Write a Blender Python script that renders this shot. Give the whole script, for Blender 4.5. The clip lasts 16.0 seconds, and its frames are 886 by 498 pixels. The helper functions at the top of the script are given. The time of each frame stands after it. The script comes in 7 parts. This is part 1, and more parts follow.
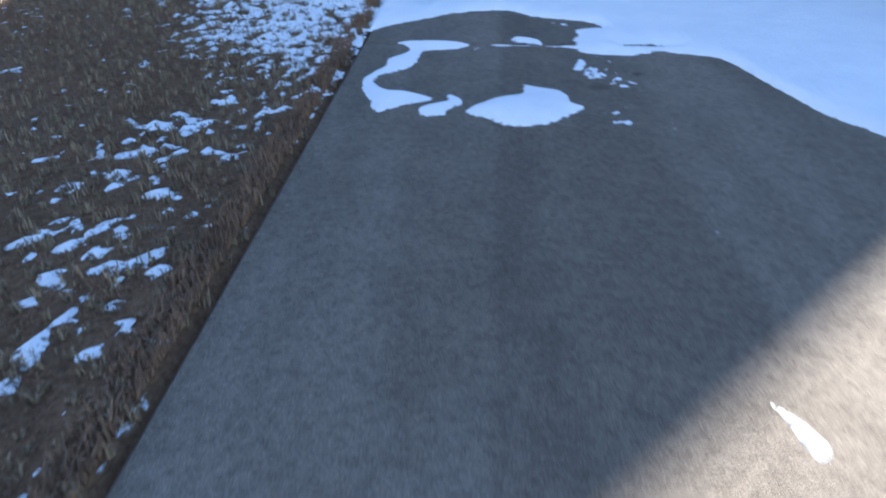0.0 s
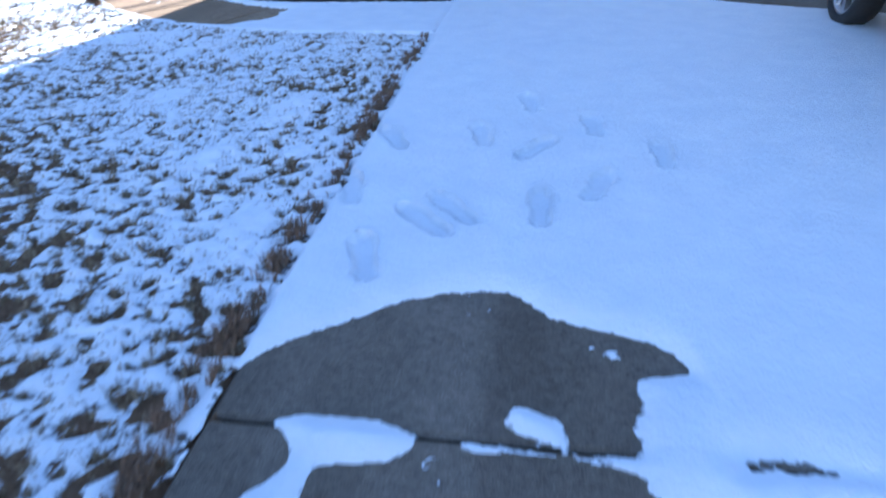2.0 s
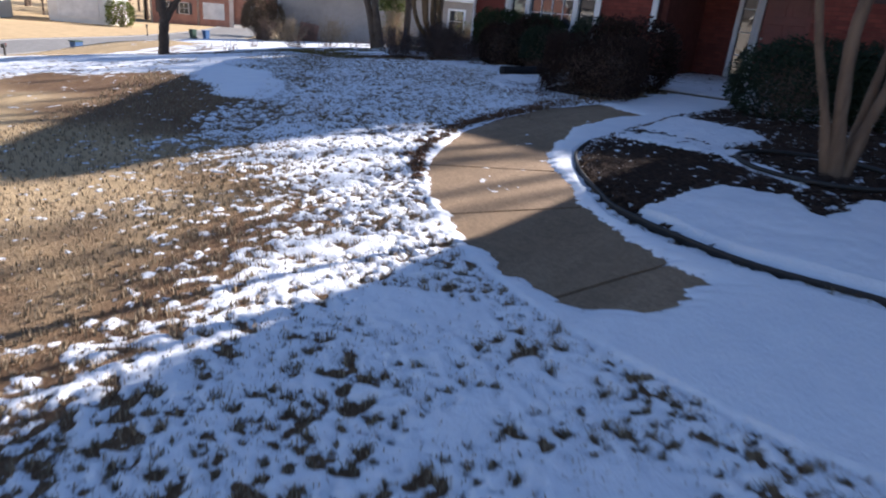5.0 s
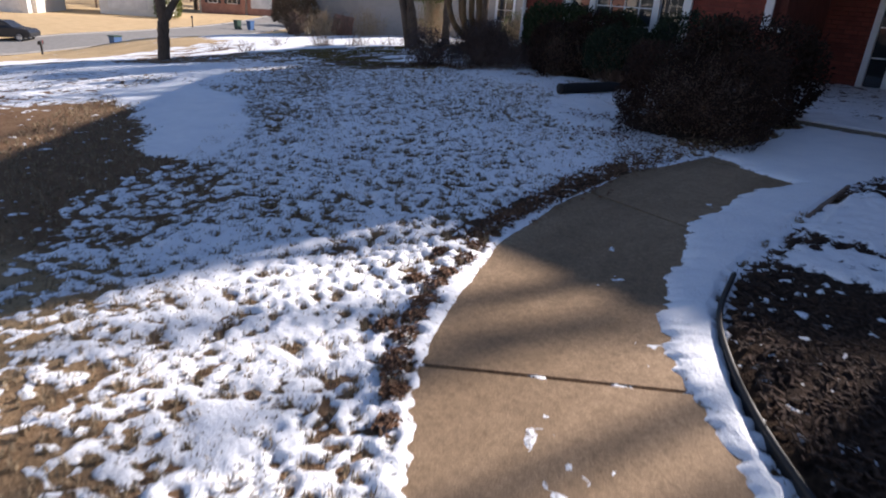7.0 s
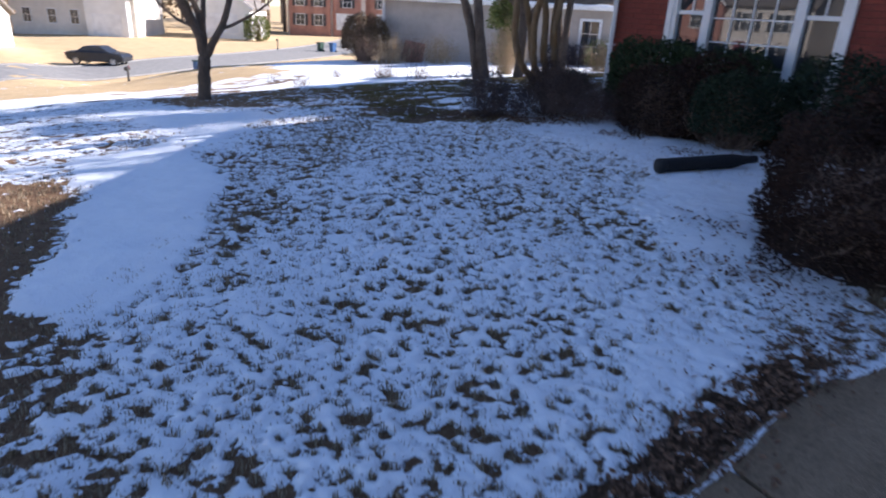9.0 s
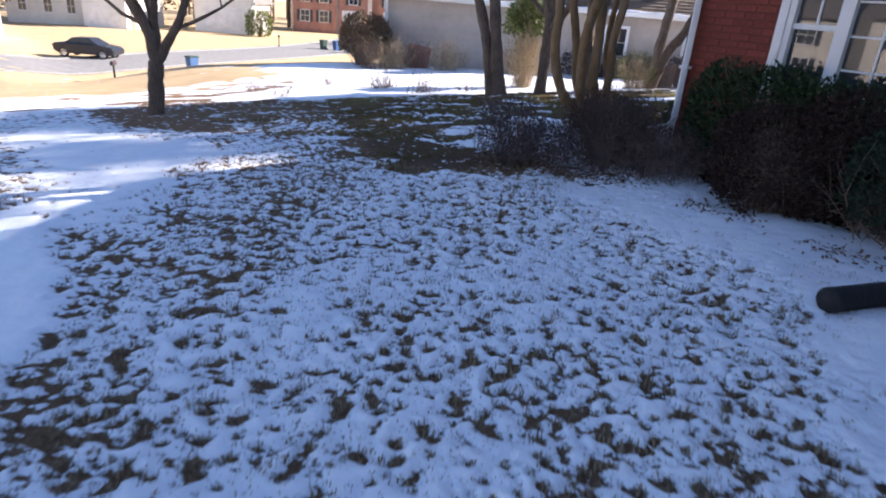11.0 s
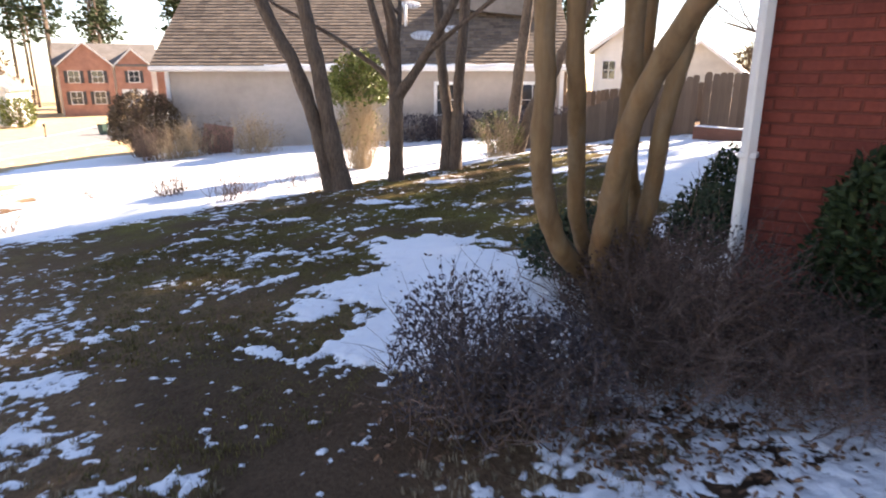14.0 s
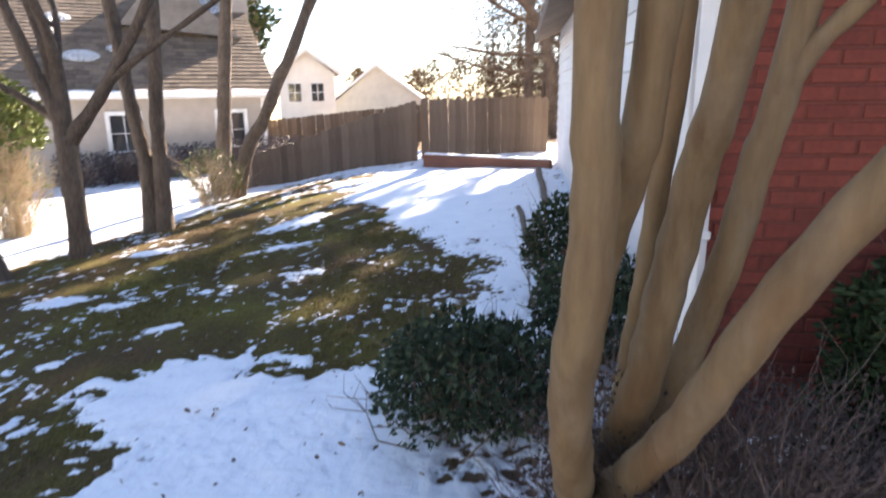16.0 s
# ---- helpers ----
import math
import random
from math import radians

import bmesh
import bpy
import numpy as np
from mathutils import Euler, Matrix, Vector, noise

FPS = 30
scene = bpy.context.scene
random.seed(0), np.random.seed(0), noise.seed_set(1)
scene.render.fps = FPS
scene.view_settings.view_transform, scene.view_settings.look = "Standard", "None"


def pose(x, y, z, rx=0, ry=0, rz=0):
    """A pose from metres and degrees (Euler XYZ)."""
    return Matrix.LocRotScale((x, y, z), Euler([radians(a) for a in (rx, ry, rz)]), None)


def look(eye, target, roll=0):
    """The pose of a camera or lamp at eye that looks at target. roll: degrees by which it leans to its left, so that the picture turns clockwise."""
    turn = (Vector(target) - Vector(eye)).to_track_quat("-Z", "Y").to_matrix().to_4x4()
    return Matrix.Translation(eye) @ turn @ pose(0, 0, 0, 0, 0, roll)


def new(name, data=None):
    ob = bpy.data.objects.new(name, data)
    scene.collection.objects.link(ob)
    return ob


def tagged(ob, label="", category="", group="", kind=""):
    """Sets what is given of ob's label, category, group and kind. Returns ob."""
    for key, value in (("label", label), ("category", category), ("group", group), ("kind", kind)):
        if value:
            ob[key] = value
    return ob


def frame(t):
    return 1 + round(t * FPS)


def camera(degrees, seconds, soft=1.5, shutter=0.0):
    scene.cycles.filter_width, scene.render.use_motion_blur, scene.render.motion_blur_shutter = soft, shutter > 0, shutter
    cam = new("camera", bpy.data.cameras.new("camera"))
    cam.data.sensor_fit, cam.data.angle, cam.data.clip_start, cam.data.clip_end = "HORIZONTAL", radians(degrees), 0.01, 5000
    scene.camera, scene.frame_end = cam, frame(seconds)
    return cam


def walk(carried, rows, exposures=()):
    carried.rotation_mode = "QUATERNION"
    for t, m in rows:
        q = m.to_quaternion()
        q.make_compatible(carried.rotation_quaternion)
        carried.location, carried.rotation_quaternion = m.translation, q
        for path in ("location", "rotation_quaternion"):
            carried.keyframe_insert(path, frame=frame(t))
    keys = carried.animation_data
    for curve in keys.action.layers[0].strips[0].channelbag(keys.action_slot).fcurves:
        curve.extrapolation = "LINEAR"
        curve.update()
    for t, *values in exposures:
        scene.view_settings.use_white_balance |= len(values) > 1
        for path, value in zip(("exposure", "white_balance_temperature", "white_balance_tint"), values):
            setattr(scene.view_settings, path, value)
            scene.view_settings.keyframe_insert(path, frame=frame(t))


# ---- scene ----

cam = camera(71.3, 16.0, soft=1.9, shutter=0.35)
PATH = [
    (0, (0.087, 0.075, 0.632), (-0.063, 1.793, -0.380), -0.33),
    (0.5, (0.105, 0.638, 0.711), (-0.216, 2.340, -0.288), 0.85),
    (1, (0.227, 1.255, 0.842), (-0.152, 2.935, -0.176), -1.95),
    (1.5, (0.236, 1.819, 0.976), (-0.086, 3.530, -0.007), -0.08),
    (2, (0.196, 2.410, 1.081), (-0.068, 4.174, 0.176), -0.80),
    (2.5, (0.157, 3.061, 1.116), (-0.069, 4.878, 0.310), -1.16),
    (3, (0.069, 3.591, 1.278), (-0.172, 5.403, 0.469), -0.39),
    (3.5, (-0.095, 4.173, 1.387), (-0.410, 5.998, 0.631), 1.34),
    (4, (-0.603, 4.765, 1.464), (-1.340, 6.450, 0.679), 5.38),
    (4.2, (-0.768, 4.898, 1.475), (-1.571, 6.594, 0.783), 4.82),
    (4.5, (-1.019, 5.190, 1.548), (-2.013, 6.782, 0.857), 3.59),
    (4.7, (-1.233, 5.387, 1.586), (-2.336, 6.903, 0.889), 5.01),
    (6.8, (-3.210, 7.818, 1.824), (-4.498, 9.151, 1.073), 4.71),
    (7, (-3.347, 8.019, 1.852), (-4.617, 9.362, 1.089), 4.06),
    (7.5, (-3.659, 8.512, 1.974), (-4.985, 9.787, 1.189), 2.51),
    (8, (-3.961, 8.980, 2.032), (-5.306, 10.238, 1.250), 3.73),
    (8.5, (-4.320, 9.408, 2.099), (-5.644, 10.714, 1.360), 1.30),
    (9, (-4.833, 9.874, 2.095), (-6.284, 11.040, 1.364), 3.08),
    (9.2, (-5.015, 10.049, 2.113), (-6.489, 11.182, 1.377), 3.31),
    (11.3, (-7.255, 11.767, 2.108), (-8.707, 12.932, 1.376), 4.79),
    (11.5, (-7.418, 11.967, 2.162), (-8.856, 13.128, 1.398), 1.78),
    (12, (-7.963, 12.429, 2.158), (-9.301, 13.744, 1.465), 4.42),
    (12.5, (-8.521, 12.811, 2.142), (-9.725, 14.196, 1.346), 1.46),
    (13, (-9.077, 13.160, 2.190), (-10.277, 14.620, 1.533), 2.39),
    (13.5, (-9.629, 13.478, 2.195), (-10.849, 14.965, 1.644), 1.95),
    (14, (-10.245, 13.835, 2.129), (-11.357, 15.407, 1.585), -0.05),
    (14.5, (-10.716, 14.096, 2.150), (-11.745, 15.663, 1.452), -0.18),
    (15, (-11.139, 14.517, 2.156), (-11.914, 16.235, 1.488), -0.76),
    (15.5, (-11.420, 14.936, 2.169), (-11.873, 16.776, 1.528), -0.23),
    (16, (-11.573, 15.104, 2.262), (-11.810, 17.029, 1.773), -0.77),
]
walk(cam, [(t, look(eye, target, roll)) for t, eye, target, roll in PATH],
     exposures=((0.0, 2.40, 5900, 10), (0.5, 3.10, 6250, 11), (1.0, 3.32, 6250, 8), (1.5, 2.87, 6150, 10), (2.0, 2.37, 5450, 12), (2.7, 1.72, 5050, 16), (3.5, 1.32, 5000, 17), (4.6, 1.20, 5800, 18), (7.0, 0.92, 6400, 20), (8.0, 0.90, 6200, 22), (9.0, 1.45, 5900, 20), (11.5, 1.83, 6300, 22), (12.5, 2.06, 6500, 24), (13.5, 2.15, 7150, 24), (14.0, 2.40, 7650, 22), (14.5, 2.50, 7850, 22), (16.0, 2.65, 7300, 18)))

# ---------------------------------------------------------------- light
SUN_FROM = Vector((0.30 * 0.866, 0.954 * 0.866, 0.5)).normalized()
world = bpy.data.worlds.new("world")
scene.world = world
world.use_nodes = True
wn = world.node_tree.nodes
sky = wn.new("ShaderNodeTexSky")
sky.sky_type = "NISHITA"
sky.sun_disc = False
sky.sun_elevation = radians(30)
sky.sun_rotation = math.atan2(SUN_FROM.x, SUN_FROM.y)
sky.air_density, sky.dust_density, sky.ozone_density = 0.8, 0.0, 1.0
wn["Background"].inputs["Strength"].default_value = 0.075
world.node_tree.links.new(sky.outputs["Color"], wn["Background"].inputs["Color"])
sun = new("sun", bpy.data.lights.new("sun", "SUN"))
sun.data.energy, sun.data.angle, sun.data.color = 5.0, radians(0.55), (1.0, 0.93, 0.82)
sun.matrix_world = look(SUN_FROM * 50, (0, 0, 0))


# ---------------------------------------------------------------- helpers
def sstep(v):
    c = np.clip(v, 0.0, 1.0)
    return c * c * (3 - 2 * c)


def splus(v, w):
    return w * np.logaddexp(0.0, np.asarray(v, float) / w)


def height(x, y):
    """The lie of the land: the drive climbs to the house, the yard falls towards the road."""
    x, y = np.asarray(x, float), np.asarray(y, float)
    a = 0.64 - 0.105 * np.minimum(splus(11.0 - y, 1.2), 22) + 0.035 * np.minimum(splus(y - 12, 1.0), 13)
    a = a - 0.11 * np.minimum(splus(-12 - x, 2.0), 36)
    far = sstep((-34 - x) / 12)
    ridge = -19.0 + (np.minimum(y, 26) - 17.0) * 0.45
    a = a + 0.05 * np.minimum(splus(-17 - x, 1.5), 14) * sstep((y - 14) / 6) * (1 - far)
    return a - 0.12 * sstep((ridge - x) / 1.5) * sstep((y - 13) / 5) * (1 - far) - 0.6 * far * sstep((y - 13) / 5)


def hz(x, y):
    return float(height(x, y))


def vnoise(x, y, scale, seed=0):
    """Smooth value noise, 0 to 1, on arrays."""
    x, y = np.asarray(x, float) * scale, np.asarray(y, float) * scale
    i, j = np.floor(x).astype(np.int64), np.floor(y).astype(np.int64)
    u, v = x - i, y - j
    u, v = u * u * (3 - 2 * u), v * v * (3 - 2 * v)

    def h(a, b):
        n = (a * 374761393 + b * 668265263 + seed * 1274126177) & 0xFFFFFFFF
        n = ((n ^ (n >> 13)) * 1103515245) & 0xFFFFFFFF
        return ((n ^ (n >> 16)) & 0xFFFF) / 65535.0

    return (h(i, j) * (1 - u) + h(i + 1, j) * u) * (1 - v) + (h(i, j + 1) * (1 - u) + h(i + 1, j + 1) * u) * v


def fbm(x, y, scale, octaves=3, seed=0):
    out, amp, total = 0.0, 1.0, 0.0
    for k in range(octaves):
        out = out + amp * vnoise(np.asarray(x) * 0.82 + np.asarray(y) * 0.57, np.asarray(y) * 0.82 - np.asarray(x) * 0.57, scale * 2.03 ** k, seed + 7 * k)
        total += amp
        amp *= 0.5
    return out / total


def inside(x, y, poly):
    """Signed distance to a polygon, positive inside, on arrays."""
    x, y = np.asarray(x, float), np.asarray(y, float)
    d2, odd = np.full(x.shape, 1e9), np.zeros(x.shape, bool)
    for (ax, ay), (bx, by) in zip(poly, poly[1:] + poly[:1]):
        ex, ey = bx - ax, by - ay
        t = np.clip(((x - ax) * ex + (y - ay) * ey) / (ex * ex + ey * ey + 1e-12), 0, 1)
        d2 = np.minimum(d2, (x - ax - t * ex) ** 2 + (y - ay - t * ey) ** 2)
        cross = (ay > y) != (by > y)
        odd ^= cross & (x < (bx - ax) * (y - ay) / (by - ay + 1e-12) + ax)
    return np.where(odd, 1, -1) * np.sqrt(d2)


def blob(x, y, cx, cy, rx, ry, turn=0.0):
    """About 1 at the middle of an ellipse, 0 at its rim, below 0 outside."""
    c, s = math.cos(radians(turn)), math.sin(radians(turn))
    u, v = ((x - cx) * c + (y - cy) * s) / rx, (-(x - cx) * s + (y - cy) * c) / ry
    return 1 - np.sqrt(u * u + v * v)


def mesh_of(name, verts, faces, smooth=True):
    me = bpy.data.meshes.new(name)
    me.from_pydata([tuple(v) for v in verts] if not isinstance(verts, np.ndarray) else verts.tolist(), [], faces if isinstance(faces, list) else faces.tolist())
    if smooth:
        me.polygons.foreach_set("use_smooth", [True] * len(me.polygons))
    me.update()
    return me


def thing(name, me=None, material=None, label="", category="", group="", kind="", at=None):
    ob = new(name, me)
    if me is not None and material is not None:
        me.materials.append(material)
    if at is not None:
        ob.matrix_world = at if isinstance(at, Matrix) else Matrix.Translation(at)
    return tagged(ob, label, category, group, kind)


def part(name, data, material, parent, label="", kind=""):
    """A bmesh or a mesh, in its parent's own coordinates, as one part."""
    if isinstance(data, bmesh.types.BMesh):
        me = bpy.data.meshes.new(name)
        data.to_mesh(me)
        data.free()
    else:
        me = data
    if material is not None and not me.materials:
        me.materials.append(material)
    ob = new(name, me)
    ob.parent = parent
    return tagged(ob, label, "", "", kind)


def box(bm, x0, x1, y0, y1, z0, z1, bevel=0.0, turn=None):
    vs = [bm.verts.new((x, y, z)) for x in (x0, x1) for y in (y0, y1) for z in (z0, z1)]
    fs = [bm.faces.new([vs[i] for i in q]) for q in ((0, 1, 3, 2), (4, 6, 7, 5), (0, 4, 5, 1), (2, 3, 7, 6), (0, 2, 6, 4), (1, 5, 7, 3))]
    if bevel:
        es = list({e for f in fs for e in f.edges})
        made = bmesh.ops.bevel(bm, geom=es, offset=bevel, segments=1, affect="EDGES", profile=0.5)
        vs = list({v for f in made["faces"] for v in f.verts})
    if turn is not None:
        bmesh.ops.transform(bm, matrix=turn, verts=vs)
    return vs


def boxes(*rows, bevel=0.0):
    bm = bmesh.new()
    for r in rows:
        box(bm, *r, bevel=bevel)
    return bm


def prism(bm, outline, depth0, depth1, axis="y"):
    """An outline of (a, b) swept along an axis: y gives (a, s, b), x gives (s, a, b), z gives (a, b, s)."""
    put = {"y": lambda a, b, s: (a, s, b), "x": lambda a, b, s: (s, a, b), "z": lambda a, b, s: (a, b, s)}[axis]
    one = [bm.verts.new(put(a, b, depth0)) for a, b in outline]
    two = [bm.verts.new(put(a, b, depth1)) for a, b in outline]
    bm.faces.new(one)
    bm.faces.new(two[::-1])
    for k in range(len(one)):
        n = (k + 1) % len(one)
        bm.faces.new((one[n], one[k], two[k], two[n]))
    bmesh.ops.recalc_face_normals(bm, faces=bm.faces)
    return bm


def tube_into(V, F, pts, radii, sides=8, cap=True, wob=0.0, rng=random):
    """A tapered tube along points, added to lists of vertices and faces."""
    pts = [Vector(p) for p in pts]
    base = len(V)
    n = len(pts)
    ref = Vector((0.31, 0.87, 0.2)).normalized()
    for k, p in enumerate(pts):
        d = (pts[min(k + 1, n - 1)] - pts[max(k - 1, 0)]).normalized()
        u = d.cross(ref)
        if u.length < 0.1:
            u = d.cross(Vector((1, 0, 0)))
        u.normalize()
        w = d.cross(u)
        for s in range(sides):
            a = 2 * math.pi * s / sides
            r = radii[k] * (1 + wob * (rng.random() - 0.5))
            V.append(p + (u * math.cos(a) + w * math.sin(a)) * r)
    for k in range(n - 1):
        for s in range(sides):
            t = (s + 1) % sides
            F.append((base + k * sides + s, base + k * sides + t, base + (k + 1) * sides + t, base + (k + 1) * sides + s))
    if cap:
        F.append(tuple(base + s for s in range(sides))[::-1])
        F.append(tuple(base + (n - 1) * sides + s for s in range(sides)))


def smooth_line(pts, steps=4):
    """Catmull-Rom through points."""
    p = [Vector(q) for q in pts]
    out = []
    for k in range(len(p) - 1):
        a, b, c, d = p[max(k - 1, 0)], p[k], p[k + 1], p[min(k + 2, len(p) - 1)]
        for s in range(steps):
            t = s / steps
            out.append(0.5 * ((2 * b) + (c - a) * t + (2 * a - 5 * b + 4 * c - d) * t * t + (3 * b - a - 3 * c + d) * t ** 3))
    out.append(p[-1])
    return out


# ---------------------------------------------------------------- materials
def material(name, rough=0.8, metal=0.0, spec=0.5):
    m = bpy.data.materials.new(name)
    m.use_nodes = True
    nt = m.node_tree
    b = nt.nodes["Principled BSDF"]
    b.inputs["Roughness"].default_value = rough
    b.inputs["Metallic"].default_value = metal
    b.inputs["Specular IOR Level"].default_value = spec
    return m, nt, b


def noise_node(nt, scale, detail=4.0, rough=0.6, space="Object", stretch=None):
    tc = nt.nodes.new("ShaderNodeTexCoord")
    n = nt.nodes.new("ShaderNodeTexNoise")
    n.inputs["Scale"].default_value, n.inputs["Detail"].default_value, n.inputs["Roughness"].default_value = scale, detail, rough
    src = tc.outputs[space]
    if stretch:
        mp = nt.nodes.new("ShaderNodeMapping")
        mp.inputs["Scale"].default_value = stretch
        nt.links.new(src, mp.inputs["Vector"])
        src = mp.outputs["Vector"]
    nt.links.new(src, n.inputs["Vector"])
    return n.outputs["Fac"]


def ramp(nt, fac, *stops):
    r = nt.nodes.new("ShaderNodeValToRGB")
    while len(r.color_ramp.elements) < len(stops):
        r.color_ramp.elements.new(0.5)
    for e, (p, c) in zip(r.color_ramp.elements, stops):
        e.position, e.color = p, (*c, 1) if len(c) == 3 else c
    nt.links.new(fac, r.inputs["Fac"])
    return r.outputs["Color"]


def mix(nt, fac, a, b, blend="MIX"):
    n = nt.nodes.new("ShaderNodeMix")
    n.data_type, n.blend_type = "RGBA", blend
    for socket, value in ((n.inputs["Factor"], fac), (n.inputs["A"], a), (n.inputs["B"], b)):
        if isinstance(value, (int, float)):
            socket.default_value = value
        elif isinstance(value, tuple):
            socket.default_value = (*value, 1)
        else:
            nt.links.new(value, socket)
    return n.outputs["Result"]


def bumped(nt, b, fac, strength, distance):
    n = nt.nodes.new("ShaderNodeBump")
    n.inputs["Strength"].default_value, n.inputs["Distance"].default_value = strength, distance
    nt.links.new(fac, n.inputs["Height"])
    nt.links.new(n.outputs["Normal"], b.inputs["Normal"])


def attr(nt, name):
    n = nt.nodes.new("ShaderNodeAttribute")
    n.attribute_name = name
    return n.outputs["Fac"]


def simple(name, c1, c2, scale, rough=0.8, bump=0.3, dist=0.01, detail=5.0, stretch=None, metal=0.0, spec=0.5, vary=0.0, island=False, grain=None):
    """Two colours mixed by noise at one scale, mottled at a larger one, with relief."""
    m, nt, b = material(name, rough, metal, spec)
    n = noise_node(nt, scale, detail, 0.65, stretch=stretch)
    col = ramp(nt, n, (0.32, c1), (0.68, c2))
    big = noise_node(nt, scale * 0.13, 3.0)
    col = mix(nt, 0.35, col, ramp(nt, big, (0.3, tuple(v * 0.62 for v in c1)), (0.7, tuple(min(1, v * 1.25) for v in c2))))
    if vary:
        src = nt.nodes.new("ShaderNodeNewGeometry").outputs["Random Per Island"] if island else nt.nodes.new("ShaderNodeObjectInfo").outputs["Random"]
        col = mix(nt, vary, col, ramp(nt, src, (0.0, tuple(v * 0.45 for v in c1)), (1.0, tuple(min(1, v * 1.5) for v in c2))))
    nt.links.new(col, b.inputs["Base Color"])
    if bump:
        bumped(nt, b, n, bump, dist)
    return m


# dormant lawn, moss, mulch and tan grass, far or sunlit, on one sheet of ground
GROUND, nt, b = material("lawn_ground", 0.95, spec=0.15)
fine, mid, big = noise_node(nt, 46, 5, 0.7), noise_node(nt, 7, 4), noise_node(nt, 0.9, 3)
col = ramp(nt, fine, (0.30, (0.075, 0.043, 0.026)), (0.52, (0.21, 0.125, 0.072)), (0.74, (0.34, 0.22, 0.125)))
col = mix(nt, 0.4, col, ramp(nt, mid, (0.3, (0.10, 0.058, 0.034)), (0.7, (0.27, 0.175, 0.10))))
# dry tan raised in brightness, so part of the sunlight is in the colour
dry = ramp(nt, fine, (0.3, (0.38, 0.26, 0.14)), (0.7, (0.64, 0.48, 0.28)))
dry = mix(nt, 0.4, dry, ramp(nt, big, (0.3, (0.38, 0.28, 0.15)), (0.7, (0.66, 0.49, 0.29))))
moss = ramp(nt, fine, (0.3, (0.035, 0.029, 0.009)), (0.55, (0.135, 0.112, 0.027)), (0.78, (0.27, 0.225, 0.058)))
moss = mix(nt, 0.5, moss, ramp(nt, noise_node(nt, 2.2, 4), (0.38, (0.085, 0.048, 0.023)), (0.66, (0.16, 0.140, 0.026))))
moss = mix(nt, ramp(nt, noise_node(nt, 0.55, 3), (0.40, (0.85, 0.85, 0.85)), (0.60, (0.0, 0.0, 0.0))), moss, ramp(nt, fine, (0.3, (0.042, 0.024, 0.013)), (0.7, (0.155, 0.090, 0.048))))
bark = ramp(nt, noise_node(nt, 60, 4, 0.7, stretch=(1, 0.5, 1)), (0.35, (0.012, 0.008, 0.006)), (0.7, (0.075, 0.045, 0.03)))
col = mix(nt, attr(nt, "dry"), col, dry)
col = mix(nt, attr(nt, "moss"), col, moss)
col = mix(nt, attr(nt, "mulch"), col, bark)
nt.links.new(col, b.inputs["Base Color"])
bumped(nt, b, fine, 0.9, 0.03)

SNOW, nt, b = material("old_snow", 0.55, spec=0.3)
n1, n2, n3 = noise_node(nt, 90, 4, 0.6), noise_node(nt, 5, 4), noise_node(nt, 0.8, 3)
col = ramp(nt, n2, (0.3, (0.80, 0.83, 0.87)), (0.7, (0.88, 0.90, 0.92)))
col = mix(nt, ramp(nt, n1, (0.70, (0, 0, 0)), (0.80, (0.35, 0.35, 0.35))), col, (0.42, 0.38, 0.33))
nt.links.new(col, b.inputs["Base Color"])
b.inputs["Subsurface Weight"].default_value = 0.0
bumped(nt, b, mix(nt, 0.6, n1, noise_node(nt, 30, 3, 0.62)), 0.42, 0.03)
lace = nt.nodes.new("ShaderNodeMath")
lace.operation = "MULTIPLY_ADD"
nt.links.new(noise_node(nt, 30, 4, 0.66), lace.inputs[0])
lace.inputs[1].default_value = 5.2
nt.links.new(attr(nt, "depth"), lace.inputs[2])
shift = nt.nodes.new("ShaderNodeMath")
shift.operation = "SUBTRACT"
nt.links.new(lace.outputs[0], shift.inputs[0])
shift.inputs[1].default_value = 2.1
nt.links.new(ramp(nt, shift.outputs[0], (0.08, (0, 0, 0)), (0.92, (1, 1, 1))), b.inputs["Alpha"])

PACKED = simple("packed_snow", (0.78, 0.81, 0.85), (0.88, 0.90, 0.92), 40, 0.6, 0.3, 0.01)


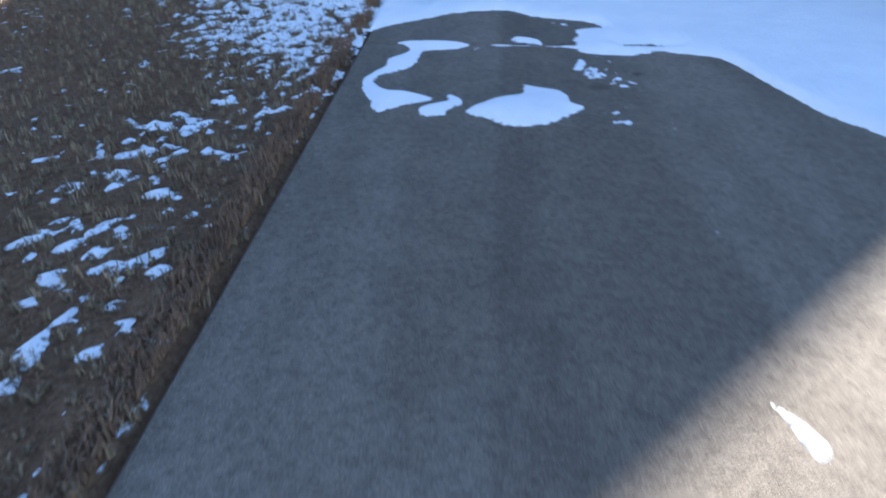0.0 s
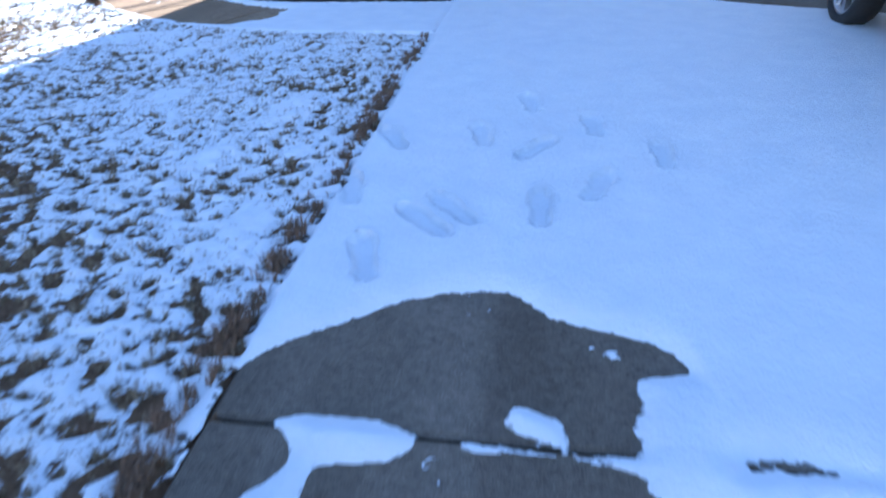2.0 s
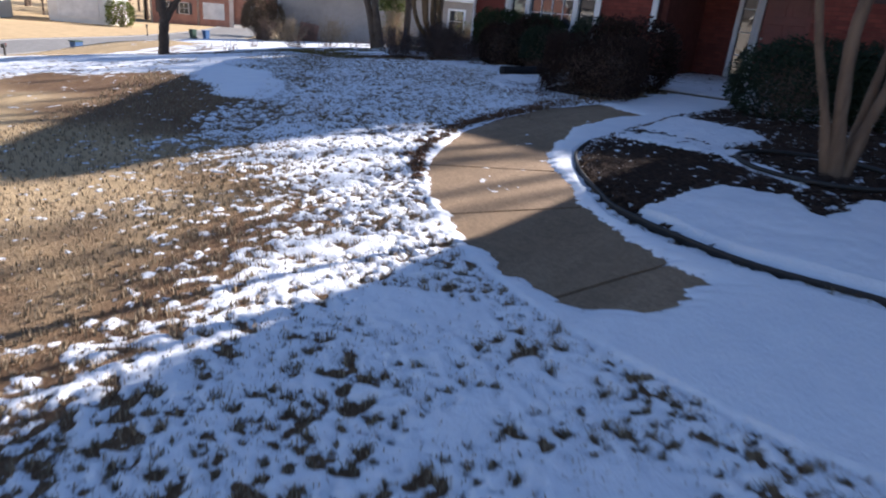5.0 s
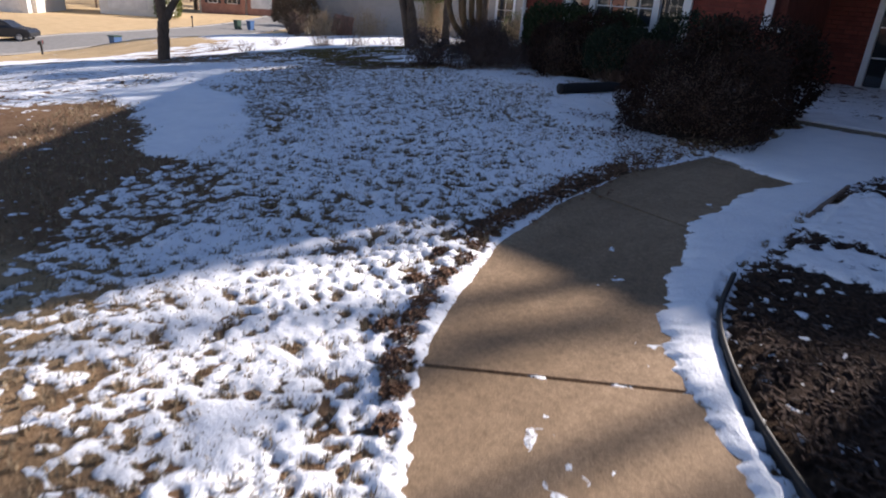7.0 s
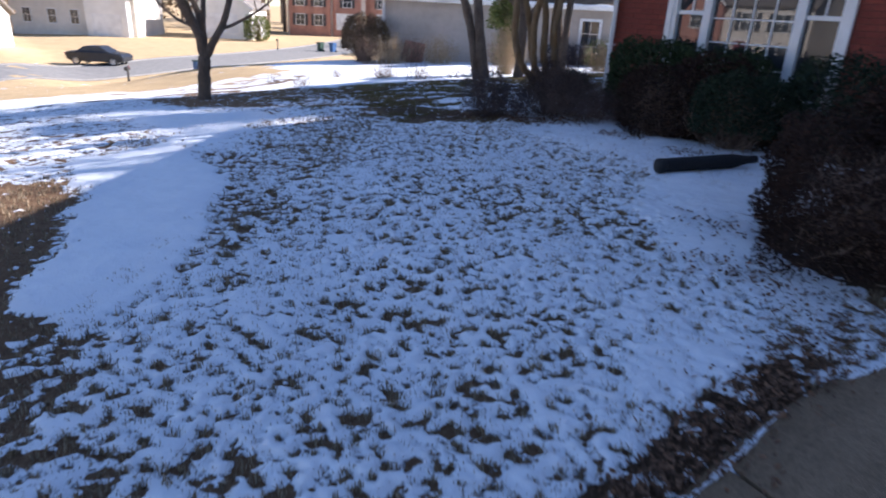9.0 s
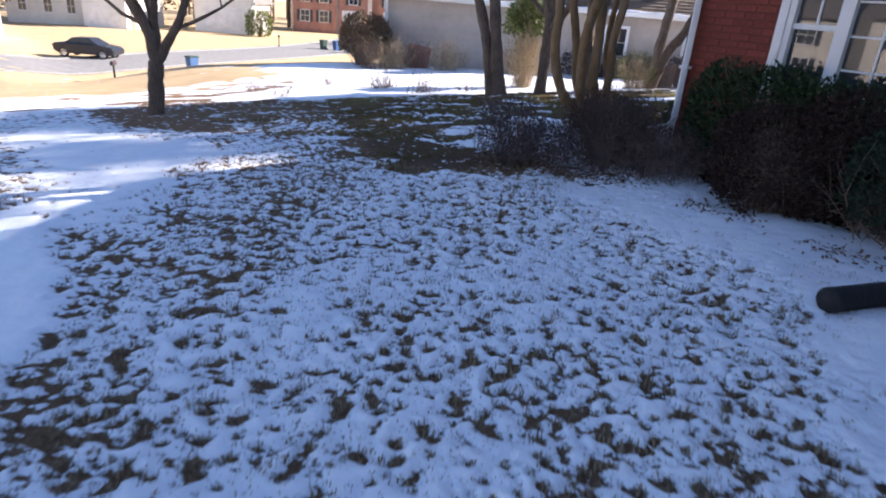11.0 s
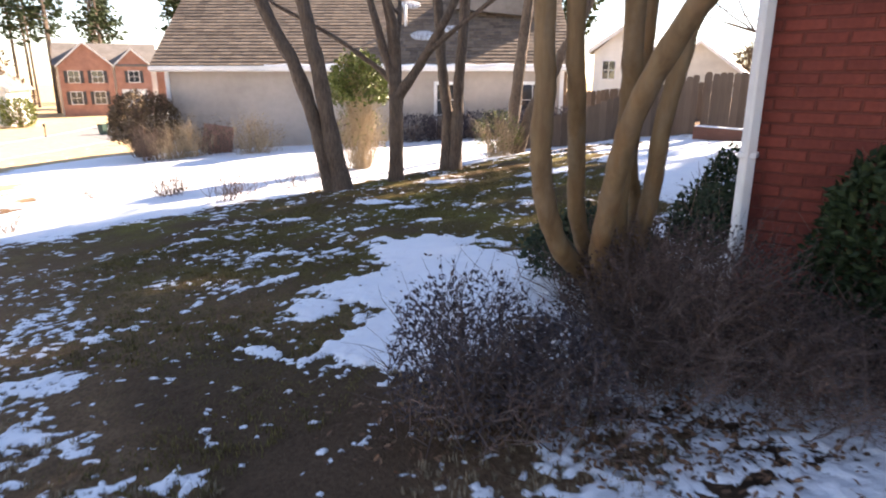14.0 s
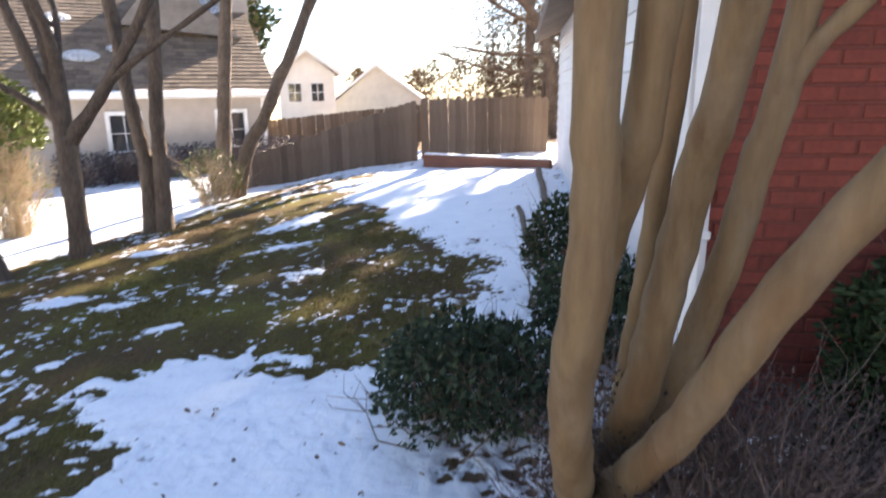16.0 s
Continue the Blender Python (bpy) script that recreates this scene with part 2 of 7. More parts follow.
def concrete(name, warm, pale=1.0, worn=False):
    """Weathered concrete: fine aggregate, blotches and long dark stains; warm tints it towards brown."""
    m, nt, b = material(name, 0.85, spec=0.25)
    tint = lambda r, g, bl: (r * pale, g * pale * (1 - 0.13 * warm), bl * pale * (1 - 0.26 * warm))
    n1, n2, n3 = noise_node(nt, 210, 3, 0.7), noise_node(nt, 6, 5), noise_node(nt, 34, 5, 0.7)
    col = ramp(nt, n1, (0.34, tint(0.13, 0.110, 0.090)), (0.5, tint(0.28, 0.245, 0.203)), (0.66, tint(0.46, 0.405, 0.34)))
    col = mix(nt, 0.35, col, ramp(nt, n2, (0.3, tint(0.19, 0.163, 0.132)), (0.7, tint(0.34, 0.295, 0.245))))
    col = mix(nt, 0.7, col, ramp(nt, n3, (0.36, (0.62, 0.61, 0.60)), (0.58, (1, 1, 1))), "MULTIPLY")
    pits = nt.nodes.new("ShaderNodeTexVoronoi")
    pits.inputs["Scale"].default_value = 95
    nt.links.new(nt.nodes.new("ShaderNodeTexCoord").outputs["Object"], pits.inputs["Vector"])
    col = mix(nt, 0.45, col, ramp(nt, pits.outputs["Distance"], (0.08, (0.45, 0.43, 0.41)), (0.30, (1, 1, 1))), "MULTIPLY")
    stain = ramp(nt, noise_node(nt, 1.3, 4, 0.6, stretch=(1.6, 0.35, 1)), (0.42, (0.66, 0.64, 0.61)), (0.62, (1, 1, 1)))
    col = mix(nt, 0.65, col, stain, "MULTIPLY")
    if worn:
        # tyre-darkened track and two oil spots
        xyz = nt.nodes.new("ShaderNodeSeparateXYZ")
        nt.links.new(nt.nodes.new("ShaderNodeTexCoord").outputs["Object"], xyz.inputs[0])
        wave = nt.nodes.new("ShaderNodeMath")
        wave.operation = "MULTIPLY_ADD"
        nt.links.new(noise_node(nt, 22, 4, 0.7), wave.inputs[0])
        wave.inputs[1].default_value = 0.10
        nt.links.new(xyz.outputs["X"], wave.inputs[2])
        shift = nt.nodes.new("ShaderNodeMath")
        shift.operation = "ADD"
        shift.inputs[1].default_value = 0.40
        nt.links.new(wave.outputs[0], shift.inputs[0])
        track = ramp(nt, shift.outputs[0], (0.535, (1, 1, 1)), (0.575, (0.78, 0.76, 0.75)), (0.68, (0.80, 0.78, 0.77)), (0.80, (0.95, 0.94, 0.93)))
        col = mix(nt, 0.85, col, track, "MULTIPLY")
        for ox, oy, r in ((0.57, 3.05, 0.05), (0.79, 3.23, 0.03)):
            gap = nt.nodes.new("ShaderNodeVectorMath")
            gap.operation = "DISTANCE"
            gap.inputs[1].default_value = (ox, oy, -0.16)
            nt.links.new(nt.nodes.new("ShaderNodeTexCoord").outputs["Object"], gap.inputs[0])
            col = mix(nt, 1.0, col, ramp(nt, gap.outputs["Value"], (r * 0.5, (0.55, 0.52, 0.48)), (r * 1.4, (1, 1, 1))), "MULTIPLY")
    nt.links.new(col, b.inputs["Base Color"])
    bumped(nt, b, n1, 0.5, 0.006)
    return m


CONCRETE = concrete("weathered_concrete", 0.3, 0.82, True)
WALK_CONCRETE = concrete("brown_weathered_concrete", 1.5, 1.2)
BRICK = simple("red_brick", (0.15, 0.030, 0.020), (0.235, 0.052, 0.034), 38, 0.85, 0.35, 0.004, vary=0.25)
BRICK_DARK = simple("dark_flashed_brick", (0.030, 0.022, 0.024), (0.075, 0.045, 0.042), 38, 0.8, 0.35, 0.004)
MORTAR = simple("brick_mortar", (0.12, 0.034, 0.024), (0.19, 0.060, 0.044), 60, 0.95, 0.4, 0.003)
WHITE = simple("white_trim_paint", (0.70, 0.70, 0.69), (0.80, 0.80, 0.79), 7, 0.5, 0.08, 0.003)
SIDING = simple("pale_siding_paint", (0.62, 0.63, 0.66), (0.74, 0.75, 0.77), 5, 0.55, 0.1, 0.003, stretch=(1, 0.2, 4))
TAN = simple("tan_siding_paint", (0.40, 0.345, 0.295), (0.47, 0.41, 0.355), 5, 0.6, 0.1, 0.003)
ROOF = simple("brown_shingle", (0.10, 0.072, 0.052), (0.22, 0.165, 0.12), 9, 0.92, 0.5, 0.01, vary=0.35, island=True)
PALE_WALL = simple("pale_house_siding", (0.55, 0.51, 0.45), (0.66, 0.62, 0.55), 2, 0.7, 0.1, 0.01)
WHITE_WALL = simple("white_house_siding", (0.72, 0.70, 0.66), (0.82, 0.80, 0.76), 2, 0.7, 0.1, 0.01)
FAR_BRICK = simple("far_red_brick", (0.32, 0.15, 0.11), (0.44, 0.23, 0.17), 10, 0.85, 0.2, 0.01)
FAR_ROOF = simple("far_grey_shingle", (0.13, 0.115, 0.10), (0.22, 0.195, 0.175), 5, 0.9, 0.3, 0.01)
SHUTTER = simple("dark_shutter_paint", (0.02, 0.022, 0.025), (0.04, 0.042, 0.045), 6, 0.5, 0.05, 0.002)
ASPHALT = simple("grey_asphalt", (0.17, 0.165, 0.155), (0.26, 0.25, 0.235), 22, 0.9, 0.3, 0.005)
PLASTIC = simple("black_corrugated_plastic", (0.006, 0.006, 0.007), (0.012, 0.012, 0.014), 12, 0.8, 0.1, 0.003)
EDGING = simple("black_plastic_edging", (0.008, 0.008, 0.009), (0.022, 0.021, 0.020), 18, 0.6, 0.2, 0.004)
FENCE = simple("weathered_fence_wood", (0.075, 0.052, 0.036), (0.185, 0.132, 0.095), 8, 0.9, 0.5, 0.006, stretch=(3, 3, 0.25), vary=0.35)
TIMBER = simple("reddish_landscape_timber", (0.11, 0.045, 0.030), (0.20, 0.085, 0.055), 9, 0.85, 0.4, 0.006, stretch=(0.3, 3, 3))
CRAPE, nt, b = material("smooth_tan_bark", 0.75, spec=0.3)
grain = noise_node(nt, 7.0, 6, 0.65, stretch=(2.6, 2.6, 0.5))
col = ramp(nt, grain, (0.30, (0.125, 0.076, 0.037)), (0.70, (0.24, 0.160, 0.082)))
peel = ramp(nt, noise_node(nt, 6.5, 4, 0.6, stretch=(1.8, 1.8, 0.45)), (0.50, (0, 0, 0)), (0.62, (0.45, 0.45, 0.45)))
col = mix(nt, peel, col, ramp(nt, noise_node(nt, 30, 4), (0.3, (0.17, 0.122, 0.078)), (0.7, (0.25, 0.187, 0.122))))
warm = ramp(nt, noise_node(nt, 4.0, 4, 0.6, stretch=(1, 1, 0.5)), (0.50, (0, 0, 0)), (0.70, (0.5, 0.5, 0.5)))
col = mix(nt, warm, col, (0.22, 0.115, 0.052))
scar = ramp(nt, noise_node(nt, 24, 4, 0.6, stretch=(1, 1, 0.6)), (0.68, (0, 0, 0)), (0.80, (0.6, 0.6, 0.6)))
col = mix(nt, scar, col, (0.075, 0.045, 0.026))
nt.links.new(col, b.inputs["Base Color"])
bumped(nt, b, mix(nt, 0.5, grain, peel), 0.35, 0.006)
# browner crape bark, also darkened for stems that stand in shade
CRAPE_SHADED = simple("shaded_brown_crape_bark", (0.075, 0.045, 0.028), (0.23, 0.15, 0.095), 6.0, 0.8, 0.4, 0.006, detail=7, stretch=(2.6, 2.6, 0.5))
BARKG = simple("rough_grey_brown_bark", (0.055, 0.038, 0.028), (0.22, 0.158, 0.114), 18, 0.95, 1.0, 0.05, stretch=(2.5, 2.5, 0.5))
TWIG = simple("bare_brown_twig", (0.095, 0.062, 0.046), (0.24, 0.160, 0.115), 20, 0.9, 0.2, 0.003, vary=0.4, island=True)
TWIG_DARK = simple("purple_brown_twig", (0.068, 0.047, 0.041), (0.18, 0.127, 0.108), 20, 0.9, 0.2, 0.003, vary=0.4, island=True)
TWIG_PALE = simple("pale_dry_twig", (0.28, 0.20, 0.12), (0.46, 0.35, 0.22), 20, 0.9, 0.2, 0.003, vary=0.4, island=True)
MULCH = simple("shredded_bark_mulch", (0.014, 0.008, 0.006), (0.065, 0.036, 0.022), 30, 0.95, 0.4, 0.004, vary=0.5, island=True)
DEADLEAF = simple("dead_leaf", (0.060, 0.030, 0.017), (0.21, 0.112, 0.062), 30, 0.85, 0.2, 0.003, vary=0.5, island=True)
STRAW = simple("dormant_grass_blade", (0.13, 0.078, 0.050), (0.30, 0.190, 0.120), 30, 0.9, 0.1, 0.002, vary=0.3, island=True)
TUFTS = simple("winter_grass_tuft", (0.10, 0.080, 0.052), (0.36, 0.275, 0.175), 30, 0.9, 0.1, 0.002, vary=0.45, island=True)
MOSSY = simple("moss_tuft", (0.06, 0.045, 0.014), (0.18, 0.14, 0.04), 30, 0.9, 0.1, 0.002, vary=0.5, island=True)


def leafy(name, c1, c2, rough=0.45):
    m, nt, b = material(name, rough, spec=0.2)
    r = nt.nodes.new("ShaderNodeNewGeometry").outputs["Random Per Island"]
    col = ramp(nt, r, (0.0, c1), (1.0, c2))
    col = mix(nt, 0.3, col, ramp(nt, noise_node(nt, 3.0, 3), (0.3, tuple(v * 0.5 for v in c1)), (0.7, c2)))
    nt.links.new(col, b.inputs["Base Color"])
    return m


LEAF_GREEN = leafy("dark_evergreen_leaf", (0.010, 0.021, 0.009), (0.042, 0.066, 0.026), 0.6)
LEAF_HOLLY = leafy("blue_green_leaf", (0.008, 0.016, 0.008), (0.028, 0.045, 0.024), 0.6)
LEAF_DULL = leafy("dull_green_leaf", (0.016, 0.028, 0.014), (0.065, 0.088, 0.048), 0.7)
LEAF_BROWN = leafy("bronzed_leaf", (0.015, 0.0085, 0.0065), (0.050, 0.028, 0.021), 0.9)
LEAF_PURPLE = leafy("winter_purple_leaf", (0.0319, 0.0275, 0.0348), (0.1087, 0.087, 0.0899))
LEAF_YELLOW = leafy("yellow_green_leaf", (0.06, 0.075, 0.018), (0.22, 0.25, 0.07))
LEAF_FAR = leafy("far_pine_needle", (0.014, 0.024, 0.010), (0.055, 0.075, 0.030), 0.8)
LEAF_RUST = leafy("rusty_winter_foliage", (0.085, 0.058, 0.035), (0.22, 0.155, 0.095), 0.8)

GLASS, nt, b = material("window_glass", 0.02, spec=0.9)
b.inputs["Base Color"].default_value = (0.03, 0.035, 0.04, 1)
b.inputs["IOR"].default_value = 1.5
b.inputs["Coat Weight"].default_value = 0.0
b.inputs["Coat Roughness"].default_value = 0.01
METAL, nt, b = material("wheel_alloy", 0.3, metal=0.9)
b.inputs["Base Color"].default_value = (0.55, 0.56, 0.58, 1)
RUBBER = simple("tyre_rubber", (0.012, 0.012, 0.012), (0.025, 0.025, 0.025), 40, 0.85, 0.2, 0.003)
CARPAINT = simple("dark_car_paint", (0.018, 0.019, 0.022), (0.024, 0.025, 0.029), 3, 0.25, 0.0, 0.0)
BLUEBIN = simple("blue_bin_plastic", (0.03, 0.09, 0.22), (0.045, 0.12, 0.28), 6, 0.5, 0.1, 0.003)
GREENBIN = simple("green_bin_plastic", (0.02, 0.05, 0.035), (0.03, 0.07, 0.05), 6, 0.5, 0.1, 0.003)
REDDOOR = simple("red_door_paint", (0.16, 0.022, 0.018), (0.22, 0.035, 0.028), 5, 0.4, 0.05, 0.002)


# ---------------------------------------------------------------- plan of the ground
DRIVE_EDGE = -0.68
WALK_LEFT = [(-0.68, 7.95), (-1.8, 7.93), (-2.7, 8.05), (-3.35, 8.28), (-3.85, 8.56), (-4.28, 8.87), (-4.66, 9.24), (-4.93, 9.58), (-5.22, 10.08), (-5.44, 10.65), (-5.58, 11.4), (-5.62, 12.3), (-5.5, 13.2), (-5.3, 14.2), (-5.15, 15.6)]
WALK_RIGHT = [(-0.68, 9.30), (-1.7, 9.28), (-2.36, 9.26), (-2.85, 9.36), (-3.2, 9.50), (-3.5, 9.78), (-3.74, 10.05), (-3.9, 10.28), (-4.05, 10.5), (-4.22, 10.8), (-4.32, 11.2), (-4.36, 12.2), (-4.3, 13.2), (-4.1, 14.2), (-3.95, 15.6)]
BED_RIM = [(-4.27, 11.19), (-4.16, 10.75), (-4.00, 10.45), (-3.77, 10.14), (-3.47, 9.84), (-3.15, 9.58), (-2.36, 9.33), (-1.7, 9.34), (-1.11, 9.36), (-0.82, 9.44), (-0.67, 9.66), (-0.65, 10.6), (-0.65, 13.0)]
BED = BED_RIM + [(-0.65, 17.6), (-4.05, 17.6), (-4.3, 13.2)]
WALK = WALK_LEFT + WALK_RIGHT[::-1]
DRIVE = [(DRIVE_EDGE, -9.0), (5.6, -9.0), (5.6, 13.3), (DRIVE_EDGE, 13.3)]
SNOW_FRONT = [(-0.71, 3.77), (-0.60, 3.95), (-0.40, 4.10), (-0.25, 4.22), (-0.04, 4.31), (0.15, 4.32), (0.30, 4.20), (0.50, 4.15), (0.65, 4.08), (0.71, 4.0), (0.76, 3.75), (0.82, 3.58), (0.95, 3.59), (1.05, 3.54), (1.20, 3.50), (1.30, 3.38), (1.44, 2.98), (1.65, 2.6), (2.6, 1.9), (5.7, 1.0)]
BARE_BACK = [(-0.75, 12.4), (-0.58, 11.5), (-0.42, 10.9), (-0.05, 10.56), (0.47, 10.27), (0.96, 10.15), (1.4, 9.93), (1.8, 9.62), (2.3, 9.25), (3.5, 8.8), (5.7, 8.2)]
BARE_END = [(-0.75, 13.0), (-0.38, 12.75), (0.48, 12.5), (0.96, 11.9), (1.68, 11.25), (2.1, 10.85), (2.5, 10.55), (2.9, 10.35), (4.0, 9.8), (5.7, 9.0)]
WALK_BARE = [(-5.36, 13.5), (-5.56, 12.5), (-5.50, 11.4), (-5.37, 10.7), (-5.12, 10.05), (-4.80, 9.5), (-4.57, 9.24), (-4.2, 8.92), (-3.8, 8.64), (-3.3, 8.42), (-2.8, 8.3), (-2.5, 8.45), (-2.36, 8.97), (-3.0, 9.22), (-3.55, 9.62), (-3.84, 9.93), (-4.02, 10.09), (-4.28, 10.41), (-4.41, 10.58), (-4.49, 10.86), (-4.64, 11.29), (-4.79, 11.75), (-4.82, 12.25), (-4.79, 12.75), (-4.65, 13.2)]
SNOW_LOOP = [(-0.462, 3.658), (-0.382, 3.678), (-0.212, 3.678), (-0.082, 3.638), (-0.142, 3.568), (-0.302, 3.548), (-0.342, 3.488), (-0.352, 3.298), (-0.422, 3.218), (-0.502, 3.158), (-0.512, 3.078), (-0.482, 2.998), (-0.422, 2.958), (-0.352, 2.958), (-0.262, 2.918), (-0.202, 2.868), (-0.312, 2.818), (-0.402, 2.758), (-0.442, 2.728), (-0.482, 2.858), (-0.542, 2.988), (-0.562, 3.098), (-0.522, 3.208), (-0.482, 3.288), (-0.472, 3.398), (-0.412, 3.468), (-0.382, 3.548)]
SNOW_PEAR = [(-0.116, 2.94), (-0.076, 2.88), (-0.076, 2.82), (-0.136, 2.75), (-0.146, 2.7), (-0.226, 2.7), (-0.236, 2.77), (-0.186, 2.82), (-0.126, 2.86), (-0.146, 2.91)]
SNOW_HEART = [(0.223, 3.072), (0.303, 3.032), (0.383, 3.012), (0.423, 2.942), (0.433, 2.872), (0.483, 2.812), (0.423, 2.732), (0.313, 2.632), (0.183, 2.602), (0.113, 2.622), (0.053, 2.682), (-0.027, 2.722), (-0.007, 2.782), (0.073, 2.872), (0.153, 2.922), (0.213, 2.962)]
SNOW_BAR = [(0.19, 3.783), (0.31, 3.753), (0.34, 3.653), (0.27, 3.663), (0.17, 3.723)]
SNOW_DROP = [(0.522, 3.425), (0.542, 3.385), (0.522, 3.325), (0.492, 3.285), (0.512, 3.365)]
SNOW_TAIL = [(0.90, 3.99), (0.64, 3.945), (0.56, 3.92), (0.55, 3.83), (0.52, 3.75), (0.51, 3.645), (0.10, 3.64), (0.10, 3.62), (0.50, 3.60), (0.55, 3.53), (0.9, 3.54)]
BARE_SLIT = [(0.755, 3.67), (0.865, 3.7), (1.005, 3.68), (1.065, 3.65), (0.955, 3.63), (0.785, 3.63)]
SNOW_BIT = [(0.745, 1.17), (0.79, 1.13), (0.825, 1.06), (0.79, 1.03), (0.77, 1.09)]
FLECKS = [(-3.3, 8.75, 0.08), (-3.0, 8.68, 0.07), (-2.75, 8.85, 0.08), (-2.9, 9.0, 0.07), (-3.25, 9.0, 0.06), (-3.6, 8.9, 0.06), (-2.6, 8.65, 0.06), (-3.05, 8.85, 0.05), (-3.45, 8.62, 0.05),
          (-4.40, 10.23, 0.055), (-4.21, 9.60, 0.085), (-4.27, 9.66, 0.04), (-4.17, 10.29, 0.06), (-5.0, 11.5, 0.05), (-5.06, 11.9, 0.05), (-5.26, 11.09, 0.04), (-4.46, 9.47, 0.035), (-4.22, 10.02, 0.04), (-3.95, 9.55, 0.03), (-4.05, 9.35, 0.03), (-4.75, 9.95, 0.03), (-5.2, 11.5, 0.035), (-4.9, 12.2, 0.05), (-5.3, 12.4, 0.04), (-4.85, 11.1, 0.05), (-4.7, 10.75, 0.04), (-5.1, 10.6, 0.03), (-4.5, 9.8, 0.03)]
# thin torn scraps of frost on the drive
FROST = [(0.6, 2.76, 0.045), (0.6, 2.65, 0.05), (0.87, 2.67, 0.045), (0.47, 2.55, 0.022), (0.41, 2.46, 0.022), (0.69, 2.32, 0.022), (0.79, 2.25, 0.024), (0.98, 2.6, 0.03), (0.59, 3.2, 0.03), (0.66, 3.16, 0.045), (0.71, 3.04, 0.03), (0.57, 3.27, 0.035), (0.75, 3.12, 0.02), (0.62, 3.47, 0.024), (0.66, 3.41, 0.02), (-0.01, 3.57, 0.06), (-0.04, 4.27, 0.085), (0.05, 4.21, 0.05), (0.47, 4.03, 0.03), (0.81, 1.88, 0.02), (0.9, 1.55, 0.018)]
# footprints in the snow on the drive: place, and the way the toe points
PRINTS = [(-0.42, 4.46, 107), (-0.62, 5.01, 106), (-0.12, 4.86, 130), (-0.23, 4.75, 134), (0.25, 4.9, 90), (-0.07, 5.69, 101), (0.22, 5.53, 59), (-0.54, 5.61, 118), (0.53, 5.87, 94), (0.85, 5.5, 90), (0.51, 5.13, 70), (0.18, 6.21, 98)]


def on_paving(x, y):
    return np.maximum(inside(x, y, DRIVE), inside(x, y, WALK))


def zones(x, y):
    """Weights of mulch, moss and bare tan grass, the tan also laid where the lawn is sunlit."""
    rag = fbm(x, y, 1.1, 3, 3) - 0.5
    mulch = sstep((inside(x, y, BED) + 0.02) / 0.06)
    hedge = sstep((y - 15.7 - 0.12 * (x + 8) * (x < -8)) / 0.4 + rag) * sstep((x + 10.9) / 0.5) * sstep((-5.2 - x) / 0.4)
    hedge = np.maximum(hedge, sstep(blob(x, y, -6.5, 14.6, 1.3, 1.35) * 3 + rag))
    hedge = np.maximum(hedge, sstep(blob(x, y, -11.1, 16.8, 0.95, 0.75, 20) * 3 + rag))
    mulch = np.maximum(mulch, 0.9 * hedge)
    mulch = np.maximum(mulch, 0.7 * sstep(blob(x, y, -5.69, 11.75, 0.20, 1.4, 2) * 3 + rag))
    soil = sstep(blob(x, y, -12.6, 15.6, 1.6, 0.75, -12) * 2 + 2 * rag)
    mulch = np.maximum(mulch, 0.55 * soil)
    west = x + 11.6 + 0.75 * np.minimum(y - 15.0, 0) + 2.0 * rag
    moss = sstep(-west / 0.9) * sstep((y - 14.3 + 1.6 * rag) / 0.7) * sstep((27.5 - y) / 2) * sstep((x + 24) / 4)
    # besides far grass, the bright tan covers lawn beyond the house's shadow
    dry = np.maximum(sstep((-22.5 - x + 3 * rag) / 4), sstep((-4.6 - x + 2 * rag) / 1.5) * sstep((9.2 - y + 2 * rag) / 1.6))
    dry = np.maximum(dry, sstep((5.0 - y) / 3) * sstep((-3.0 - x) / 1.5)) * (1 - moss)
    dry = np.maximum(dry, sstep((x - 6) / 2))
    return np.clip(mulch, 0, 1), np.clip(moss, 0, 1), np.clip(dry, 0, 1)


def soft(line, ring=False):
    """The same outline with its corners rounded."""
    pts = smooth_line([(a, b, 0) for a, b in (line + line[:1] if ring else line)], 3)
    return [(p.x, p.y) for p in (pts[:-1] if ring else pts)]


TUFT = 0.082
def tuft_at(i, j):
    """The tuft of grass in each cell of the lawn: its middle and its radius."""
    def h(k):
        n = (i * 73856093 + j * 19349663 + k * 83492791) & 0xFFFFFFFF
        n = ((n ^ (n >> 15)) * 2246822519) & 0xFFFFFFFF
        n = ((n ^ (n >> 13)) * 3266489917) & 0xFFFFFFFF
        return ((n ^ (n >> 16)) & 0xFFFF) / 65535.0
    return (i + 0.1 + 0.8 * h(1)) * TUFT, (j + 0.1 + 0.8 * h(2)) * TUFT, 0.009 + 0.036 * h(3) ** 2


def tuft_field(x, y):
    """1 at the middle of a tuft, 0 between tufts."""
    i, j = np.floor(x / TUFT).astype(np.int64), np.floor(y / TUFT).astype(np.int64)
    f = np.zeros(np.shape(x))
    wx, wy = x + 0.030 * (vnoise(x, y, 33.0, 81) - 0.5), y + 0.030 * (vnoise(x, y, 33.0, 82) - 0.5)
    for a in (-1, 0, 1):
        for b in (-1, 0, 1):
            cx, cy, r = tuft_at(i + a, j + b)
            f = np.maximum(f, 1 - np.hypot(wx - cx, wy - cy) / (1.2 * r))
    return f


# soles pressed through the snow on the lawn beside the drive: place, and the way the toe points
LAWN_PRINTS = [(-1.10, 6.07, 107, 0.30, 0.075), (-1.13, 6.84, 114, 0.16, 0.06)]
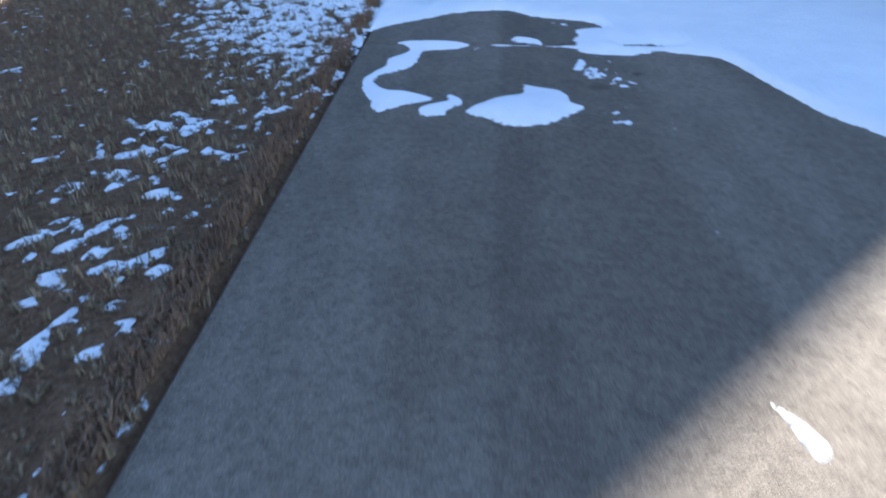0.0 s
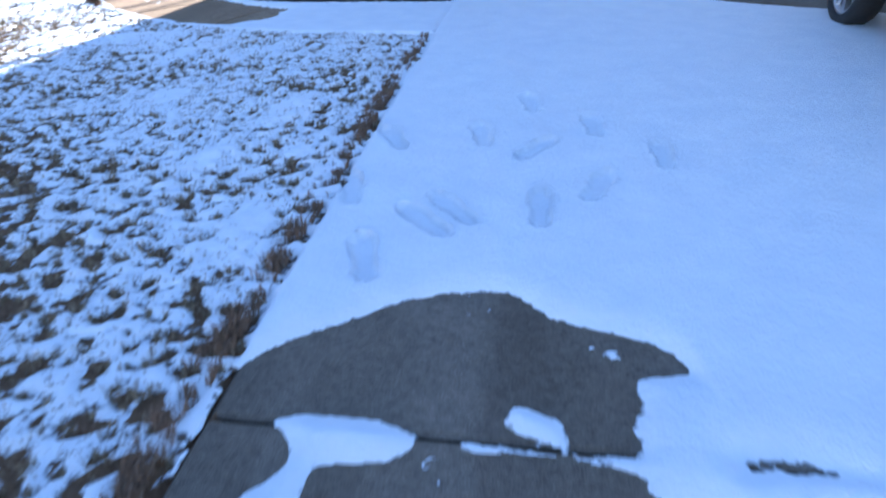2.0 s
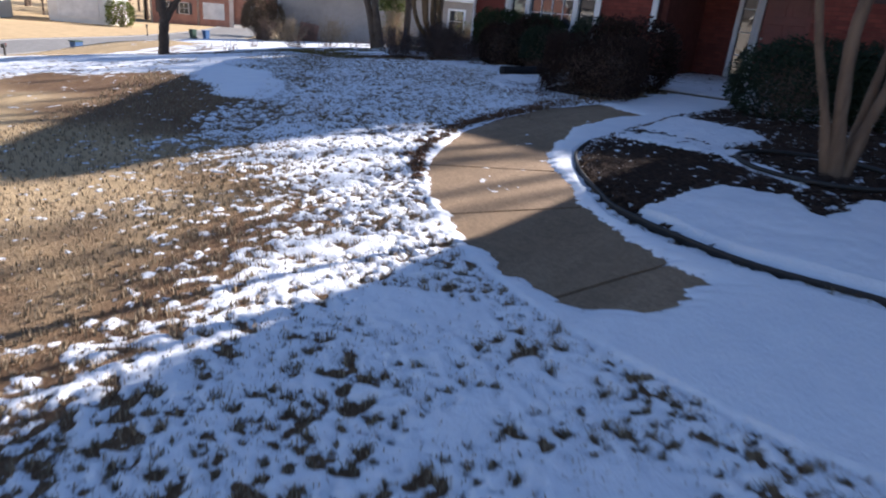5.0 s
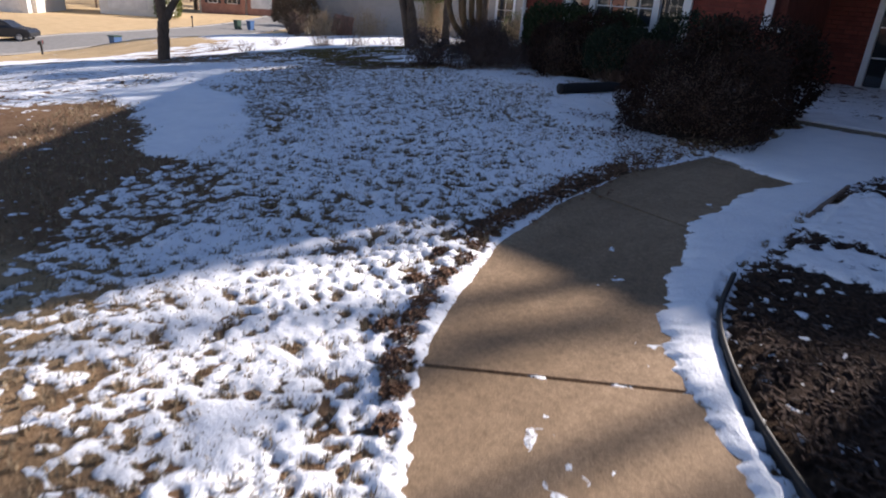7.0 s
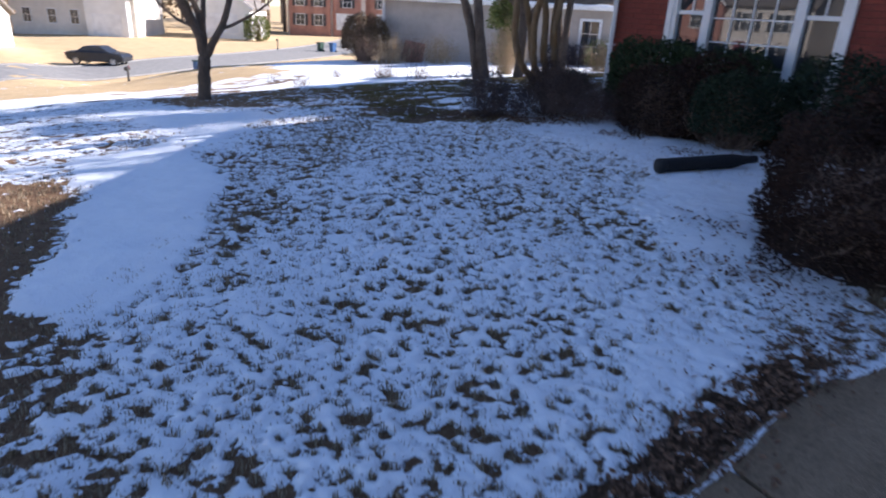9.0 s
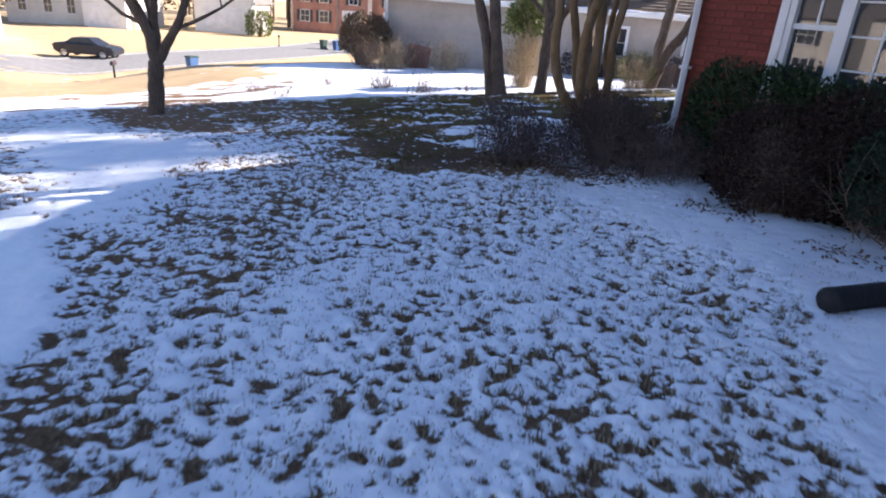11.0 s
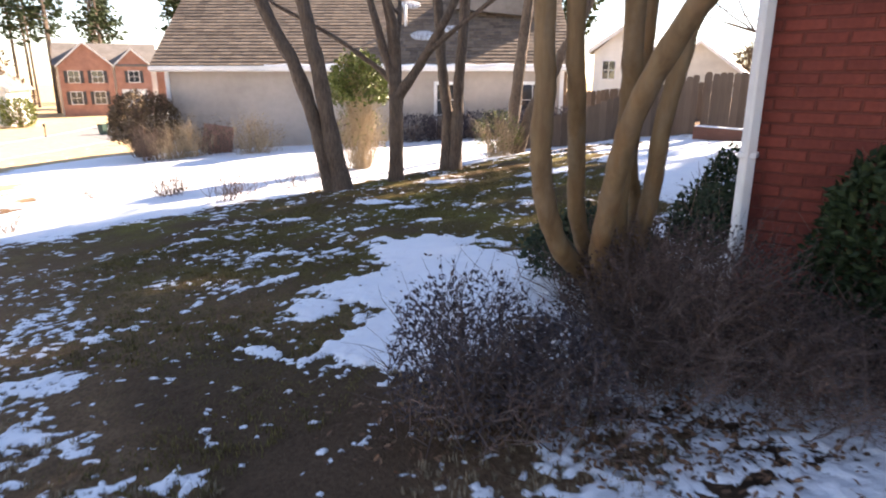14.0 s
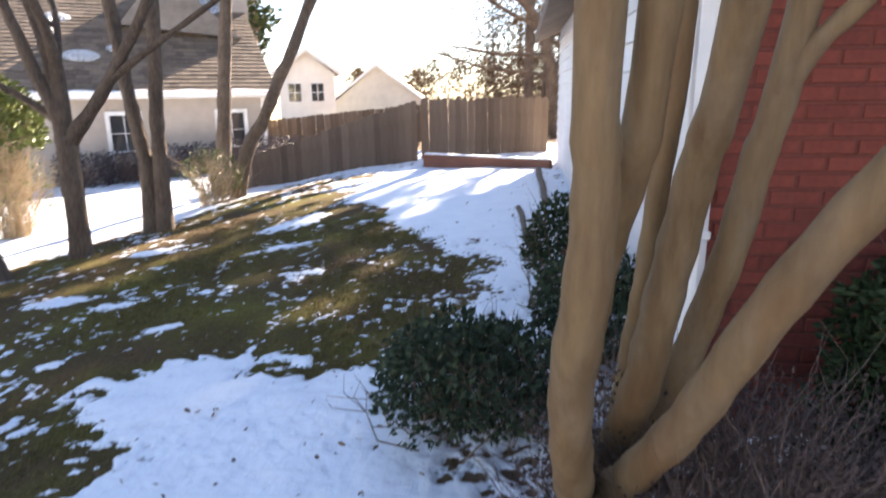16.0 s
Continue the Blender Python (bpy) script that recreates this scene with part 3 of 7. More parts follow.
# snow that lies smooth on the lawn: middle, half length, half width, turn
DRIFTS = [(-1.28, 6.05, 0.48, 0.20, 62), (-1.05, 5.5, 0.35, 0.16, 70), (-2.25, 6.1, 0.5, 0.17, 75), (-2.65, 7.15, 0.4, 0.15, 80), (-1.48, 5.35, 0.3, 0.14, 90), (-2.1, 7.4, 0.35, 0.13, 40), (-1.0, 4.6, 0.4, 0.11, 95), (-3.3, 7.7, 0.5, 0.2, 30), (-5.0, 8.85, 0.35, 0.22, 40), (-6.0, 12.2, 0.3, 0.6, 0)]
BARE_SOIL = [(-13.06, 14.88), (-12.57, 15.13), (-12.02, 14.74), (-11.76, 14.67), (-11.66, 14.8), (-11.59, 15.01), (-11.65, 15.2), (-11.58, 15.43), (-11.45, 15.63), (-11.22, 15.8), (-11.45, 16.22), (-11.98, 16.13), (-12.48, 16.12), (-13.3, 15.98), (-13.95, 15.36)]
# streaks of snow left on the moss
STREAKS = [(-14.10, 16.95, 0.28, 0.055, 78), (-14.14, 16.55, 0.20, 0.045, 95), (-14.2, 16.28, 0.16, 0.05, 110), (-14.28, 16.62, 0.13, 0.05, 70), (-13.03, 15.94, 0.17, 0.06, 10), (-15.45, 19.85, 0.40, 0.14, 20), (-14.92, 19.67, 0.22, 0.07, 10), (-14.15, 19.1, 0.12, 0.05, 30), (-14.72, 17.59, 0.13, 0.04, 40), (-14.93, 17.45, 0.15, 0.06, 50), (-15.03, 17.15, 0.14, 0.05, 40), (-13.6, 16.85, 0.12, 0.035, 70), (-14.32, 22.4, 0.55, 0.25, 60), (-13.51, 20.33, 0.35, 0.10, 10), (-15.64, 21.4, 0.45, 0.18, 30), (-14.0, 21.3, 0.3, 0.1, 30), (-15.9, 18.7, 0.22, 0.07, 40), (-16.3, 17.6, 0.3, 0.06, 40), (-14.6, 18.5, 0.1, 0.05, 20)]


def snow_depth(x, y):
    """Metres of snow over the ground; below zero where the ground is bare."""
    clump = (fbm(x, y, 22.0, 2, 11) - 0.5) / 0.17
    tuft = (vnoise(x * 0.9 + y * 0.3, y * 0.9 - x * 0.3, 6.0, 13) - 0.5) / 0.25
    speck = fbm(x, y, 22.0, 2, 14) - 0.5
    rag = fbm(x, y, 0.9, 3, 21) - 0.5
    med = fbm(x, y, 2.6, 3, 31) - 0.5
    # lawn: how much of it is covered
    c = 0.03 + 0.6 * rag + 0.70 * sstep((y - 1.8 + 1.0 * (x + 0.9) + 1.2 * rag) / 2.0) + (0.22 + 1.1 * speck) * sstep(blob(x, y, -1.25, 2.2, 0.4, 1.5, 12) * 2 + rag)
    c = c - 0.34 * sstep((-2.0 - x) / 1.6) * sstep((6.6 - y + 2 * rag) / 2.2)
    c = np.where(y > 6.6, np.maximum(c, 0.52 * sstep((y - 6.3) / 1.0)), c)
    c = c + 0.06 * sstep((x + 3.2) / 1.2) * sstep((y - 6.0) / 1.0)
    c = c - 0.52 * sstep((-5.3 - x + 1.8 * rag) / 1.0) * sstep((7.9 - y + 1.2 * rag) / 1.0)
    bare = inside(x, y, [(-12.6, 9.3), (-10.97, 10.6), (-9.6, 10.3), (-8.92, 9.97), (-8.2, 9.97), (-8.03, 9.49), (-7.65, 9.0), (-7.0, 8.65), (-8.0, 7.6), (-12.6, 7.4)]) + 0.5 * rag + 0.3 * med
    c = c - 0.62 * sstep(bare / 0.5 + 0.4)
    oval = inside(x, y, [(-12.2, 10.75), (-10.97, 10.72), (-9.6, 10.32), (-8.68, 10.05), (-8.24, 10.25), (-8.44, 10.68), (-9.23, 11.34), (-10.78, 11.72), (-12.4, 11.9)]) + 0.3 * rag + 0.3 * med
    c = np.maximum(c, 1.4 * sstep(oval / 0.3 + 0.5))
    sunny = inside(x, y, [(-17.0, 12.0), (-14.0, 11.9), (-11.5, 11.6), (-11.5, 12.3), (-12.9, 12.95), (-13.6, 13.7), (-14.4, 13.7), (-15.2, 13.2), (-17.0, 12.8)]) + 0.4 * rag + 0.4 * med
    c = np.maximum(c, 1.05 * sstep(sunny / 0.35 + 0.5))
    tan = inside(x, y, [(-22, 13.0), (-17.5, 13.2), (-15.4, 13.7), (-14.9, 14.3), (-17, 15.2), (-22, 15.2)]) + 0.5 * rag
    c = c - 0.45 * sstep(tan / 0.4 + 0.4)
    strip = inside(x, y, [(-11.6, 16.1), (-11.1, 15.8), (-10.4, 15.35), (-9.6, 15.3), (-9.2, 15.35), (-8.5, 15.1), (-8.1, 14.8), (-7.6, 14.0), (-6.6, 13.2), (-5.9, 13.2), (-5.2, 17.0), (-11.0, 17.2)]) + 0.4 * med
    c = np.maximum(c, (0.54 + 0.73 * sstep(strip / 0.4 + 0.4)) * sstep(strip / 0.5 + 0.9))
    c = c - 0.46 * sstep(blob(x, y, -5.69, 11.75, 0.20, 1.4, 2) * 2 - 0.1 + 3.2 * med + 2.2 * speck)
    c = c - 0.42 * sstep(blob(x, y, -11.0, 16.25, 1.0, 0.5) * 3 + 1.5 * rag)
    c = c - 0.60 * sstep(blob(x, y, -11.75, 15.6, 0.8, 0.5) * 3 + 1.5 * rag)
    c = c - (0.24 + 0.2 * tuft) * sstep(blob(x, y, -10.65, 16.2, 0.75, 0.4, 45) * 2 + 2.5 * med)
    mulch, moss, dry = zones(x, y)
    c = c * (1 - moss) + moss * (0.05 + 0.09 * sstep((16.0 - y) / 1.5) + 0.26 * sstep(blob(x, y, -13.4, 14.95, 0.9, 0.55, 20) * 3 + rag) + 0.58 * (vnoise(x * 0.5 + y * 1.2, y * 0.5 - x * 1.2, 2.2, 61) - 0.5))
    c = c - 0.75 * sstep((inside(x, y, BARE_SOIL) + 0.35 * med) / 0.2 + 0.3)
    patch = inside(x, y, [(-12.1, 15.75), (-12.85, 16.25), (-13.45, 16.75), (-14.1, 17.8), (-14.3, 18.1), (-13.5, 18.65), (-12.7, 18.5), (-11.9, 18.3), (-11.4, 17.2), (-11.8, 16.4)]) + 0.9 * med + 0.5 * (fbm(x, y, 6.0, 2, 33) - 0.5) + 0.3 * rag
    c = np.maximum(c, 1.3 * sstep(patch / 0.45 + 0.25))
    back = inside(x, y, [(-14.6, 25.5), (-14.0, 23.4), (-13.5, 22.9), (-12.97, 22.0), (-12.15, 21.1), (-11.73, 20.1), (-11.46, 18.9), (-10.8, 18.6), (-10.8, 27), (-14, 27.4)]) + 0.9 * med + 0.4 * rag
    c = np.maximum(c, 1.2 * sstep(back / 0.6 + 0.3))
    beyond = inside(x, y, [(-20.0, 15.5), (-22.3, 16.8), (-23.0, 18.6), (-26.5, 19.8), (-28.5, 19.5), (-31.0, 21.0), (-30.5, 24.2), (-29.0, 25.6), (-19.0, 32.6), (-15.0, 30.0), (-17.1, 20.7), (-17.9, 19.2), (-18.5, 17.5), (-19.2, 16.6)]) + 0.9 * rag + 0.5 * med
    beyond = beyond - 0.6 * sstep(blob(x, y, -20.4, 20.9, 1.0, 0.4, 50) * 3) - 0.5 * sstep(blob(x, y, -22.5, 22.6, 0.9, 0.35, 50) * 3)
    c = np.maximum(c, 1.15 * sstep(beyond / 0.7 + 0.3))
    far = blob(x, y, -24, 11.0, 5.5, 1.7, 35) + 0.7 * rag
    c = np.maximum(c, 1.1 * sstep(far * 4))
    c = np.where(x < -26, np.minimum(c, 1.15 * sstep(beyond / 0.7 + 0.3)), c)
    # beds
    b = 0.15 + 1.5 * sstep(inside(x, y, [(-3.1, 9.4), (-2.85, 10.6), (-2.4, 10.75), (-2.1, 10.35), (-1.95, 11.05), (-1.7, 11.2), (-1.55, 10.5), (-1.3, 10.15), (-1.0, 10.4), (-0.95, 11.7), (-0.68, 12.6), (-0.6, 9.2)]) / 0.12 + 0.5 + med)
    b = b + 0.9 * sstep(blob(x, y, -2.75, 11.35, 0.5, 0.13, -30) * 3) + 0.8 * sstep(blob(x, y, -3.6, 11.75, 0.75, 0.3, 10) * 3) + 0.9 * sstep(blob(x, y, -3.75, 12.6, 0.8, 0.7) * 3 + med) + 0.5 * sstep((y - 14.2) / 1.5) - 0.5 * sstep(blob(x, y, -3.4, 10.6, 0.7, 0.8) * 3)
    inbed = sstep(inside(x, y, BED) / 0.05)
    c = c * (1 - inbed) + b * inbed
    c = np.where((inbed < 0.5), c - 0.15 * mulch * (patch < 0), c)
    rim = 0.17 * sstep((x + 0.77 + 0.2 * med) / 0.05) * (y < 7.9) * (x < DRIVE_EDGE + 0.02)
    c = c - 0.45 * rim
    c = c - 1.4 * sstep(blob(x, y, -6.0, 14.6, 0.85, 0.92) * 4) - 0.9 * sstep((y - 16.45 + 0.8 * rag) / 0.5) * sstep((x + 10.4 + 0.6 * rag) / 0.5) * (x < -7.2) - 1.4 * sstep(blob(x, y, -5.95, 15.55, 0.75, 0.5) * 4)
    c = c - 0.08 * sstep((5.2 - y) / 1.0) - 0.40 * sstep((-3.7 - x) / 1.2) * sstep((8.8 - y) / 0.8) - 0.26 * sstep((-1.45 - x - 0.15 * (y - 3) + rag) / 0.6) * sstep((6.2 - y) / 1.5)
    grassy = x > -17
    for fx, fy, rx, ry, turn in DRIFTS:
        c = np.where(grassy, c + 0.45 * sstep(blob(x, y, fx, fy, rx, ry, turn) * 1.5 + 1.6 * med), c)
    for fx, fy, rx, ry, turn in STREAKS:
        c = np.maximum(c, 1.0 * sstep(blob(x, y, fx, fy, rx, ry, turn) * 1.2 + 1.6 * med + 0.9 * speck + 0.2))
    for fx, fy, turn, rx, ry in LAWN_PRINTS:
        c = c - 0.42 * sstep(blob(x, y, fx, fy, rx, ry, turn) * 4) * (0.5 + 2.0 * np.abs(speck))
    f = tuft_field(x, y) * (0.35 + 1.3 * sstep((fbm(x, y, 2.1, 3, 87) - 0.3) / 0.4)) * (1 - sstep((c - 0.95) / 0.3)) * (1 - 0.85 * moss)
    lump = 1 - np.abs(2 * fbm(x, y, 12.0, 2, 73) - 1)
    lawn = 0.026 * np.tanh(0.75 * (2.6 * (c - 0.36) - 0.64 * clump - 1.6 * f + 0.10 * med)) + 0.020 * (fbm(x, y, 4.5, 3, 71) - 0.5) * sstep(c - 0.5) + 0.020 * (lump - 0.7) * sstep((c - 0.25) / 0.3) * (1 - 0.6 * sstep((c - 0.9) / 0.3))
    # paving: clean-edged sheets
    px, py = zip(*soft(SNOW_FRONT))
    bx, by = zip(*soft(BARE_BACK))
    ex, ey = zip(*soft(BARE_END))
    d = np.minimum(y - np.interp(x, px, py), np.maximum(np.interp(x, bx, by) - y, y - np.interp(x, ex, ey)))
    for poly in (SNOW_LOOP, SNOW_PEAR, SNOW_HEART, SNOW_BAR, SNOW_DROP, SNOW_TAIL, SNOW_BIT):
        d = np.maximum(d, inside(x, y, soft(poly, True)) - 0.004)
    d = np.minimum(d, -inside(x, y, BARE_SLIT) + 0.01 * speck)
    walkway = inside(x, y, WALK)
    bare = inside(x, y, WALK_BARE) + 0.025 + 0.12 * med
    comb = (0.06 * (vnoise(x * 0.9 + y * 0.5, y * 0.9 - x * 0.5, 7.0, 43) - 0.5) + 0.07 * (vnoise(x * 0.5 + y * 0.3, y * 1.5 - x * 0.9, 16.0, 44) - 0.5)) * sstep((x + 5.0 + 0.2 * np.clip(y - 10, 0, 2.5)) / 0.4)
    d = np.where(walkway > 0, -bare + comb, d)
    for fx, fy, r in FLECKS:
        d = np.maximum(d, np.minimum(-0.030 + 0.030 * np.maximum(-2, blob(x, y, fx, fy, r * 2.2, r * 1.1, fx * 900)) + 0.08 * speck + 0.02 * med, -0.021 + 0.03 * speck))
    for fx, fy, r in FROST:
        d = np.maximum(d, np.minimum(-0.032 + 0.024 * np.maximum(-2, blob(x, y, fx, fy, r * 1.5, r * 0.8, fx * 700)) + 0.10 * (fbm(x, y, 45.0, 2, 91) - 0.5), -0.010 + 0.02 * speck))
    pave = 0.030 * np.tanh((d + 0.045 * med + 0.012 * speck) * 14) + 0.005 * med
    for fx, fy, turn in PRINTS:
        near = (np.abs(x - fx) < 0.36) & (np.abs(y - fy) < 0.36)
        sole = np.maximum(blob(x, y, fx + 0.075 * math.cos(radians(turn)), fy + 0.075 * math.sin(radians(turn)), 0.105, 0.055, turn),
                          np.maximum(blob(x, y, fx - 0.10 * math.cos(radians(turn)), fy - 0.10 * math.sin(radians(turn)), 0.065, 0.044, turn), blob(x, y, fx - 0.02 * math.cos(radians(turn)), fy - 0.02 * math.sin(radians(turn)), 0.12, 0.040, turn)))
        pave = pave - near * (0.022 * sstep(sole * 9 + 0.4) - 0.012 * sstep(1 - np.abs(sole + 0.12) * 8))
    paved = sstep((on_paving(x, y) + 0.01) / 0.03)
    return lawn * (1 - paved) + (pave + 0.004) * paved


def axis_lines(*pieces):
    out = [pieces[0][0]]
    for a, b, step in pieces:
        out += list(np.arange(a, b, step))[1:] if out and abs(out[-1] - a) < 1e-9 else list(np.arange(a, b, step))
    out.append(pieces[-1][1])
    return np.array(sorted(set(np.round(out, 4))))


def sheet(name, xs, ys, z, keep=None):
    nx, ny = len(xs), len(ys)
    X, Y = np.meshgrid(xs, ys)
    V = np.stack([X, Y, z], -1).reshape(-1, 3)
    i = (np.arange(ny - 1)[:, None] * nx + np.arange(nx - 1)).ravel()
    F = np.stack([i, i + 1, i + nx + 1, i + nx], 1)
    if keep is not None:
        k = keep.ravel()
        F = F[k[F].any(1)]
        used = np.unique(F)
        back = np.zeros(len(V), int)
        back[used] = np.arange(len(used))
        V, F = V[used], back[F]
    return mesh_of(name, V, F), V


def swell(x, y):
    return 0.05 * (fbm(x, y, 1.2, 2, 6) - 0.5)


def with_depth(me, V):
    """Keeps the depth of the snow on its mesh, so that thin snow shows what lies under it."""
    me.attributes.new("depth", "FLOAT", "POINT").data.foreach_set("value", snow_depth(V[:, 0], V[:, 1]) * 62 * (1 + 2.2 * (inside(V[:, 0], V[:, 1], DRIVE) > 0)))


xs = axis_lines((-420, -80, 20), (-80, -26, 2.0), (-26, -15, 0.3), (-15, -0.81, 0.09), (-0.81, -0.5, 0.025), (-0.5, 7, 0.3), (7, 60, 4), (60, 420, 30))
ys = axis_lines((-420, -60, 20), (-60, -8, 3), (-8, 0.5, 0.3), (0.5, 19, 0.09), (19, 34, 0.3), (34, 90, 3), (90, 420, 20))
X, Y = np.meshgrid(xs, ys)
paved = on_paving(X, Y)
mulch, moss, dry = zones(X, Y)
rough = 0.014 * (fbm(X, Y, 9.0, 3, 5) - 0.5) + swell(X, Y)
Z = height(X, Y) + np.where((X > -26) & (Y > -5) & (Y < 34), rough, 0) * (1 - sstep((paved + 0.1) / 0.1)) - 0.07 * sstep((paved - 0.02) / 0.06) + 0.05 * mulch * (inside(X, Y, BED) > 0.1)
Z = Z + (Y < 7.9) * (Y > -9) * (0.006 * np.exp(-((X + 0.80) / 0.06) ** 2) - 0.03 * np.exp(-((X + 0.692) / 0.016) ** 2))
me, V = sheet("ground", xs, ys, Z)
for name, values in (("mulch", mulch), ("moss", moss * (0.25 + 0.75 * sstep((Y - 15.6) / 2.2))), ("dry", dry)):
    me.attributes.new(name, "FLOAT", "POINT").data.foreach_set("value", values.ravel())
thing("ground", me, GROUND, "dormant brown lawn with moss and dark mulch beds", "ground", kind="structure")

# the snow near the path in a fine net, coarser with distance from the line along which the lawn and drive are seen best
BEST = [(0.2, 1.0), (0.2, 4.5), (-1.6, 6.3), (-4.6, 9.9), (-6.5, 12.0), (-9.8, 14.8), (-12.8, 16.6)]
NV, NF, count, TILE = [], [], 0, 1.08


def tile_cells(tx, ty):
    """How finely a tile of snow is cut."""
    away = min(math.hypot(tx + 0.54 - ax - t * (bx - ax), ty + 0.54 - ay - t * (by - ay)) for (ax, ay), (bx, by) in zip(BEST, BEST[1:]) for t in np.linspace(0, 1, 9))
    return 72 if away < 1.35 else 36 if away < 4.2 else 18


for ty in 0.6 + TILE * np.arange(28):
    for tx in -21.2 + TILE * np.arange(25):
        m = tile_cells(tx, ty)
        X, Y = np.meshgrid(tx + TILE * np.linspace(0, 1, m + 1), ty + TILE * np.linspace(0, 1, m + 1))
        D = snow_depth(X, Y)
        keep = (D > -0.012).ravel()
        if not keep.any():
            continue
        Z = height(X, Y) + D + 0.05 * (inside(X, Y, BED) > 0.1) * zones(X, Y)[0] + swell(X, Y) * (1 - sstep((on_paving(X, Y) + 0.1) / 0.1))
        # meet a coarser neighbour without a crack
        for row, (ux, uy) in ((Z[:, 0], (-TILE, 0)), (Z[:, -1], (TILE, 0)), (Z[0], (0, -TILE)), (Z[-1], (0, TILE))):
            r = m // tile_cells(tx + ux, ty + uy)
            if r > 1:
                row[:] = np.interp(np.arange(m + 1), np.arange(0, m + 1, r), row[::r].copy())
        i = (np.arange(m)[:, None] * (m + 1) + np.arange(m)).ravel()
        F = np.stack([i, i + 1, i + m + 2, i + m + 1], 1)
        F = F[keep[F].any(1)]
        used = np.unique(F)
        back = np.zeros((m + 1) ** 2, int)
        back[used] = np.arange(len(used))
        NV.append(np.stack([X, Y, Z], -1).reshape(-1, 3)[used])
        NF.append(back[F] + count)
        count += len(used)
V, F = np.concatenate(NV), np.concatenate(NF)
me = mesh_of("snow", V, F)
with_depth(me, V)
thing("snow", me, SNOW, "thin patchy old snow over lawn, walk and drive", "snow", kind="stuff")
xs, ys = axis_lines((-62, -21, 0.3)), axis_lines((2, 46, 0.3))
X, Y = np.meshgrid(xs, ys)
D = snow_depth(X, Y)
me, V = sheet("snow", xs, ys, height(X, Y) + D * 1.5, D > -0.012)
with_depth(me, V)
thing("snow", me, SNOW, "snow lying on the far lawn", "snow", kind="stuff")

# the drive: concrete slabs with open joints
drive = thing("driveway", None, None, "weathered grey concrete driveway, part snow-covered", "driveway", kind="structure")


def slab(name, x0, x1, y0, y1, parent):
    """A slab that follows the lie of the land, with eased edges."""
    gx, gy = np.linspace(x0, x1, 6), np.linspace(y0, y1, max(3, int((y1 - y0) / 0.4)))
    V, F = [], []
    for ring, (off, drop) in enumerate(((0.0, 0.15), (0.0, 0.012), (0.012, 0.0))):
        for yy in gy:
            for xx in gx:
                V.append((min(max(xx, x0 + off), x1 - off), min(max(yy, y0 + off), y1 - off), hz(xx, yy) - drop))
    nx, ny = len(gx), len(gy)
    top = 2 * nx * ny
    F += [(top + j * nx + i, top + j * nx + i + 1, top + (j + 1) * nx + i + 1, top + (j + 1) * nx + i) for j in range(ny - 1) for i in range(nx - 1)]
    rim = [(0, i) for i in range(nx)] + [(j, nx - 1) for j in range(1, ny)] + [(ny - 1, i) for i in range(nx - 2, -1, -1)] + [(j, 0) for j in range(ny - 2, 0, -1)]
    for r in (0, 1):
        for (a, b), (c, d) in zip(rim, rim[1:] + rim[:1]):
            k = nx * ny
            F.append((r * k + a * nx + b, r * k + c * nx + d, (r + 1) * k + c * nx + d, (r + 1) * k + a * nx + b))
    return part(name, mesh_of(name, V, F, False), CONCRETE, parent)


for y0, y1 in ((-9.0, -5.6), (-5.6, -2.5), (-2.5, 0.55), (0.55, 3.655), (3.655, 6.7), (6.7, 9.8), (9.8, 13.3)):
    for x0, x1 in ((DRIVE_EDGE, 2.45), (2.45, 5.6)):
        slab("slab", x0 + 0.006, x1 - 0.006, y0 + 0.007, y1 - 0.007, drive)

# the curving front walk
walkway = thing("front_walk", None, None, "curving concrete front walk with patches of snow", "walk", kind="structure")
left, right = smooth_line([(x, y, 0) for x, y in WALK_LEFT], 6), smooth_line([(x, y, 0) for x, y in WALK_RIGHT], 6)
cuts = (0, 14, 27, 41, 63, 73, 84)
for a, b in zip(cuts, cuts[1:]):
    V, F = [], []
    rows = range(a, b + 1)
    for lift in (-0.15, -0.001):
        for k in rows:
            for s in (0, 0.01, 0.25, 0.5, 0.75, 0.99, 1):
                p = left[k].lerp(right[k], s)
                if k in (a, b):
                    p = p + (left[k + (1 if k == a else -1)].lerp(right[k + (1 if k == a else -1)], s) - p).normalized() * 0.011
                edge = 0.012 if s in (0, 1) and lift > -0.1 else 0
                V.append((p.x, p.y, hz(p.x, p.y) + lift + 0.006 - edge))
    n = len(rows)
    for j in range(n - 1):
        F += [(n * 7 + j * 7 + i, n * 7 + j * 7 + i + 1, n * 7 + (j + 1) * 7 + i + 1, n * 7 + (j + 1) * 7 + i)[::-1] for i in range(6)]
        F += [(j * 7, (j + 1) * 7, n * 7 + (j + 1) * 7, n * 7 + j * 7), (j * 7 + 6, n * 7 + j * 7 + 6, n * 7 + (j + 1) * 7 + 6, (j + 1) * 7 + 6)]
    for j in (0, n - 1):
        F += [(j * 7 + i, j * 7 + i + 1, n * 7 + j * 7 + i + 1, n * 7 + j * 7 + i) for i in range(6)]
    part("slab", mesh_of("slab", V, F, False), WALK_CONCRETE, walkway)

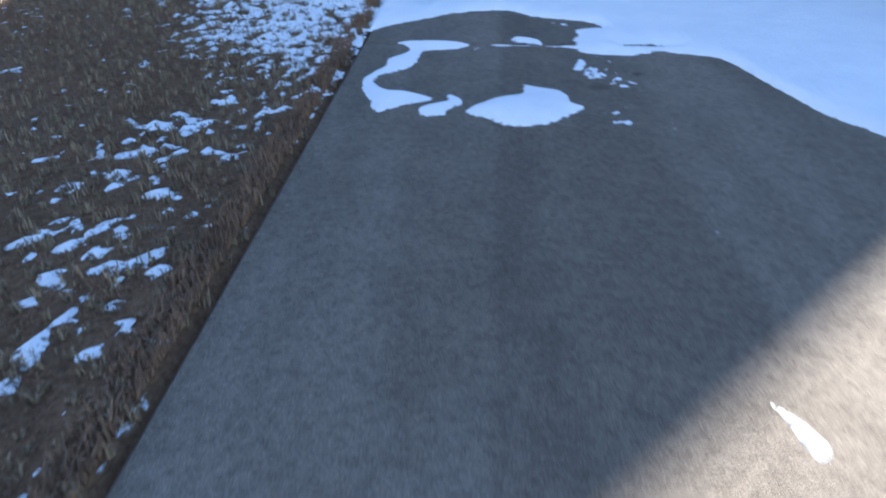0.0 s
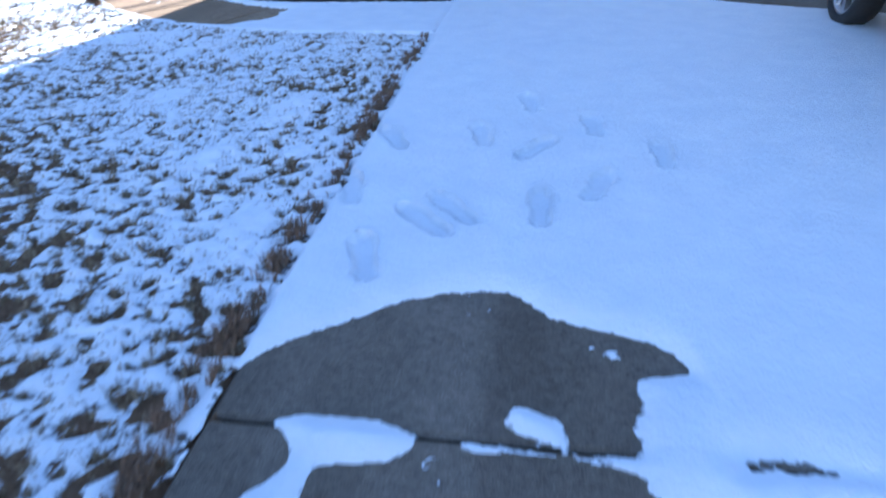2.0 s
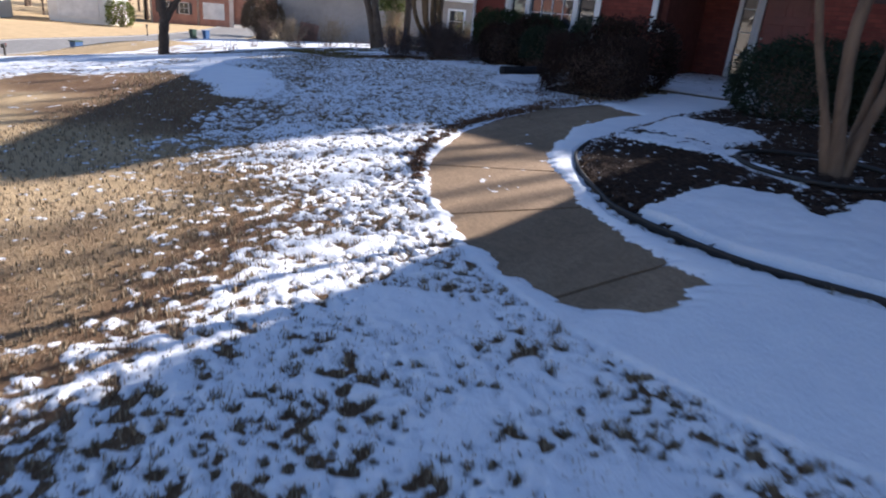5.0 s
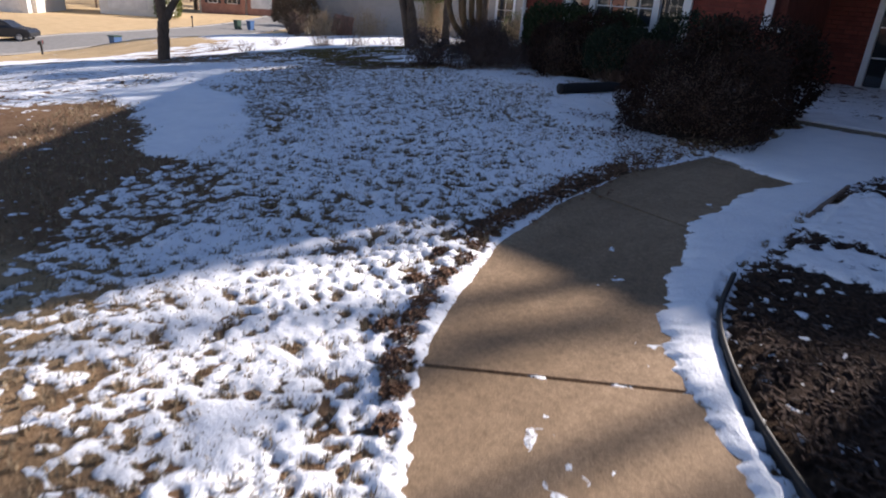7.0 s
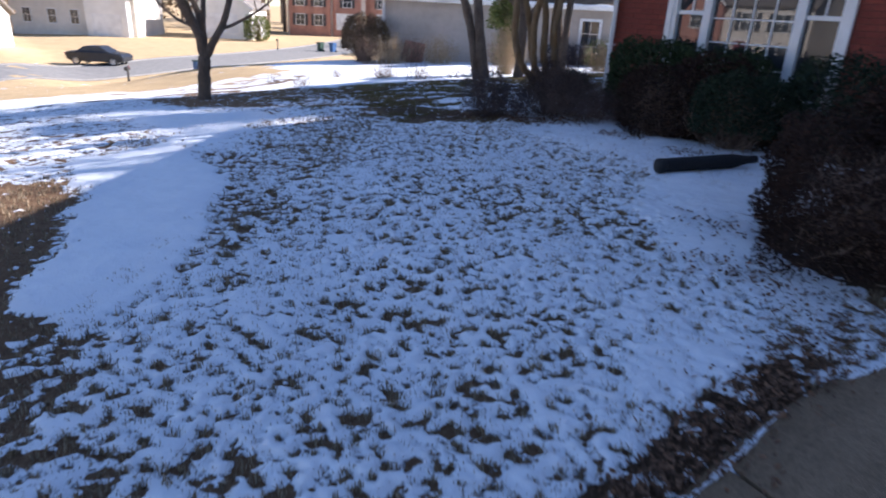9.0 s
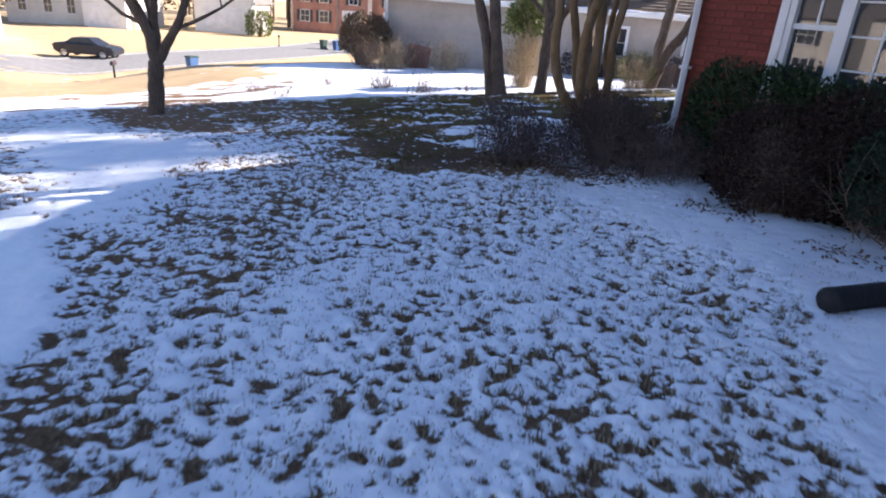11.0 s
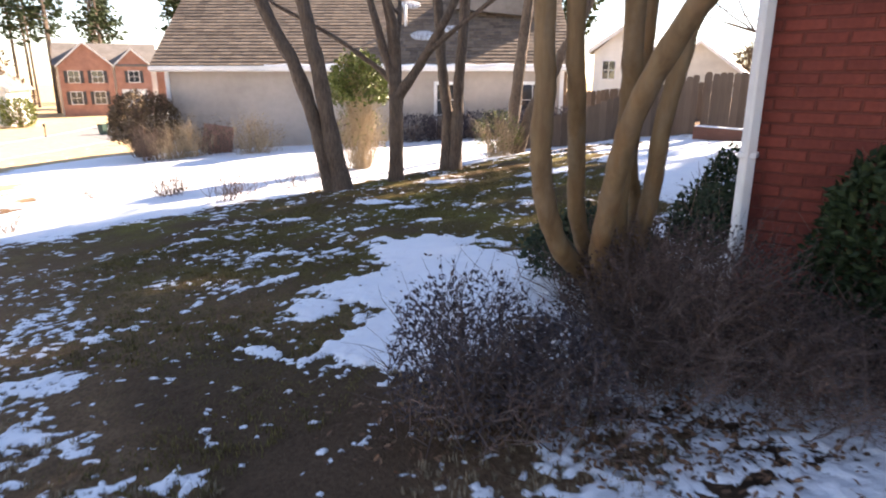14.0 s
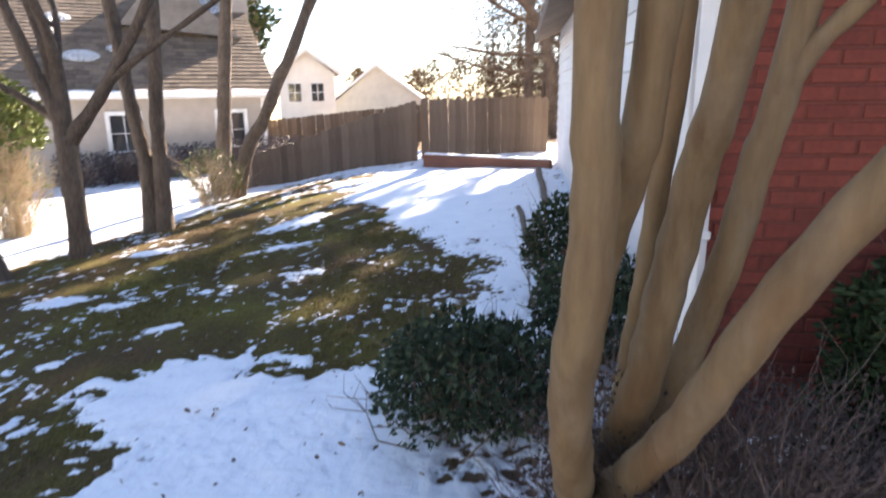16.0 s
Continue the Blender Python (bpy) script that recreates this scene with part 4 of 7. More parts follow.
# black edging of the bed
V, F = [], []
line = smooth_line([(x, y, 0) for x, y in BED_RIM], 5)
pts = [(p.x, p.y, hz(p.x, p.y) + 0.035) for p in line]
base = len(V)
for k, p in enumerate(pts):
    d = (Vector(pts[min(k + 1, len(pts) - 1)]) - Vector(pts[max(k - 1, 0)])).normalized()
    side = Vector((-d.y, d.x, 0))
    for a, h in ((-0.007, -0.09), (-0.007, 0.0), (-0.014, 0.010), (-0.007, 0.022), (0.007, 0.022), (0.014, 0.010), (0.007, 0.0), (0.007, -0.09)):
        V.append(Vector(p) + side * a + Vector((0, 0, h)))
for k in range(len(pts) - 1):
    F += [(k * 8 + i, k * 8 + (i + 1) % 8, (k + 1) * 8 + (i + 1) % 8, (k + 1) * 8 + i) for i in range(8)]
F += [tuple(range(8)), tuple((len(pts) - 1) * 8 + i for i in range(8))[::-1]]
thing("bed_edging", mesh_of("bed_edging", V, F), EDGING, "black plastic edging round the mulch bed", "edging")
# a ring of edging round the tree in the bed
V, F = [], []
ring = [(-2.40 + 0.64 * math.cos(a), 11.65 + 0.5 * math.sin(a)) for a in np.linspace(0.4, 2 * math.pi + 0.1, 22)]
tube_into(V, F, [(x, y, hz(x, y) + 0.095) for x, y in ring], [0.020] * 22, 7)
thing("tree_ring", mesh_of("tree_ring", V, F), EDGING, "black edging ring round the tree in the bed", "edging")


# ---------------------------------------------------------------- the house
def brick_mesh(name, w, h, d=0.007):
    bm = bmesh.new()
    c = 0.004
    box(bm, 0, w, -d, 0.0, 0, h)
    for v in bm.verts:
        if v.co.y < -d / 2:
            v.co.x += c if v.co.x < w / 2 else -c
            v.co.z += c if v.co.z < h / 2 else -c
    me = bpy.data.meshes.new(name)
    bm.to_mesh(me)
    bm.free()
    return me


BRICK_W, BRICK_H, JOINT = 0.194, 0.057, 0.0107
BRICK_J = simple("red_brick_wall", (0.15, 0.030, 0.020), (0.235, 0.052, 0.034), 38, 0.85, 0.35, 0.004, vary=0.25, island=True)
ONE = brick_mesh("brick", BRICK_W, BRICK_H)
ONE.materials.append(BRICK)
ONE_DARK = brick_mesh("brick", BRICK_W, BRICK_H)
ONE_DARK.materials.append(BRICK_DARK)


def brick_wall(parent, length, z0, z1, openings=(), single=None, seed=1):
    """A brick face in the plane y = 0 of its parent, looking to -y: mortar backing and bricks 8 mm proud."""
    rng = random.Random(seed)
    xs = sorted({0.0, length, *(v for o in openings for v in o[:2])})
    zs = sorted({z0, z1, *(v for o in openings for v in o[2:])})
    bm = bmesh.new()
    for a, b in zip(xs, xs[1:]):
        for c, d in zip(zs, zs[1:]):
            if not any(o[0] <= a and b <= o[1] and o[2] <= c and d <= o[3] for o in openings):
                box(bm, a, b, 0.0, 0.2, c, d)
    bmesh.ops.remove_doubles(bm, verts=bm.verts, dist=0.0005)
    wall = part("wall", bm, MORTAR, parent)
    V, F, VD, FD = [], [], [], []
    step, rise, k, run = BRICK_W + JOINT, BRICK_H + JOINT, 0, 0
    z = z0
    while z + BRICK_H < z1:
        x = -(step / 2) * (k % 2)
        while x < length:
            a, b = max(x, 0), min(x + BRICK_W, length)
            cut = [(a, b)]
            for o in openings:
                if o[2] - 0.01 < z + BRICK_H and z < o[3] + 0.01:
                    cut = [s for p, q in cut for s in ((p, min(q, o[0])), (max(p, o[1]), q)) if s[1] - s[0] > 0.025]
            for p, q in cut:
                dark = run > 0 or rng.random() < 0.028
                run = run - 1 if run > 0 else rng.randint(1, 2) if dark else 0
                if single and single[0] < p and q < single[1] and single[2] < z < single[3] and q - p > BRICK_W * 0.9:
                    ob = new("brick", ONE_DARK if dark else ONE)
                    ob.parent = wall
                    ob.location = (p, -0.0 + rng.uniform(-0.0015, 0.0015), z)
                elif q - p > 0.02:
                    W, G = (VD, FD) if dark else (V, F)
                    n, e, y = len(W), 0.004, -0.007 + rng.uniform(-0.0012, 0.0012)
                    W += [(p, 0, z), (q, 0, z), (q, 0, z + BRICK_H), (p, 0, z + BRICK_H), (p + e, y, z + e), (q - e, y, z + e), (q - e, y, z + BRICK_H - e), (p + e, y, z + BRICK_H - e)]
                    G += [(n + 4, n + 5, n + 6, n + 7)] + [(n + i, n + (i + 1) % 4, n + 4 + (i + 1) % 4, n + 4 + i) for i in range(4)]
            x += step
        z, k = z + rise, k + 1
    part("brickwork", mesh_of("brickwork", V, F, False), BRICK_J, wall, kind="stuff")
    if VD:
        part("dark_brickwork", mesh_of("dark_brickwork", VD, FD, False), BRICK_DARK, wall, "dark flashed bricks", kind="stuff")
    return wall


def window(parent, x0, x1, z0, z1, name, lights=(), cols=4, rows=5, meeting=None, y=0.0, frame=0.055):
    """A white window in a wall's plane: frame, panes, muntins, and a meeting rail where it slides."""
    w = new(name)
    w.parent = parent
    bm = boxes((x0, x0 + frame, y - 0.03, y + 0.1, z0, z1), (x1 - frame, x1, y - 0.03, y + 0.1, z0, z1), (x0 + frame, x1 - frame, y - 0.03, y + 0.1, z1 - frame, z1), (x0 + frame, x1 - frame, y - 0.04, y + 0.1, z0, z0 + frame))
    part("window_frame", bm, WHITE, w)
    gx0, gx1, gz0, gz1 = x0 + frame, x1 - frame, z0 + frame, z1 - frame
    if meeting:
        part("meeting_rail", boxes((gx0, gx1, y + 0.0, y + 0.05, meeting - 0.025, meeting + 0.025)), WHITE, w)
    part("pane", boxes((gx0, gx1, y + 0.045, y + 0.052, gz0, gz1)), GLASS, w)
    for k in range(1, cols):
        xx = gx0 + (gx1 - gx0) * k / cols
        part("muntin", boxes((xx - 0.009, xx + 0.009, y + 0.025, y + 0.046, meeting or gz0, gz1)), WHITE, w)
    for k in range(1, rows):
        zz = (meeting or gz0) + (gz1 - (meeting or gz0)) * k / rows
        part("muntin", boxes((gx0, gx1, y + 0.028, y + 0.044, zz - 0.009, zz + 0.009)), WHITE, w)
    return w


house = thing("house", None, None, "red brick house with white trim and pale side siding", "house")
# front of the main wing, which looks down the lawn
front = new("front_wing")
front.parent = house
front.location = (-10.87, 17.72, 0)
brick_wall(front, 10.2, 0.52, 3.3, openings=((0.93, 3.06, 1.22, 2.75), (4.30, 6.90, 0.72, 2.85), (8.95, 10.0, 1.25, 2.75)), single=(0.0, 0.93, 0.7, 2.7), seed=4)
window(front, 0.93, 1.42, 1.22, 2.75, "window", cols=2, rows=2, meeting=2.18)
window(front, 1.42, 2.57, 1.22, 2.75, "window", cols=4, rows=5)
window(front, 2.57, 3.06, 1.22, 2.75, "window", cols=2, rows=2, meeting=2.18)
part("window_trim", boxes((0.85, 0.929, -0.05, 0.02, 1.14, 2.83), (3.061, 3.14, -0.05, 0.02, 1.14, 2.83), (0.93, 3.06, -0.055, 0.02, 1.14, 1.219), (0.93, 3.06, -0.055, 0.02, 2.751, 2.83)), WHITE, front)
window(front, 8.95, 10.0, 1.25, 2.75, "window", cols=3, rows=4, meeting=2.0)
part("window_trim", boxes((8.87, 8.949, -0.05, 0.02, 1.17, 2.83), (10.001, 10.08, -0.05, 0.02, 1.17, 2.83), (8.95, 10.0, -0.055, 0.02, 1.17, 1.249)), WHITE, front)
part("porch_post", boxes((4.19, 4.299, -0.04, 0.16, 1.72, 2.85), (4.19, 4.50, -0.05, 0.17, 1.66, 1.719), bevel=0.004), WHITE, front)
# recessed entry: brick back wall, plain red side walls, a white glazed sidelight and a red door
entry = new("entry")
entry.parent = house
entry.location = (-6.47, 19.9, 0)
brick_wall(entry, 2.5, 0.80, 2.85, openings=((0.68, 2.15, 0.80, 2.80),), seed=6)
# mortar red in place of brick darkens the side walls for the recess's shade
part("side_wall", boxes((-0.20, -0.002, -1.97, 0.2, 0.5, 2.85)), MORTAR, entry)
part("side_wall", boxes((2.502, 2.7, -1.97, 0.2, 0.5, 2.85)), MORTAR, entry)
part("entry_ceiling", boxes((-0.2, 2.7, -2.2, 0.2, 2.852, 2.95)), WHITE, entry)
part("porch_floor", boxes((-0.002, 2.5, -2.19, 0.2, 0.45, 0.798)), CONCRETE, entry)
window(entry, 0.68, 1.12, 0.82, 2.80, "sidelight", cols=1, rows=4, y=0.0, frame=0.09)
door = new("front_door")
door.parent = entry
part("door_leaf", boxes((1.18, 2.08, 0.04, 0.085, 0.83, 2.74), bevel=0.004), REDDOOR, door, "red painted door leaf")
for zz in (0.95, 1.55, 2.15):
    for xx in (1.28, 1.68):
        part("door_panel", boxes((xx, xx + 0.30, 0.028, 0.041, zz, zz + 0.45), bevel=0.006), REDDOOR, door)
part("door_frame", boxes((1.121, 1.178, -0.04, 0.1, 0.80, 2.80), (2.082, 2.149, -0.04, 0.1, 0.80, 2.80), (1.178, 2.082, -0.04, 0.1, 2.742, 2.80)), WHITE, door)
part("door_knob", boxes((1.22, 1.26, -0.02, 0.04, 1.70, 1.74), bevel=0.012), METAL, door)
# porch: slab and step
porch = new("porch")
porch.parent = house
part("porch_slab", boxes((-7.2, -3.9, 15.75, 17.70, 0.45, 0.80), bevel=0.012), CONCRETE, porch)
part("porch_step", boxes((-5.6, -3.95, 15.40, 15.745, 0.45, 0.71), bevel=0.012), CONCRETE, porch)

# side wall: lapped boards
side = new("side_wing")
side.parent = house
part("wall", boxes((-10.85, -10.7, 17.94, 26.8, 0.4, 3.3)), WHITE, side)
z, k = 0.78, 0
while z < 3.25:
    bm = bmesh.new()
    prism(bm, [(-10.852, z), (-10.885, z), (-10.861, z + 0.195), (-10.852, z + 0.195)], 17.96, 26.8, "y")
    part("siding_board", bm, SIDING, side)
    z += 0.178
part("corner_board", boxes((-10.90, -10.80, 17.735, 17.955, 0.72, 3.3), bevel=0.004), WHITE, side)
part("foundation", boxes((-10.868, -10.849, 17.96, 26.8, 0.35, 0.778)), CONCRETE, side)


def downspout(x, y, z0, z1, out, label):
    """A white downspout with an elbow at its foot and two straps."""
    ob = new("downspout")
    ob.parent = house
    bm = bmesh.new()
    o = Vector(out).normalized()
    s = Vector((-o.y, o.x, 0))
    rows = [(Vector((x, y, z1)), Vector((0, 0, 1))), (Vector((x, y, z0 + 0.16)), Vector((0, 0, 1)))]
    path = [Vector((x, y, z1)), Vector((x, y, z0 + 0.17)), Vector((x, y, z0 + 0.10)) + o * 0.03, Vector((x, y, z0 + 0.05)) + o * 0.12, Vector((x, y, z0 + 0.02)) + o * 0.26]
    rings = []
    for k, p in enumerate(path):
        d = (path[min(k + 1, len(path) - 1)] - path[max(k - 1, 0)]).normalized()
        n = d.cross(s).normalized()
        rings.append([bm.verts.new(p + s * a * 0.042 + n * b * 0.032) for a, b in ((-1, -0.7), (-0.7, -1), (0.7, -1), (1, -0.7), (1, 0.7), (0.7, 1), (-0.7, 1), (-1, 0.7))])
    for r, q in zip(rings, rings[1:]):
        for i in range(8):
            bm.faces.new((r[i], r[(i + 1) % 8], q[(i + 1) % 8], q[i]))
    bm.faces.new(rings[0])
    bmesh.ops.recalc_face_normals(bm, faces=bm.faces)
    part("pipe", bm, WHITE, ob, label)
    for zz in (z0 + 0.7, z0 + 1.9):
        part("strap", boxes((x - 0.05, x + 0.05, y - 0.04, y + 0.045, zz, zz + 0.03), bevel=0.003), WHITE, ob)
    return ob


downspout(-10.855, 17.655, 0.98, 3.2, (-0.8, -0.6, 0), "white painted downspout at the house corner")

# garage wing, set at an angle to the drive
gar = new("garage_wing")
gar.parent = house
gar.matrix_world = pose(-0.62, 13.10, 0, 0, 0, -25)
brick_wall(gar, 7.2, 0.35, 3.4, openings=((1.14, 6.02, 0.30, 2.75),), seed=9)
gd = new("garage_door")
gd.parent = gar
for k in range(4):
    z0 = 0.50 + k * 0.56
    part("door_section", boxes((1.20, 5.96, 0.05, 0.09, z0 + 0.004, z0 + 0.556), bevel=0.006), WHITE, gd)
part("bottom_seal", boxes((1.20, 5.96, 0.045, 0.095, 0.47, 0.503)), EDGING, gd)
part("door_frame", boxes((1.141, 1.198, -0.04, 0.12, 0.42, 2.75), (5.962, 6.019, -0.04, 0.12, 0.42, 2.75), (1.198, 5.962, -0.04, 0.12, 2.742, 2.80)), WHITE, gd)
part("apron", boxes((-0.1, 7.2, -0.6, 0.5, 0.2, 0.468)), CONCRETE, gar)
downspout(-0.70, 13.10, 0.78, 3.2, (-0.9, -0.3, 0), "white painted downspout beside the garage brick")
part("wall", boxes((-0.56, -0.40, 13.3, 17.72, 0.4, 3.4)), MORTAR, house)
# upper storey and roofs: out of view, shaped to throw the house's shadow edges
up = new("shadow_upper_storey")
up.parent = house
part("gable_wall", prism(bmesh.new(), [(-0.6, 3.4), (5.6, 3.4), (5.6, 5.5), (2.5, 7.7), (-0.6, 4.85)], 13.3, 26.0, "y"), TAN, up)
part("roof", prism(bmesh.new(), [(-1.67, 4.0), (2.5, 7.75), (6.1, 5.25), (6.1, 5.42), (2.5, 7.95), (-1.67, 4.17)], 12.8, 26.4, "y"), ROOF, up)
part("gable_wall", prism(bmesh.new(), [(-10.87, 3.3), (-3.7, 3.3), (-3.7, 6.1), (-4.1, 6.3)], 17.74, 26.8, "y"), TAN, up)
part("roof", prism(bmesh.new(), [(-11.3, 3.12), (-4.1, 6.4), (-3.5, 6.1), (-3.5, 6.25), (-4.1, 6.58), (-11.3, 3.28)], 17.25, 27.1, "y"), ROOF, up)
# assumed roof over the entry, raised until its shadow crosses the walk
part("entry_roof", prism(bmesh.new(), [(17.2, 3.32), (21.0, 6.85), (24.8, 3.3)], -3.69, -0.61, "x"), ROOF, up)
part("back_wall", boxes((-10.7, 5.6, 26.6, 26.8, 0.4, 3.3), (5.5, 5.6, 16.6, 26.6, 0.3, 3.4)), TAN, up)
part("soffit", boxes((-11.28, -3.5, 17.28, 17.70, 3.02, 3.11)), WHITE, up)


# ---------------------------------------------------------------- neighbours
def shingles(parent, a, b, c, rows, cols, seed=0):
    """Shingle tabs on the slope from the eave a-b towards the ridge along c, joined into one part."""
    rng = random.Random(seed)
    a, b, c = Vector(a), Vector(b), Vector(c)
    up, nrm = c / rows, (b - a).cross(c).normalized()
    V, F = [], []
    for r in range(rows):
        x = -rng.random()
        while x < cols:
            w = rng.uniform(0.7, 1.3)
            p, q = max(x, 0) / cols, min(x + w - 0.04, cols) / cols
            if q > p:
                n, lift = len(V), 0.022 + rng.uniform(0, 0.006)
                lo, hi = a + up * r, a + up * (r + 1.15)
                V += [lo + (b - a) * p + nrm * lift, lo + (b - a) * q + nrm * lift, hi + (b - a) * q + nrm * 0.004, hi + (b - a) * p + nrm * 0.004, lo + (b - a) * p, lo + (b - a) * q]
                F += [(n, n + 1, n + 2, n + 3), (n + 4, n + 5, n + 1, n)]
            x += w
    return part("shingles", mesh_of("shingles", V, F, False), ROOF, parent, kind="stuff")


# the tan house next door: its long side faces the yard
nb = thing("neighbour_house", None, None, "tan-sided house with a brown shingle roof and white windows", "house")
nb.matrix_world = pose(-28.75, 25.1, 0, 0, 0, math.degrees(math.atan2(7.15, 10.0)))
LEN, BASE, EAVE = 12.35, -0.75, 2.30
part("wall", boxes((0, LEN, 0.05, 9.0, BASE - 0.5, EAVE)), TAN, nb)
z = BASE
while z < EAVE - 0.05:
    bm = bmesh.new()
    prism(bm, [(0.05, z), (0.028, z), (0.044, z + 0.14), (0.05, z + 0.14)], 0.0, LEN, "x")
    part("siding_board", bm, TAN, nb)
    z += 0.127
for x0, zz in ((8.34, 0.40), (11.0, 0.40)):
    window(nb, x0 - 0.02, x0 + 0.84, zz - 0.55, zz + 1.52, "window", cols=2, rows=2, meeting=zz + 0.5, y=-0.02, frame=0.10)
part("corner_board", boxes((-0.02, 0.1, -0.005, 0.1, BASE, EAVE)), WHITE, nb)
part("corner_board", boxes((LEN - 0.1, LEN + 0.02, -0.005, 0.1, BASE, EAVE)), WHITE, nb)
RISE, RUN = 3.6, 4.7
part("roof", prism(bmesh.new(), [(-0.35, EAVE - 0.02), (-0.35, EAVE + 0.10), (RUN, EAVE + RISE + 0.1), (2 * RUN, EAVE + 0.1), (2 * RUN, EAVE - 0.02), (RUN, EAVE + RISE - 0.05)], -0.3, LEN + 0.3, "x"), FAR_ROOF, nb)
part("gable_wall", prism(bmesh.new(), [(0.05, EAVE), (RUN, EAVE + RISE - 0.1), (2 * RUN - 0.35, EAVE)], 0.0, LEN, "x"), TAN, nb)
shingles(nb, (-0.3, -0.36, EAVE + 0.10), (LEN + 0.3, -0.36, EAVE + 0.10), (0, RUN + 0.35, RISE), 34, 40, 3)
part("gutter", prism(bmesh.new(), [(-0.36, EAVE - 0.06), (-0.46, EAVE - 0.04), (-0.48, EAVE + 0.07), (-0.36, EAVE + 0.07)], -0.3, LEN + 0.3, "x"), WHITE, nb)
part("fascia", boxes((-0.3, LEN + 0.3, -0.355, -0.30, EAVE - 0.08, EAVE + 0.09)), WHITE, nb)
V, F = [], []
tube_into(V, F, [(x, -0.42, EAVE + 0.085 + 0.02 * math.sin(x * 5)) for x in np.linspace(3.2, LEN + 0.2, 40)], [0.05] * 40, 6)
part("gutter_snow", mesh_of("gutter_snow", V, F), PACKED, nb, "snow lying in the gutter")
for x, y, r in ((8.0, 0.9, 0.28), (8.9, 1.2, 0.2), (7.5, 2.4, 0.24), (11.3, 3.2, 0.5)):
    bm = bmesh.new()
    bmesh.ops.create_icosphere(bm, subdivisions=2, radius=1.0)
    bmesh.ops.transform(bm, matrix=Matrix.Translation((x, y, EAVE + 0.13 + (y + 0.35) * RISE / (RUN + 0.35))) @ Matrix.Rotation(math.atan2(RISE, RUN + 0.35), 4, "X") @ Matrix.Diagonal((r * 1.6, r, 0.07, 1)), verts=bm.verts)
    part("roof_snow", bm, SNOW, nb, "patch of snow left on the roof")
chim = new("chimney")
chim.parent = nb
part("chimney_stack", boxes((LEN - 0.5, LEN + 0.4, 3.0, 4.0, EAVE + 0.5, EAVE + RISE + 1.2)), TAN, chim)
part("chimney_cap", boxes((LEN - 0.58, LEN + 0.48, 2.92, 4.08, EAVE + RISE + 1.2, EAVE + RISE + 1.32)), WHITE, chim)
V, F = [], []
tube_into(V, F, [(7.4, 1.4, EAVE + 1.3), (7.4, 1.4, EAVE + 2.0)], [0.05, 0.05], 8)
part("vent_pipe", mesh_of("vent_pipe", V, F), WHITE, nb)
part("gable_dormer", prism(bmesh.new(), [(9.0, EAVE + 1.9), (10.2, EAVE + 3.4), (12.2, EAVE + 1.6)], 1.6, 4.6, "y"), FAR_ROOF, nb)


